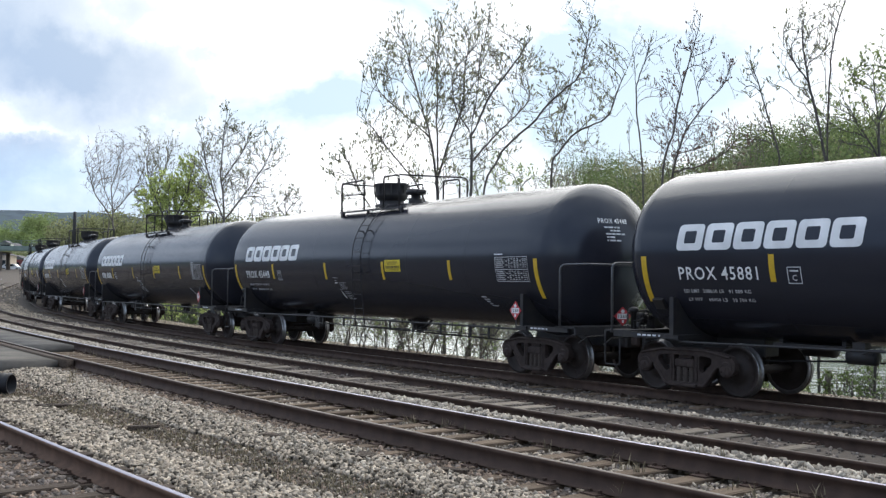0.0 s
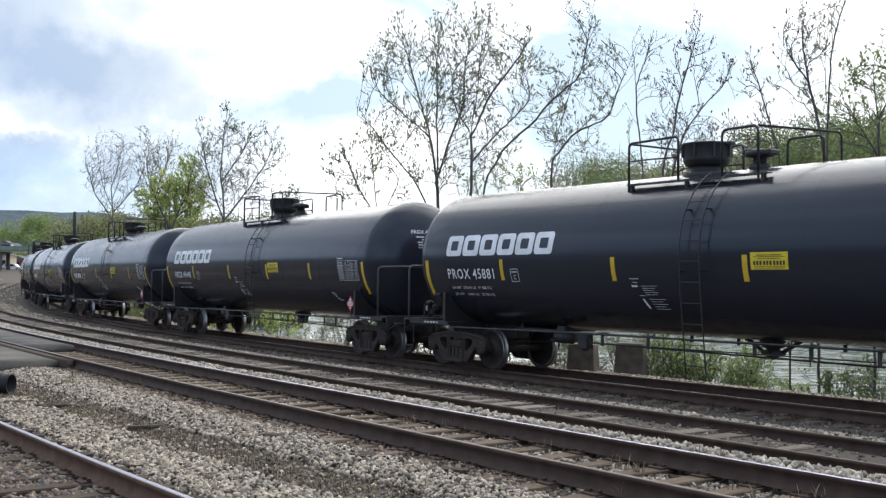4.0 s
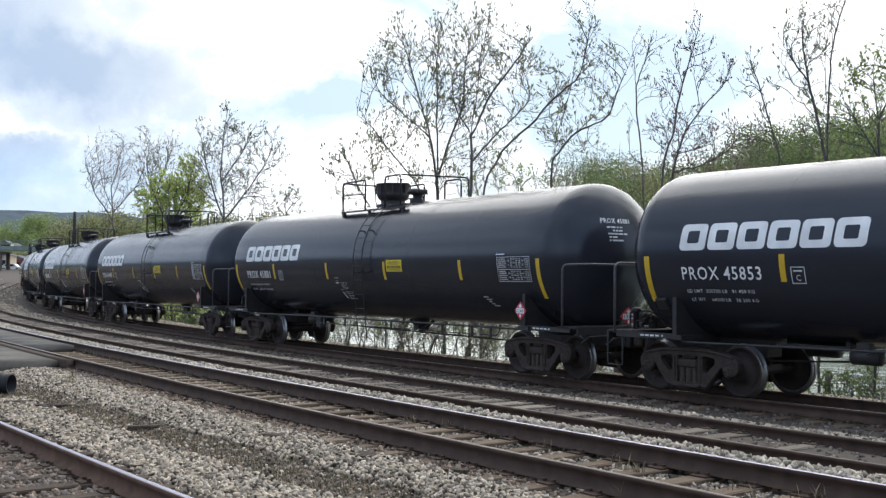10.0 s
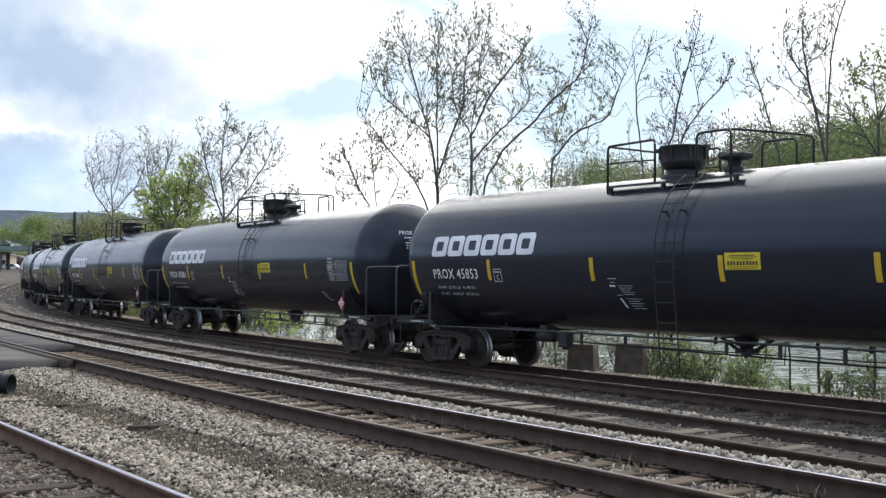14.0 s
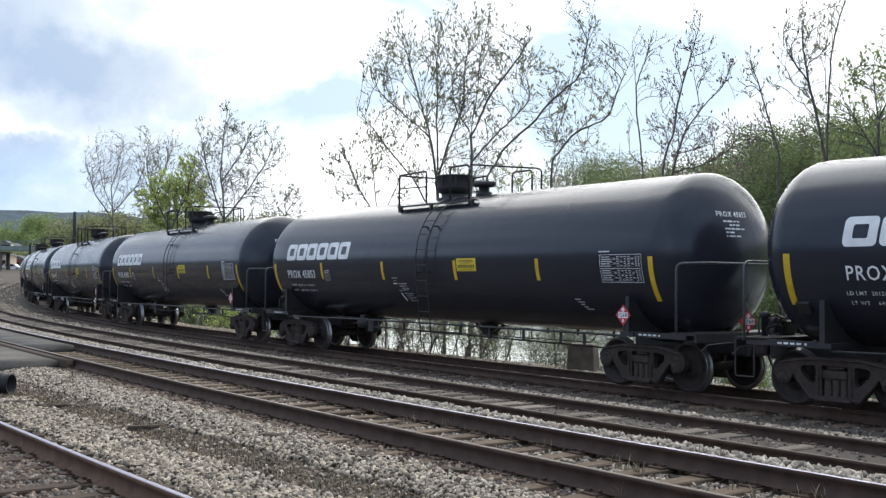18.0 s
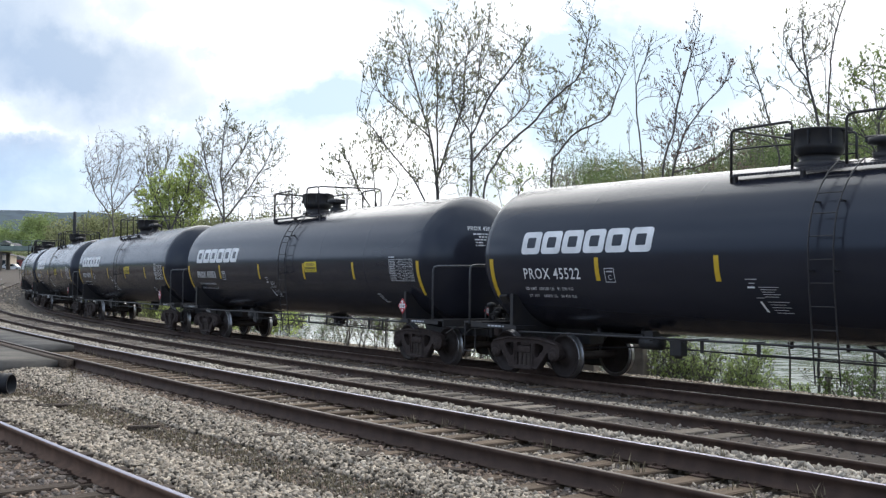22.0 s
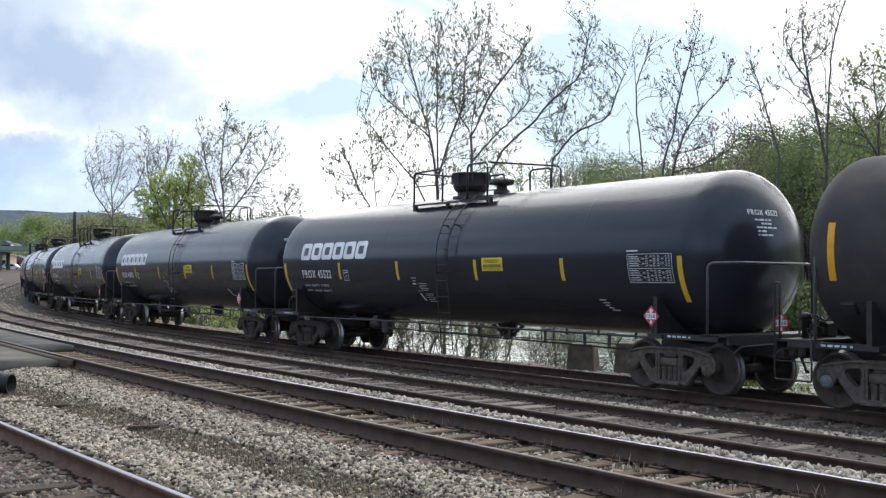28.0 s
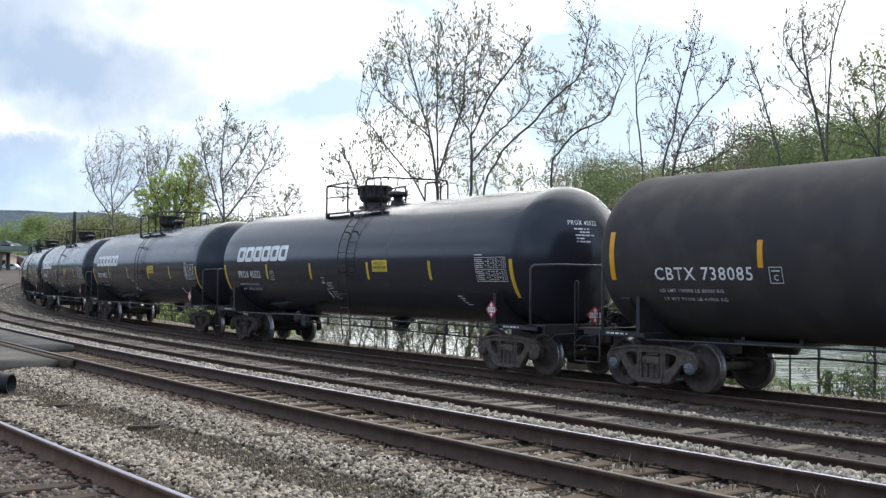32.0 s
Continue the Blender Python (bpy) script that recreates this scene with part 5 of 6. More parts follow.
grown(880, 35, "leaning tree with long curved limbs and sparse leaves",
      ((-0.55, -1.5, ((2, 6.3), (28, 1.5), (50, 1.1), (40, 1.1), (53, 1.1), (11, 0.9), (14, 0.7), (10, 0.7))), (1.92, -1.7, ((-3, 6.7), (8, 1.3), (15, 1.5), (7, 1.2))), (1.68, 5.8, ((40, 0.9), (67, 1.1), (20, 1.1), (24, 1.2))), (2.19, 6.6, ((45, 1.5), (37, 1.5))), (3.19, 9.8, ((-23, 0.7), (-60, 0.7)))),
      ((1.9, 7.7, 0.7, 1.4, 110), (3.1, 9.1, 0.9, 1.6, 90), (3.7, 9.4, 0.5, 1.1, 45), (2.4, 6.5, 1.1, 0.7, 50), (2.6, 10.6, 0.5, 0.5, 14), (2.2, 5.6, 1.1, 0.5, 45), (3.3, 7.7, 0.7, 0.9, 45)), seed=31)
grown(672, 39, "small slender tree with scattered leaves",
      ((0.37, -1.9, ((-4, 5.5), (-8, 1.8), (-7, 1.4))), (-0.08, 4.2, ((-31, 1.7), (-20, 0.9))), (-0.08, 4.0, ((25, 1.6), (9, 0.6)))),
      ((-1.2, 6.1, 0.7, 0.9, 70), (-0.2, 6.4, 0.9, 1.1, 70), (0.7, 5.8, 0.7, 0.8, 30), (-0.7, 5.2, 1.0, 0.6, 40)), seed=23, leaf=0.16)
FINE = dict(step=0.19, kill=0.215, twig=0.32, twigs=0.9, tip=0.0056)
grown(1120, 29.5, "slender upright tree almost bare of leaves",
      ((0.46, 0.1, ((-2, 4.5), (-5, 0.8), (-5, 1.1), (2, 0.9), (-5, 1.1))), (0.2, 7.3, ((22, 0.9), (18, 0.5))), (0.25, 5.2, ((-40, 0.5), (7, 0.4)))),
      ((0.1, 8.5, 0.3, 0.6, 26), (0.6, 8.4, 0.3, 0.5, 14), (-0.1, 6.3, 0.2, 0.4, 10), (0.3, 7.3, 0.3, 0.6, 14)), seed=43, leaf=0.1, leaves=1.8, thick=5.5, **FINE)
grown(1165, 29.5, "slim leaning tree with brown buds",
      ((-0.23, 0.1, ((2, 4.9), (17, 1.1), (9, 0.9), (13, 1.1), (13, 0.9))), (0.46, 7.2, ((-14, 0.6),)), (0.66, 7.9, ((73, 0.5),))),
      ((0.8, 8.6, 0.3, 0.7, 16), (0.3, 7.3, 0.4, 0.7, 30), (0.2, 6.3, 0.5, 0.6, 24), (1.2, 8.0, 0.2, 0.2, 8)), seed=47, leafmat=LEAFRED, leaf=0.1, leaves=2.6, thick=6.5, **FINE)
grown(1195, 29.5, "spreading tree with reddish spring buds",
      ((-0.38, 0.1, ((3, 4.8), (19, 1.3), (36, 0.9), (47, 0.8), (18, 0.6))), (0.85, 6.9, ((-7, 1.0),)), (0.08, 5.6, ((73, 0.7), (54, 0.9), (72, 0.5))), (0.2, 5.0, ((74, 0.8), (63, 0.8)))),
      ((1.4, 7.9, 0.3, 0.5, 20), (0.8, 7.8, 0.3, 0.5, 12), (0.5, 6.4, 0.9, 0.6, 80), (1.4, 6.2, 0.7, 0.5, 60), (0.7, 5.5, 0.9, 0.5, 90), (-0.1, 5.5, 0.6, 0.6, 50), (1.6, 5.7, 0.6, 0.5, 40)), seed=53, leafmat=LEAFRED, leaf=0.1, leaves=2.8, up=0.15, thick=7.5, **FINE)
grown(1440, 25, "tall thin tree with upright stems",
      ((0.13, 0.1, ((-2, 4.6), (-2, 1.4), (1, 1.2), (-8, 1.2), (-5, 0.8))), (-0.07, 5.7, ((-6, 1.2), (14, 0.8))), (-0.1, 4.6, ((-11, 1.3), (-10, 1.1), (-7, 0.7))), (-0.03, 7.0, ((13, 0.8), (20, 0.7))), (-0.46, 6.5, ((-34, 0.6), (-32, 0.4)))),
      ((-0.1, 8.0, 0.4, 0.8, 34), (-0.6, 7.3, 0.3, 0.8, 26), (0.2, 8.2, 0.3, 0.7, 16), (-0.2, 6.2, 0.4, 0.8, 28)), seed=59, leaf=0.1, leaves=2.6, thick=6.5, **FINE)
grown(1400, 25, "thin leaning tree with few leaves",
      ((0.0, 0.1, ((-3, 4.8), (-18, 1.2), (-17, 1.1))),),
      ((-0.9, 6.9, 0.2, 0.5, 14), (-0.7, 5.8, 0.3, 0.6, 16)), seed=61, leaf=0.1, leaves=2.6, thick=6.5, **FINE)
grown(1545, 24, "leafy young tree with fresh green crown",
      ((0.0, 0.1, ((0, 4.0), (-4, 1.0), (-11, 1.0), (-11, 0.6))), (-0.03, 4.6, ((-35, 0.9), (-31, 0.7))), (-0.13, 5.6, ((23, 0.8), (11, 1.0)))),
      ((-0.3, 6.6, 0.3, 0.6, 60), (-0.1, 5.8, 0.4, 0.6, 60), (-0.9, 5.9, 0.3, 0.4, 40), (0.3, 6.8, 0.3, 0.8, 40), (0.1, 5.1, 0.4, 0.5, 50), (-0.6, 5.3, 0.4, 0.4, 24)), seed=67, leafmat=LEAFMID, leaf=0.062, leaves=17, slim=0.26, thick=5.5, up=0.3, **FINE)
grown(1610, 24, "leafy young tree with fresh green crown",
      ((0.0, 0.1, ((0, 5.0), (5, 1.8))),),
      ((0.0, 6.3, 0.5, 1.3, 60), (0.4, 5.6, 0.5, 0.8, 40)), seed=71, leafmat=LEAFMID, leaf=0.062, leaves=17, slim=0.26, thick=5.5, up=0.3, **FINE)
# farther along the bank
FAR = dict(step=0.31, reach=3.2, kill=0.285, twig=0.46, tip=0.0085, power=3.1, loose=0.35, thick=4.6, up=0.5, depth=0.6)
grown(205, 84, "bare-branched upright tree beyond the curve",
      ((0.22, 3.5, ((-1, 3.9), (-2, 3.1), (2, 2.1))), (0.13, 7.3, ((-22, 1.9), (-13, 2.3), (-7, 1.5))), (0.09, 7.9, ((20, 2.3), (3, 2.2))), (0.09, 6.6, ((-33, 2.4), (-17, 2.3), (-6, 1.3))), (0.09, 7.0, ((40, 2.3), (14, 1.8), (4, 1.3))), (-0.66, 8.8, ((-2, 2.2), (6, 1.7))), (0.0, 9.0, ((11, 2.0), (6, 1.7))), (-1.53, 8.8, ((-5, 2.2), (-2, 1.7)))),
      ((-1.9, 10.8, 0.6, 2.0, 60), (-1.1, 11.0, 0.7, 2.4, 70), (0.0, 11.0, 0.7, 2.5, 80), (0.9, 10.8, 0.7, 2.3, 60), (1.8, 9.9, 0.6, 1.8, 40), (-0.4, 8.4, 1.8, 1.1, 40)), seed=73, bark=BARKPALE, leaves=1.1, leaf=0.12, leafmat=LEAFRED, **FAR)
grown(270, 82, "tree with thin yellowish spring foliage",
      ((-0.21, 3.5, ((0, 4.3), (14, 2.6), (11, 2.2))), (-0.21, 7.3, ((-12, 3.1), (6, 2.1)))),
      ((-0.2, 11.2, 1.5, 2.1, 190), (0.9, 10.3, 1.3, 2.6, 110), (-0.3, 8.6, 1.5, 1.7, 80)), seed=79, bark=BARKPALE, leaves=3.2, leaf=0.16, **FAR)
grown(308, 64, "dense tree in bright light-green leaf",
      ((0.0, 2.1, ((0, 3.3), (-2, 2.3))), (0.0, 4.8, ((-25, 1.8), (-18, 1.1))), (0.0, 4.8, ((24, 2.2), (9, 2.0)))),
      ((-0.1, 7.3, 1.3, 1.5, 160), (-0.8, 6.3, 1.2, 1.2, 110), (0.9, 7.5, 0.9, 1.7, 130), (0.4, 5.8, 1.7, 0.8, 120)), seed=83, leafmat=LEAFBRIGHT, leaves=34, leaf=0.115, slim=0.22, twigs=1.5, **FAR)
grown(405, 62, "broad tree with open crown of young leaves",
      ((0.1, 2.1, ((-1, 3.9), (-3, 1.9), (2, 2.3), (11, 1.6))), (0.03, 5.3, ((-16, 1.7), (-16, 1.8), (-15, 1.5), (-25, 0.7))), (0.03, 5.5, ((37, 1.8), (34, 1.7), (22, 1.7))), (-0.1, 7.6, ((35, 1.6), (22, 1.7)))),
      ((-1.5, 9.5, 1.0, 1.7, 70), (0.2, 10.2, 1.3, 1.6, 60), (1.9, 9.4, 1.3, 1.8, 60), (0.5, 7.9, 1.9, 1.5, 60), (-1.3, 7.9, 1.1, 1.6, 70), (2.1, 6.9, 1.3, 1.0, 40)), seed=89, leaves=3.6, leaf=0.16, **FAR)
grown(515, 56, "small tree with scattered leaves",
      ((0.0, 2.6, ((0, 2.8), (-5, 1.0))), (0.0, 5.3, ((27, 1.0),))),
      ((-0.3, 6.1, 0.5, 0.6, 24), (0.4, 6.1, 0.4, 0.6, 24), (0.0, 6.6, 0.4, 0.4, 14), (-1.0, 5.7, 0.7, 0.4, 20)), seed=97, leaves=3, leaf=0.16, **FAR)
grown(905, 40, "young tree with soft green leaves behind the bank trees",
      ((0.0, -2.2, ((0, 5.8), (-6, 1.9), (-9, 0.6))), (0.0, 4.0, ((23, 1.6), (9, 0.6))), (0.0, 3.6, ((-34, 2.0), (-22, 0.7)))),
      ((-0.3, 6.1, 0.6, 0.7, 60), (0.6, 5.9, 0.7, 0.6, 60), (-1.5, 5.8, 0.6, 0.5, 40), (1.1, 5.5, 0.6, 0.4, 30)), seed=24, leafmat=LEAFMID, leaf=0.11, leaves=5, slim=0.24)

# brush along the near bank
rng = np.random.default_rng(7)
BRUSH_NEAR = ((2.3, -4.6, 1.6, LEAFMID, 3), (4.2, -5.2, 1.8, LEAFMID, 3), (1.0, -5.0, 1.2, LEAFMID, 2), (-1.2, -4.6, 1.5, LEAFGREEN, 2), (-3.0, -4.4, 1.3, LEAFGREEN, 2), (-5.5, -4.7, 1.5, LEAFGREEN, 2), (-0.2, -5.6, 1.9, LEAFGREEN, 3), (-2.2, -5.8, 2.0, LEAF, 3), (-4.2, -5.6, 1.9, LEAFGREEN, 3), (-7.0, -5.4, 2.0, LEAFGREEN, 3), (3.2, -5.9, 2.1, LEAFMID, 2.5), (6.2, -5.6, 2.3, LEAF, 2), (8.5, -4.8, 2.6, LEAFGREEN, 1), (7.4, -5.6, 2.8, LEAF, 0.5), (9.4, -6.0, 3.0, LEAF, 0.5), (11.6, -6.2, 3.2, LEAF, 0.5), (-1.8, -5.0, 2.2, LEAF, 0.5), (-3.6, -5.2, 2.3, LEAF, 0.4), (-6.2, -5.6, 2.4, LEAF, 0.5), (0.6, -6.2, 2.4, LEAF, 0.5))
BRUSH_ALONG = ((10.5, -5.2, 2.8, LEAF, 3), (12.5, -4.6, 2.4, LEAF, 3), (14.5, -5.4, 3.0, LEAFGREEN, 3), (17, -4.8, 2.6, LEAF, 3), (20, -5.2, 2.8, LEAFGREEN, 2), (23, -4.8, 2.4, LEAF, 2), (26, -5.2, 2.8, LEAFGREEN, 2), (30, -5.0, 2.6, LEAFBRIGHT, 2), (34, -5.4, 2.8, LEAFGREEN, 2), (38, -5.0, 2.8, LEAFBRIGHT, 3), (43, -5.4, 3.0, LEAFGREEN, 3), (48, -5.0, 3.2, LEAFBRIGHT, 3), (54, -5.4, 3.4, LEAFOLIVE, 7), (60, -5.8, 3.4, LEAFOLIVE, 7), (67, -6.2, 3.6, LEAFOLIVE, 7), (75, -7.4, 3.8, LEAFOLIVE, 7))
for k, (s, o, h, mat, per) in enumerate((*BRUSH_NEAR, *BRUSH_ALONG)):
    x, y, _ = on_line(s, o)
    tree(float(x), float(y), h, 200 + k, mat, "tangled bank shrub with thin stems and spring leaves" if per < 7 else "leafy green shrub on the river bank", name="shrub", stems=4 if s < 28 else 5, spread=0.6, limbs=6, split=(5, 3), per_twig=per, trunk=0.022, leaf=0.08 if s < 28 else 0.14, first=0.1, bark=BARKPALE if s > 5 else BARK)


for k, (px, d, h) in enumerate(((1160, 27.6, 1.7), (1185, 27.0, 1.6), (1212, 26.8, 1.5), (1238, 26.6, 1.6), (1262, 27.0, 1.7), (1300, 26.2, 1.4), (1345, 26.0, 1.5))):
    tree(*spot(px, d), h, 300 + k, LEAFMID, "green leafy bank shrub with many thin stems", name="shrub", stems=5, spread=0.6, limbs=6, split=(5, 3), per_twig=1.1, trunk=0.018, leaf=0.085, first=0.1)


for k in range(10):
    x, y = spot(604 + k * 31 + rng.uniform(-7, 7), 34.5 - 0.32 * k + rng.uniform(-1.0, 1.0))
    tree(x, y, rng.uniform(2.6, 3.6), 400 + k, (LEAF, LEAFMID, LEAFGREEN)[k % 3], "tangled bank shrub with thin stems and spring leaves", name="shrub", stems=4, spread=0.6, limbs=6, split=(4, 3), per_twig=(0.8, 2.2, 1.2)[k % 3], trunk=0.02, leaf=0.09, first=0.1, bark=BARKPALE)


# far woods across the river: one mass of leaf clumps and stems
def woods(name, label, spots, mat, seed, leaf=0.5, count=1000):
    rg = np.random.default_rng(seed)
    tv, tf, lv, lf = [], [], [], []
    for x, y, z, h, w in spots:
        lobes = [(rg.normal(0, w * 0.28), rg.normal(0, w * 0.28), h * rg.uniform(0.44, 0.88), w * rg.uniform(0.24, 0.42)) for _ in range(7)]
        n = count
        pick = rg.integers(0, 7, n)
        d = rg.normal(0, 1, (n, 3))
        d /= np.linalg.norm(d, axis=1)[:, None]
        r = rg.uniform(0.55, 1.08, n)
        lob = np.array(lobes)[pick]
        q = np.stack([x + lob[:, 0] + d[:, 0] * r * lob[:, 3], y + lob[:, 1] + d[:, 1] * r * lob[:, 3], z + np.minimum(lob[:, 2] + d[:, 2] * r * lob[:, 3] * 1.2, h)], 1)
        a = rg.normal(0, 1, (n, 3))
        a /= np.linalg.norm(a, axis=1)[:, None]
        b = np.cross(a, rg.normal(0, 1, (n, 3)))
        b /= np.linalg.norm(b, axis=1)[:, None]
        l = leaf * rg.uniform(0.4, 1.1, n)[:, None]
        base = len(lv)
        lv.extend(np.stack([q - a * l * 0.5, q + b * l * 0.4, q + a * l * 0.5, q - b * l * 0.3], 1).reshape(-1, 3))
        lf.extend(np.arange(n * 4).reshape(-1, 4) + base)
        for k in range(5):
            sx, sy = x + rg.normal(0, w * 0.1), y + rg.normal(0, w * 0.1)
            ex, ey, ez = sx + rg.normal(0, w * 0.3), sy + rg.normal(0, w * 0.3), z + h * rg.uniform(0.6, 1.0)
            i = len(tv)
            for (px_, py_, pz_, rr) in ((sx, sy, z - 1, 0.14), (ex, ey, ez, 0.03)):
                for c in range(4):
                    tv.append((px_ + rr * math.cos(c * 1.571), py_ + rr * math.sin(c * 1.571), pz_))
            for c in range(4):
                tf.append((i + c, i + (c + 1) % 4, i + 4 + (c + 1) % 4, i + 4 + c))
    ob = tagged(new(name), label, "woods", kind="stuff")
    part("stems", raw_mesh("stems", tv, tf, BARKPALE), None, ob)
    part("foliage", raw_mesh("foliage", lv, lf, mat), None, ob)
    return ob


def across(px, o):
    """How far out the river's far side lies on a bearing, at most 280 m."""
    d = np.arange(50, 280, 2.0)
    _s2, oo = nearest((px - 784) / 1917.6 * d, d)
    hit = np.nonzero(oo < -o)[0]
    return float(d[hit[0]]) if len(hit) else 280.0


rng = np.random.default_rng(19)
SKYLINE = ((-200, 395), (150, 392), (540, 400), (960, 360), (1015, 290), (1060, 277), (1130, 276), (1230, 276), (1285, 264), (1300, 262), (1350, 240), (1420, 232), (1500, 226), (1568, 214), (1900, 190), (2500, 170))
green, olive, bright = [], [], []
for px in [*range(150, 1760, 14), *range(1790, 2500, 40)]:
    for row in range(3):
        dist = across(px, (73, 82, 97)[row]) + rng.uniform(-5, 8)
        x, y = spot(px + rng.uniform(-12, 12), dist)
        z = float(level(x, y)[0])
        top = np.interp(px, [a for a, _ in SKYLINE], [b for _, b in SKYLINE]) + (40, 16, 0)[row] + abs(rng.normal(0, 9)) - (46 if px > 1300 else 32 if px > 1265 else 16 if px > 1130 else 28 if px > 1000 else 0)
        h = max(CAM_Z + (502 - (px - 784) * 0.009 - top) * dist / 1917.6 - z, 3.0)
        (green, olive, bright)[int(rng.choice(3, p=(0.6, 0.3, 0.1)))].append((x, y, z, h, rng.uniform(6.0, 9.0)))
for px in range(380, 1760, 13):
    x, y = spot(px + rng.uniform(-6, 6), across(px, 66) + rng.uniform(0, 3))
    z = float(level(x, y)[0])
    (green, olive, bright)[int(rng.choice(3, p=(0.4, 0.4, 0.2)))].append((x, y, z - 0.6, rng.uniform(3.5, 5.5), rng.uniform(5.0, 7.0)))
woods("woods", "mid-green riverside woods on the far bank", green, LEAFGREEN, 1, 0.36, 2200)
woods("woods", "olive spring woods on the far bank", olive, LEAFOLIVE, 2, 0.36, 2200)
woods("woods", "pale green spring woods on the far bank", bright, LEAF, 3, 0.4, 1600)

# town trees beyond the curve
town = []
for px, dist, top, w in ((-30, 370, 406, 10), (8, 380, 403, 9), (52, 372, 398, 7), (64, 370, 392, 9), (78, 380, 402, 7), (34, 360, 424, 6), (96, 300, 424, 5), (110, 300, 418, 6), (88, 320, 420, 5)):
    x, y = spot(px, dist)
    z = float(level(x, y)[0])
    town.append((x, y, z, CAM_Z + (507 - top) * dist / 1917.6 - z, w))
woods("woods", "rounded green trees round the houses", town, LEAFMID, 4, leaf=0.55, count=3600)
low = []
for px in range(-60, 240, 14):
    x, y = spot(px, 275 + rng.uniform(-20, 60))
    z = float(level(x, y)[0])
    low.append((x, y, z, rng.uniform(2, 4.2), rng.uniform(6, 10)))
for px in range(118, 530, 7):
    dist = 118 + rng.uniform(-6, 10)
    x, y = spot(px, dist)
    z = float(level(x, y)[0])
    low.append((x, y, z, CAM_Z + (506 - np.interp(px, (118, 150, 240, 330, 400, 530), (398, 386, 374, 382, 370, 366)) - abs(rng.normal(0, 6))) * dist / 1917.6 - z, rng.uniform(3.0, 4.4)))
woods("woods", "low olive scrub below the houses", low, LEAFOLIVE, 5, leaf=0.34, count=1100)


# ---- things beyond the train ----
def block(x, y, turn, w, h):
    bm = bmesh.new()
    box(bm, 0, 0, h / 2, w, 0.62, h, bevel=0.025)
    for v in bm.verts:
        if v.co.z > h * 0.6:
            v.co.x *= 0.86
            v.co.y *= 0.85
    ob = new("concrete_block", data("concrete_block", bm, CONCRETE))
    ob.matrix_basis = Matrix.Translation((x, y, float(level(x, y)[0]) - 0.05)) @ Matrix.Rotation(radians(turn), 4, "Z")
    tagged(ob, "brown stained concrete block standing beside the track", "concrete block", "concrete blocks beside the track")


block(3.60, 27.7, -22, 0.74, 0.74)
block(4.74, 27.2, -22, 0.78, 0.86)


def wood_post(px, dist, h, r, label):
    x, y = spot(px, dist)
    bm = bmesh.new()
    lathe(bm, [(0, r), (h * 0.5, r * 0.95), (h - 0.03, r * 0.9), (h, r * 0.8)], 10, "Z", smooth=True)
    ob = new("post", data("post", bm, BARKPALE))
    ob.matrix_basis = Matrix.Translation((x, y, float(level(x, y)[0]) - 0.1)) @ Matrix.Rotation(radians(2), 4, "Y")
    tagged(ob, label, "post")


wood_post(1462, 24.0, 1.3, 0.07, "short grey wooden post on the bank")

# tall mast behind the far cars
bm = bmesh.new()
lathe(bm, [(0, 0.2), (8.6, 0.17), (8.75, 0.11)], 12, "Z")
mast = tagged(new("signal_mast", data("signal_mast", bm, IRON)), "dark tall mast standing beside the curve", "mast")
mx, my = spot(131, 108)
mast.location = (mx, my, float(level(mx, my)[0]) - 0.2)
for z in (5.6, 6.6):
    bm = bmesh.new()
    box(bm, 0.22, 0, z, 0.3, 0.08, 0.08)
    box(bm, 0.38, 0, z + 0.2, 0.09, 0.09, 0.5)
    part("arm", bm, IRON, mast)

# road bridge over the line
bm = bmesh.new()
box(bm, 0, 0, 0, 62, 5.0, 0.35)
box(bm, 0, -2.5, -0.25, 62, 0.12, 0.8)
box(bm, 0, 2.5, -0.25, 62, 0.12, 0.8)
bridge = tagged(new("road_bridge", data("deck", bm, BRIDGEGREEN)), "grey-green girder road bridge over the tracks", "bridge")
bridge.location = (-78, 205, 7.9)
for x in (-30, -14, -5, 27):
    bm = bmesh.new()
    for y in (-1.9, 1.9):
        lathe(bm, [(-8.5, 0.4), (-1.0, 0.4)], 10, "Z", (x, y, 0))
    box(bm, x, 0, -1.05, 0.9, 5.0, 0.3)
    part("pier", bm, CONCRETE, bridge)
for k in range(32):
    bm = bmesh.new()
    box(bm, -30 + k * 1.94, -2.4, 0.7, 0.07, 0.07, 1.05)
    part("railing_post", bm, BRIDGEGREEN, bridge)
for z in (0.75, 1.2):
    bm = bmesh.new()
    tube(bm, [(-31, -2.4, z), (31, -2.4, z)], 0.04, 6)
    part("railing", bm, BRIDGEGREEN, bridge)


def house(name, px, dist, w, d, h, roof, wall, rmat, turn, label, windows=2, base=None):
    x, y = spot(px, dist)
    z = float(level(x, y)[0]) if base is None else base
    ob = tagged(new(name), label, "house")
    ob.matrix_basis = Matrix.Translation((x, y, z)) @ Matrix.Rotation(radians(turn), 4, "Z")
    bm = bmesh.new()
    box(bm, 0, 0, h / 2, w, d, h)
    part("wall", bm, wall, ob)
    bm = bmesh.new()
    slab(bm, [(-w / 2 - 0.3, h - 0.05), (w / 2 + 0.3, h - 0.05), (0, h + roof)], -d / 2 - 0.3, d / 2 + 0.3)
    part("roof", bm, rmat, ob)
    for k in range(windows):
        bm = bmesh.new()
        xx = (k + 0.5) / windows * w - w / 2
        box(bm, xx, -d / 2 - 0.02, h * 0.55, 0.9, 0.06, 1.2)
        part("window", bm, GLASSDARK, ob)
    return ob


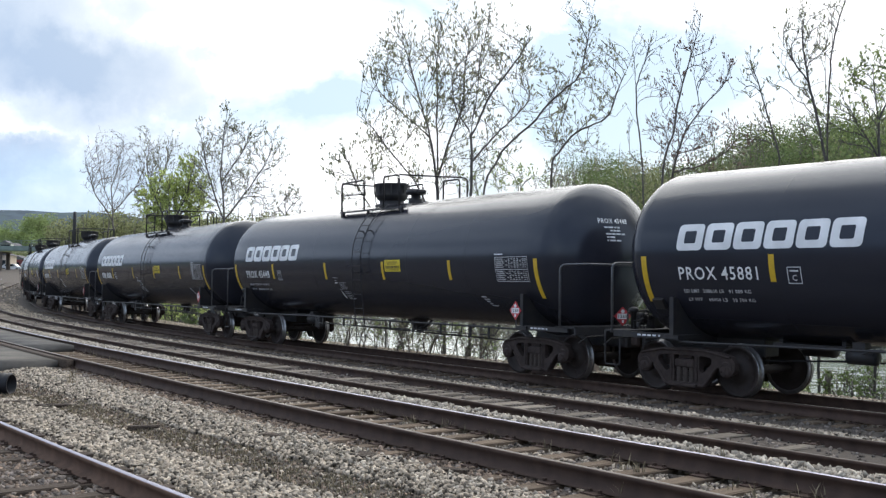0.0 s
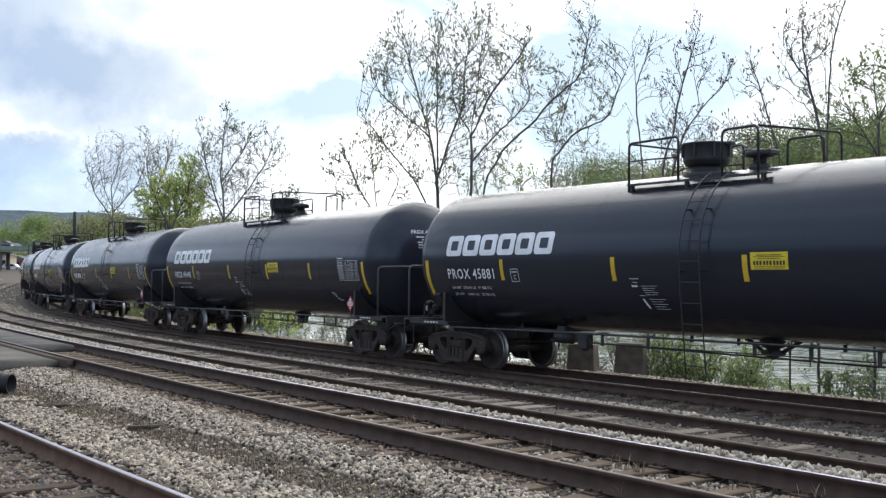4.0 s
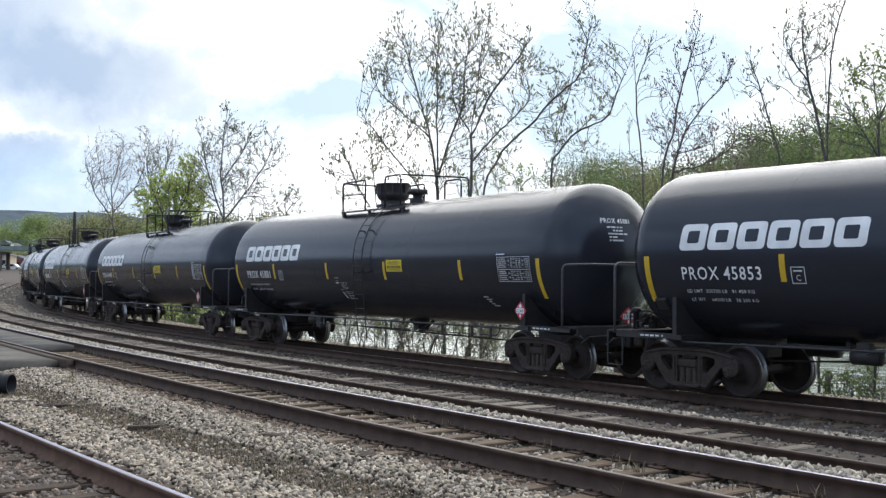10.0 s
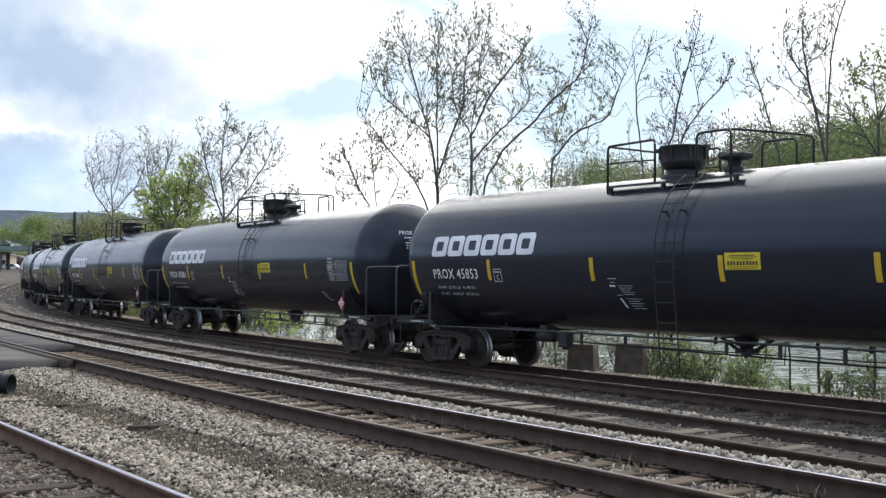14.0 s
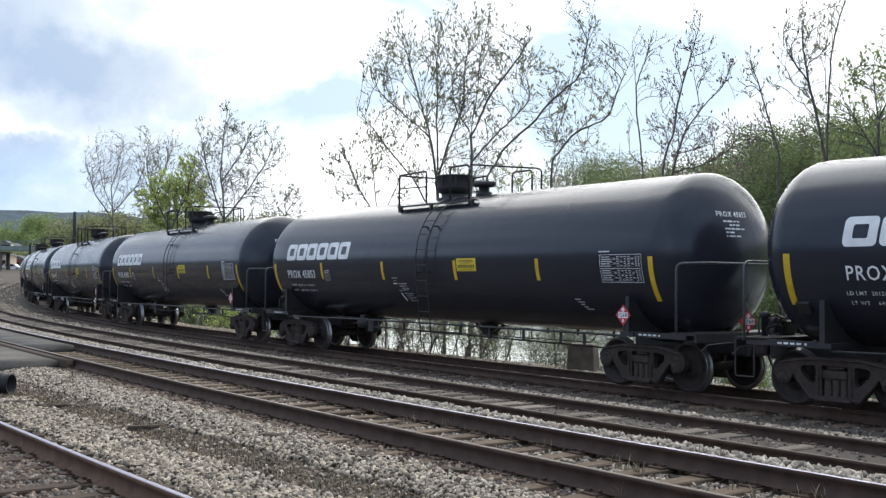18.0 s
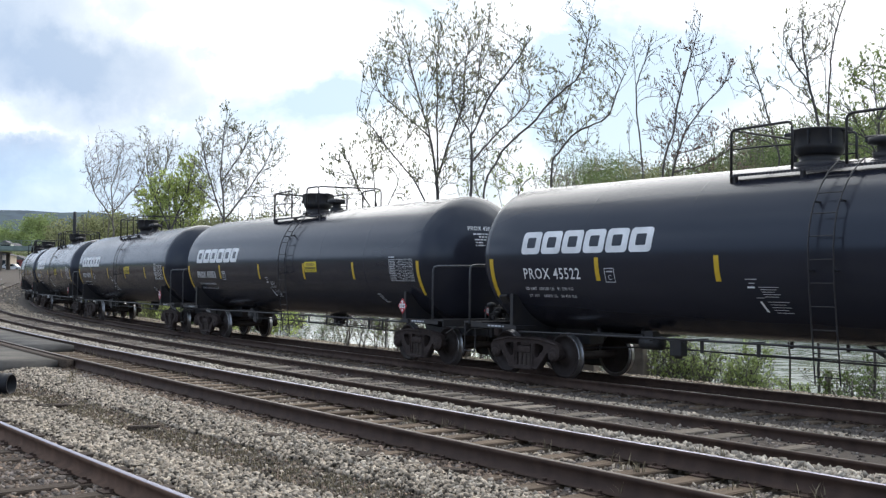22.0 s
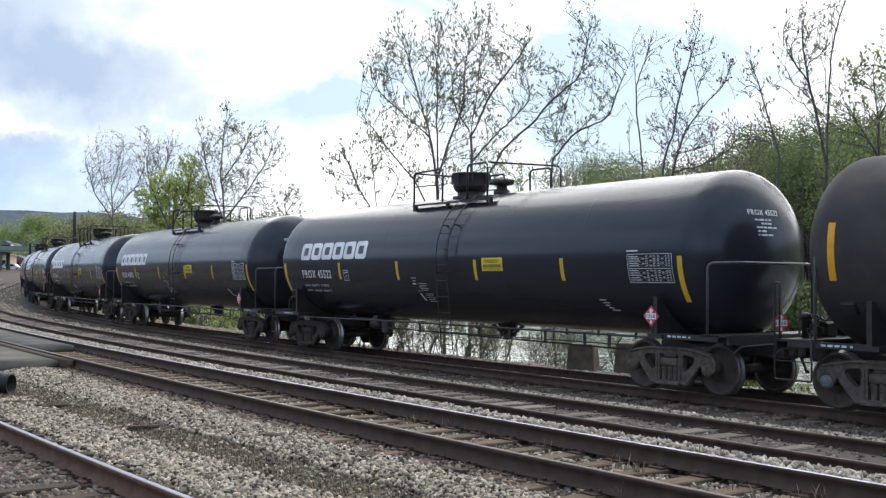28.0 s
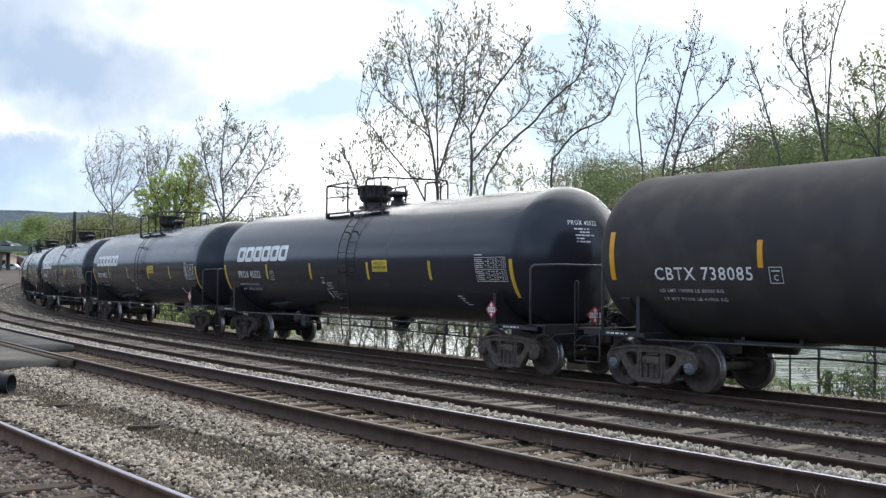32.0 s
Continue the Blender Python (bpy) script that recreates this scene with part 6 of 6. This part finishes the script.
house("house", 64, 330, 2.2, 4, 2.6, 1.3, WALLPALE, ROOFGREY, 25, "white house with grey gabled roof among trees", 3, 10.5)
house("house", 12, 340, 3.2, 4, 1.9, 1.0, WALLPALE, ROOFGREY, 5, "long pale house on the rise", 4, 11.0)
house("house", 27, 350, 2.2, 4, 1.6, 0.8, WALLPALE, ROOFGREY, -10, "small pale house on the rise", 2, 11.0)
house("house", 13, 225, 2.3, 4, 3.6, 0.4, WALLTAN, ROOFGREY, 0, "tan trackside building with low roof", 1, 3.2)
house("shed", 36, 240, 3.2, 5, 2.8, 0.9, REDPAINT, ROOFGREY, 8, "faded red shed beside the tracks", 1, 3.4)

# parked white car by the tan building
carx, cary = spot(22, 214)
bm = bmesh.new()
slab(bm, [(-2.1, 0.35), (2.1, 0.35), (2.15, 0.8), (1.3, 0.95), (0.7, 1.45), (-1.2, 1.45), (-1.8, 0.98), (-2.15, 0.9)], -0.85, 0.85)
pc = tagged(new("parked_car", data("body", bm, CARWHITE)), "small white parked car by the building", "car")
pc.matrix_basis = Matrix.Translation((carx, cary, 3.4))
bm = bmesh.new()
slab(bm, [(-1.1, 1.0), (0.75, 1.0), (0.5, 1.38), (-1.0, 1.38)], -0.87, -0.84)
part("window", bm, GLASSDARK, pc)
for x in (-1.3, 1.3):
    for y in (-0.8, 0.8):
        bm = bmesh.new()
        lathe(bm, [(-0.1, 0.33), (0.1, 0.33)], 14, "Y", (x, y, 0.33))
        part("wheel", bm, PLASTIC, pc)


# ---- this side of the train ----
def ground_patch(name, s0, s1, o0, o1, thick, mat, label, lift=0.0):
    """A slab laid along the line between two offsets from the polished track."""
    s = np.linspace(s0, s1, 18)
    vs = []
    for o, dz in ((o0, 0), (o1, 0), (o1, -thick), (o0, -thick)):
        oo = TRACKS["c"][0](s) + o
        x, y, _ = on_line(s, oo)
        vs.append(np.stack([x, y, np.full_like(x, TRACKS["c"][1] + lift + dz)], 1))
    vs = np.stack(vs, 1)
    fs = []
    for i in range(len(s) - 1):
        for k in range(4):
            fs.append((i * 4 + k, i * 4 + (k + 1) % 4, (i + 1) * 4 + (k + 1) % 4, (i + 1) * 4 + k))
    fs += [(3, 2, 1, 0), tuple(len(vs) * 4 - 4 + k for k in range(4))]
    return tagged(new(name, raw_mesh(name, vs.reshape(-1, 3), fs, mat)), label, kind="structure", category="crossing")


ground_patch("pavement", 8.6, 34, 1.02, 4.2, 0.28, ASPHALT, "worn grey asphalt crossing apron beside the rail", -0.06)
ground_patch("trim", 8.2, 34, 0.80, 1.0, 0.26, TIEDARK, "dark timber along the crossing", -0.03)
ground_patch("trim", 13.5, 34, -0.62, 0.62, 0.2, ASPHALT, "worn asphalt crossing strip between the rails", -0.05)

# black pipe end
px_, py_ = -7.55, 18.75
bm = bmesh.new()
prof = []
for k in range(30):
    prof.append((k * 0.05, 0.20 if k % 2 else 0.175))
lathe(bm, prof + [(1.45, 0.15), (0.0, 0.15), (0.0, 0.175)], 24, "X", cap=False)
pipe = tagged(new("drain_pipe", data("drain_pipe", bm, PLASTIC)), "black corrugated plastic drain pipe lying on gravel", "pipe")
pipe.matrix_basis = Matrix.Translation((px_ + 0.13, py_, float(level(px_, py_)[0]) + 0.17)) @ Matrix.Rotation(radians(172), 4, "Z")

# scraps of old timber in the gravel
for k, (s, o, l, w, turn) in enumerate(((-0.5, 10.95, 0.42, 0.12, 70), (-2.6, 10.2, 0.3, 0.16, 20), (1.2, 10.5, 0.34, 0.10, 100), (-4.4, 10.1, 0.36, 0.18, 140), (2.6, 11.2, 0.5, 0.14, 60), (3.4, 11.5, 0.45, 0.12, 85), (-5.6, 9.9, 0.3, 0.14, 35))):
    x, y, h = on_line(s, o)
    bm = bmesh.new()
    box(bm, 0, 0, 0.03, l, w, 0.07, bevel=0.014)
    for v in bm.verts:
        v.co += Vector((random.uniform(-1, 1), random.uniform(-1, 1), random.uniform(-0.5, 0.5))) * 0.012
    ob = new("wood_scrap", data("wood_scrap", bm, TIEDARK))
    ob.matrix_basis = Matrix.Translation((float(x), float(y), float(level(x, y)[0]) - 0.005)) @ Matrix.Rotation(h + radians(turn), 4, "Z")
    tagged(ob, "dark broken piece of old timber in the gravel", "wood scrap", "timber scraps in the gravel")


# ---- weeds ----
def weeds(name, label, spots, mat, seed, blades, height):
    rg = np.random.default_rng(seed)
    v, f = [], []
    for x, y in spots:
        z = float(level(x, y)[0]) - 0.01
        for _ in range(blades):
            a, t = rg.uniform(0, math.tau), rg.uniform(0.1, 0.6)
            h = height * rg.uniform(0.4, 1.1)
            bx, by = x + rg.normal(0, 0.03), y + rg.normal(0, 0.03)
            w = rg.uniform(0.003, 0.007)
            dx, dy = math.cos(a) * math.sin(t), math.sin(a) * math.sin(t)
            nx, ny = -math.sin(a) * w, math.cos(a) * w
            i = len(v)
            v += [(bx - nx, by - ny, z), (bx + nx, by + ny, z), (bx + dx * h * 0.5 + nx, by + dy * h * 0.5 + ny, z + h * 0.6), (bx + dx * h * 0.5 - nx, by + dy * h * 0.5 - ny, z + h * 0.6), (bx + dx * h * 1.2, by + dy * h * 1.2, z + h * math.cos(t))]
            f += [(i, i + 1, i + 2, i + 3), (i + 3, i + 2, i + 4, i + 4)]
    me = bpy.data.meshes.new(name)
    me.from_pydata([tuple(p) for p in v], [], [q if q[3] != q[2] else q[:3] for q in f])
    me.materials.append(mat)
    return tagged(new(name, me), label, "weeds", kind="stuff")


rng = np.random.default_rng(3)
ws = []
for _ in range(1900):
    s = rng.uniform(-8, 6)
    o = 10.95 + 0.06 * max(s, 0) + rng.normal(0, 0.26)
    x, y, _h2 = on_line(s, o)
    ws.append((float(x), float(y)))
weeds("weeds", "dry low weeds growing through the gravel strip", ws, WEED, 5, 7, 0.06)
ws = []
for _ in range(60):
    s = rng.uniform(-9, 14)
    x, y, _h2 = on_line(s, float(TRACKS["c"][0](s)) + rng.choice((-1.0, -0.45, -0.6, 0.9)) + rng.normal(0, 0.08))
    ws.append((float(x), float(y)))
for s, o in ((-2.5, 8.12), (-3.0, 7.92), (-1.5, 7.99), (-5.2, 6.5), (-6.6, 8.4), (6, 9.9), (5, 10.2), (7, 9.6)):
    x, y, _h2 = on_line(s, o)
    ws += [(float(x) + 0.03 * k, float(y)) for k in range(3)]
weeds("weeds", "thin dry grass tufts between the rails", ws, WEED, 6, 6, 0.2)


# ---- ballast stones ----
def stones(name, label, regions, mat, seed):
    rg = np.random.default_rng(seed)
    P, R = [], []
    for s0, s1, lo, hi, dens, size, raise_ in regions:
        n = int((s1 - s0) * 1.5 * dens)
        s = rg.uniform(s0, s1, n)
        a, b = lo(s), hi(s)
        o = a + (b - a) * rg.uniform(0, 1, n)
        keep = rg.uniform(0, 1, n) * 1.5 < (b - a)
        s, o = s[keep], o[keep]
        x, y, _h2 = on_line(s, o)
        z = level(x, y) + raise_ * rg.uniform(0.0, 1.0, len(x))
        P.append(np.stack([x, y, z], 1))
        R.append(size * rg.uniform(0.55, 1.4, len(x)))
    P, R = np.concatenate(P), np.concatenate(R)
    n = len(P)
    cube = np.array([(-1, -1, -1), (1, -1, -1), (1, 1, -1), (-1, 1, -1), (-1, -1, 1), (1, -1, 1), (1, 1, 1), (-1, 1, 1)], float) * 0.5
    v = cube[None] * rg.uniform(0.55, 1.15, (n, 8, 3)) * rg.uniform(0.6, 1.2, (n, 1, 3))
    q = rg.normal(0, 1, (n, 4))
    q /= np.linalg.norm(q, axis=1)[:, None]
    w, i, j, k = q.T
    M = np.stack([1 - 2 * (j * j + k * k), 2 * (i * j - k * w), 2 * (i * k + j * w), 2 * (i * j + k * w), 1 - 2 * (i * i + k * k), 2 * (j * k - i * w), 2 * (i * k - j * w), 2 * (j * k + i * w), 1 - 2 * (i * i + j * j)], 1).reshape(n, 3, 3)
    v = np.einsum("nij,nkj->nki", M, v) * R[:, None, None] + P[:, None, :]
    quad = np.array([(0, 3, 2, 1), (4, 5, 6, 7), (0, 1, 5, 4), (1, 2, 6, 5), (2, 3, 7, 6), (3, 0, 4, 7)])
    f = (quad[None] + (np.arange(n) * 8)[:, None, None]).reshape(-1, 4)
    return tagged(new(name, raw_mesh(name, v.reshape(-1, 3), f, mat)), label, "ballast", kind="stuff")


ob_, oc_, od_ = (TRACKS[k][0] for k in "bcd")


def flat(v):
    return lambda s: np.full_like(s, v)


def near_to(f, d):
    return lambda s: f(s) + d


stones("ballast", "grey and tan ballast stones", [
    (-10, 14, near_to(oc_, 1.3), flat(10.65), 1350, 0.039, 0.04), (-10, 8, flat(10.6), flat(11.35), 120, 0.036, 0.008), (-9, 4, flat(11.25), near_to(od_, -1.33), 1250, 0.041, 0.04), (-9, 4, near_to(od_, -1.35), near_to(od_, -0.85), 330, 0.042, 0.015),
    (-9, 30, flat(2.0), near_to(ob_, -1.15), 330, 0.050, 0.045), (30, 75, flat(1.7), near_to(ob_, -1.3), 110, 0.07, 0.02), (45, 125, flat(1.7), flat(16.0), 9, 0.12, 0.03), (45, 125, flat(1.7), flat(16.0), 9, 0.12, 0.03),
    (-10, 24, near_to(oc_, -0.66), near_to(oc_, 0.66), 300, 0.04, 0.012), (-8, 50, flat(-3.6), flat(-1.4), 260, 0.05, 0.015)], STONE, 31)
stones("ballast", "clean pale limestone ballast", [(-9, 26, flat(2.3), near_to(ob_, -1.2), 250, 0.052, 0.045), (-10, 18, near_to(ob_, 1.05), near_to(oc_, -0.80), 420, 0.056, 0.05), (18, 50, near_to(ob_, 1.05), near_to(oc_, -0.86), 240, 0.075, 0.05),
                                                   (-9, 2, flat(11.35), near_to(od_, -1.35), 230, 0.043, 0.035), (-10, 14, near_to(oc_, 1.2), flat(10.4), 300, 0.036, 0.04)], STONEPALE, 32)
stones("ballast", "dark oily ballast stones between the rails", [(-9, 60, flat(-1.4), flat(2.6), 110, 0.045, 0.015), (-9, 40, near_to(ob_, -1.3), near_to(ob_, 1.0), 60, 0.045, 0.01), (-10, 4, near_to(od_, -0.8), near_to(od_, 1.6), 420, 0.05, 0.025), (-28, 6, near_to(od_, -0.8), near_to(od_, 7.0), 420, 0.055, 0.02), (-34, -9, near_to(oc_, 0.9), near_to(od_, -0.9), 420, 0.055, 0.02),
                                                                (-10, 14, near_to(oc_, 0.8), near_to(oc_, 1.35), 150, 0.036, 0.008), (-9, 40, flat(1.7), near_to(ob_, -1.1), 60, 0.045, 0.015), (-10, 26, near_to(oc_, -0.66), near_to(oc_, 0.66), 160, 0.04, 0.015)], STONEDARK, 33)

stones("ballast", "rust-brown ballast along the rail", [(-10, 6, near_to(oc_, 0.8), near_to(oc_, 1.5), 330, 0.038, 0.014), (-9, 2, near_to(od_, -0.75), near_to(od_, 0.75), 420, 0.04, 0.03), (-10, 7, flat(10.45), flat(11.5), 230, 0.028, 0.006)], STONERUST, 34)

# ---- a strap that swings in front of the lens for a moment ----
bm = bmesh.new()
W2, T2 = 0.0122, 0.0012
cols = 7
rows_ = 16
grid = {}
for side in (1, -1):
    for i in range(rows_ + 1):
        for j in range(cols + 1):
            z = i / rows_ * 0.30
            edge = 0.0008 * math.sin(i * 2.3 + j) if j in (0, cols) else 0.0
            grid[side, i, j] = bm.verts.new(((j / cols * 2 - 1) * W2 + edge + 0.0016 * math.cos(min(z, 0.036) * 175), side * T2 + 0.003 * math.sin(z * 18), z + 0.22 * (j / cols * 2 - 1) * W2 * (1 - i / rows_) ** 2))
for i in range(rows_):
    for j in range(cols):
        bm.faces.new([grid[1, i, j], grid[1, i, j + 1], grid[1, i + 1, j + 1], grid[1, i + 1, j]])
        bm.faces.new([grid[-1, i, j], grid[-1, i + 1, j], grid[-1, i + 1, j + 1], grid[-1, i, j + 1]])
    for j in (0, cols):
        bm.faces.new([grid[1, i, j], grid[1, i + 1, j], grid[-1, i + 1, j], grid[-1, i, j]])
for i in (0, rows_):
    for j in range(cols):
        bm.faces.new([grid[1, i, j], grid[1, i, j + 1], grid[-1, i, j + 1], grid[-1, i, j]])
strap = tagged(new("strap", data("strap", bm, FABRIC)), "black fabric strap end hanging close to the lens", "strap")
bm = bmesh.new()
for k in range(80):
    z = random.uniform(0.012, 0.05)
    x = -W2 + random.uniform(-0.0009, 0.0007) * min(1.0, z / 0.02) + 0.0016 * math.cos(min(z, 0.036) * 175)
    tube(bm, [(x, random.uniform(-T2, T2), z), (x - random.uniform(0.0003, 0.0014), random.uniform(-T2, T2), z + random.uniform(-0.001, 0.002))], 0.00025, 3)
part("frayed_edge", bm, LINT, strap)

bm = bmesh.new()
lathe(bm, [(0.0, 0.001), (0.0008, 0.0024), (0.003, 0.0029), (0.02, 0.0029)], 14, "Z", cap=True)
cord = tagged(new("cord_end", data("cord_end", bm, PLASTIC)), "black rounded cord end hanging close to the lens", "cord end")


# ---- ties, the many pieces last ----
def tie_mesh(seed, mat, wide=0.225):
    rg = random.Random(seed)
    bm = bmesh.new()
    box(bm, 0, 0, -0.085, wide, 2.58, 0.17, bevel=0.012)
    for v in bm.verts:
        v.co += Vector((rg.uniform(-1, 1), rg.uniform(-1, 1), rg.uniform(-1, 0.4))) * 0.008
    wood = set(bm.faces)
    for s in (1, -1):
        box(bm, 0, s * 0.7525, 0.006, 0.19, 0.36, 0.014)
        for dx in (-0.06, 0.06):
            for dy in (-0.095, 0.095):
                box(bm, dx, s * 0.7525 + dy, 0.025, 0.025, 0.035, 0.03)
    for f in bm.faces:
        if f not in wood:
            f.material_index = 1
    return data("tie", bm, [mat, RAILRUST])


TIES = [tie_mesh(k, TIE) for k in range(4)] + [tie_mesh(9, TIEPALE, 0.25), tie_mesh(10, TIEPALE, 0.22), tie_mesh(11, TIEDARK)]
rt = random.Random(4)
for key, s0, s1 in (("a", -10, 60), ("b", -10, 56), ("c", -16, 40), ("d", -24, 12)):
    off, z = TRACKS[key]
    s = s0
    while s < s1:
        x, y, h = on_line(s, float(off(s)))
        pale = key == "b" and rt.random() < 0.62
        me = TIES[6 if key == "d" else rt.choice((4, 5)) if pale else rt.randrange(4)]
        part("tie", me, None, track_things[key], m=Matrix.Translation((float(x), float(y), z - RAIL_H - 0.013 + ((0.074 if pale else 0.012) if key == "b" else 0.014 if key == "d" else 0) + rt.uniform(-0.008, 0.004))) @ Matrix.Rotation(float(h) + rt.uniform(-0.02, 0.02), 4, "Z"))
        s += 0.56 + rt.uniform(-0.03, 0.03)


def motions():
    steps = [k * 0.3 for k in range(107)] + [32.0]
    for n, car in cars.items():
        walk(car, [(float(t), car_pose(rolled(t) - n * CAR_L + 0.15 + CAR_SHIFT.get(n, 0))) for t in range(33)])
        for ob in car.children_recursive:
            if ob.name.startswith("wheelset"):
                at = ob.location.copy()
                walk(ob, [(t, Matrix.Translation(at) @ Matrix.Rotation(rolled(t) / WR, 4, "Y")) for t in steps])

    # the strap drops into view, swings and is drawn up again
    right, up, fwd = (EYE.to_3x3() @ Vector(v) for v in ((1, 0, 0), (0, 1, 0), (0, 0, -1)))
    turn = EYE.to_3x3() @ Euler((radians(90), 0, 0)).to_matrix().inverted()

    def hung(px, py, lean):
        d = 0.52
        at = EYE.translation + (fwd + right * ((px - 784) / 1917.6) + up * ((441 - py) / 1917.6)) * d
        return Matrix.Translation(at) @ turn.to_4x4() @ Matrix.Rotation(radians(lean), 4, "Y")

    walk(strap, [(0, hung(420, -300, -8)), (17.9, hung(420, -300, -8)), (18.0, hung(400, -60, -8)), (18.1, hung(370, 38, -5)), (18.2, hung(340, 80, -8)), (18.3, hung(366, 92, -14)), (18.4, hung(420, 86, -21)), (18.5, hung(324, 136, -14)), (18.6, hung(147, 148, 0)), (18.7, hung(158, 150, -3)), (18.8, hung(188, 147, 0)), (18.9, hung(285, 131, -9)), (19.0, hung(116, 139, 6)), (19.1, hung(126, 83, 1)), (19.2, hung(130, -40, 2)), (19.4, hung(130, -300, 2)), (32, hung(130, -300, 2))])
    walk(cord, [(0, hung(1190, -200, 0)), (18.4, hung(1190, -200, 0)), (18.6, hung(1190, -20, 0)), (18.7, hung(1192, 2, 2)), (18.8, hung(1190, 3, 0)), (18.9, hung(1192, 4, -2)), (19.0, hung(1189, 5, 0)), (19.1, hung(1190, -20, 0)), (19.4, hung(1190, -200, 0)), (32, hung(1190, -200, 0))])


motions()
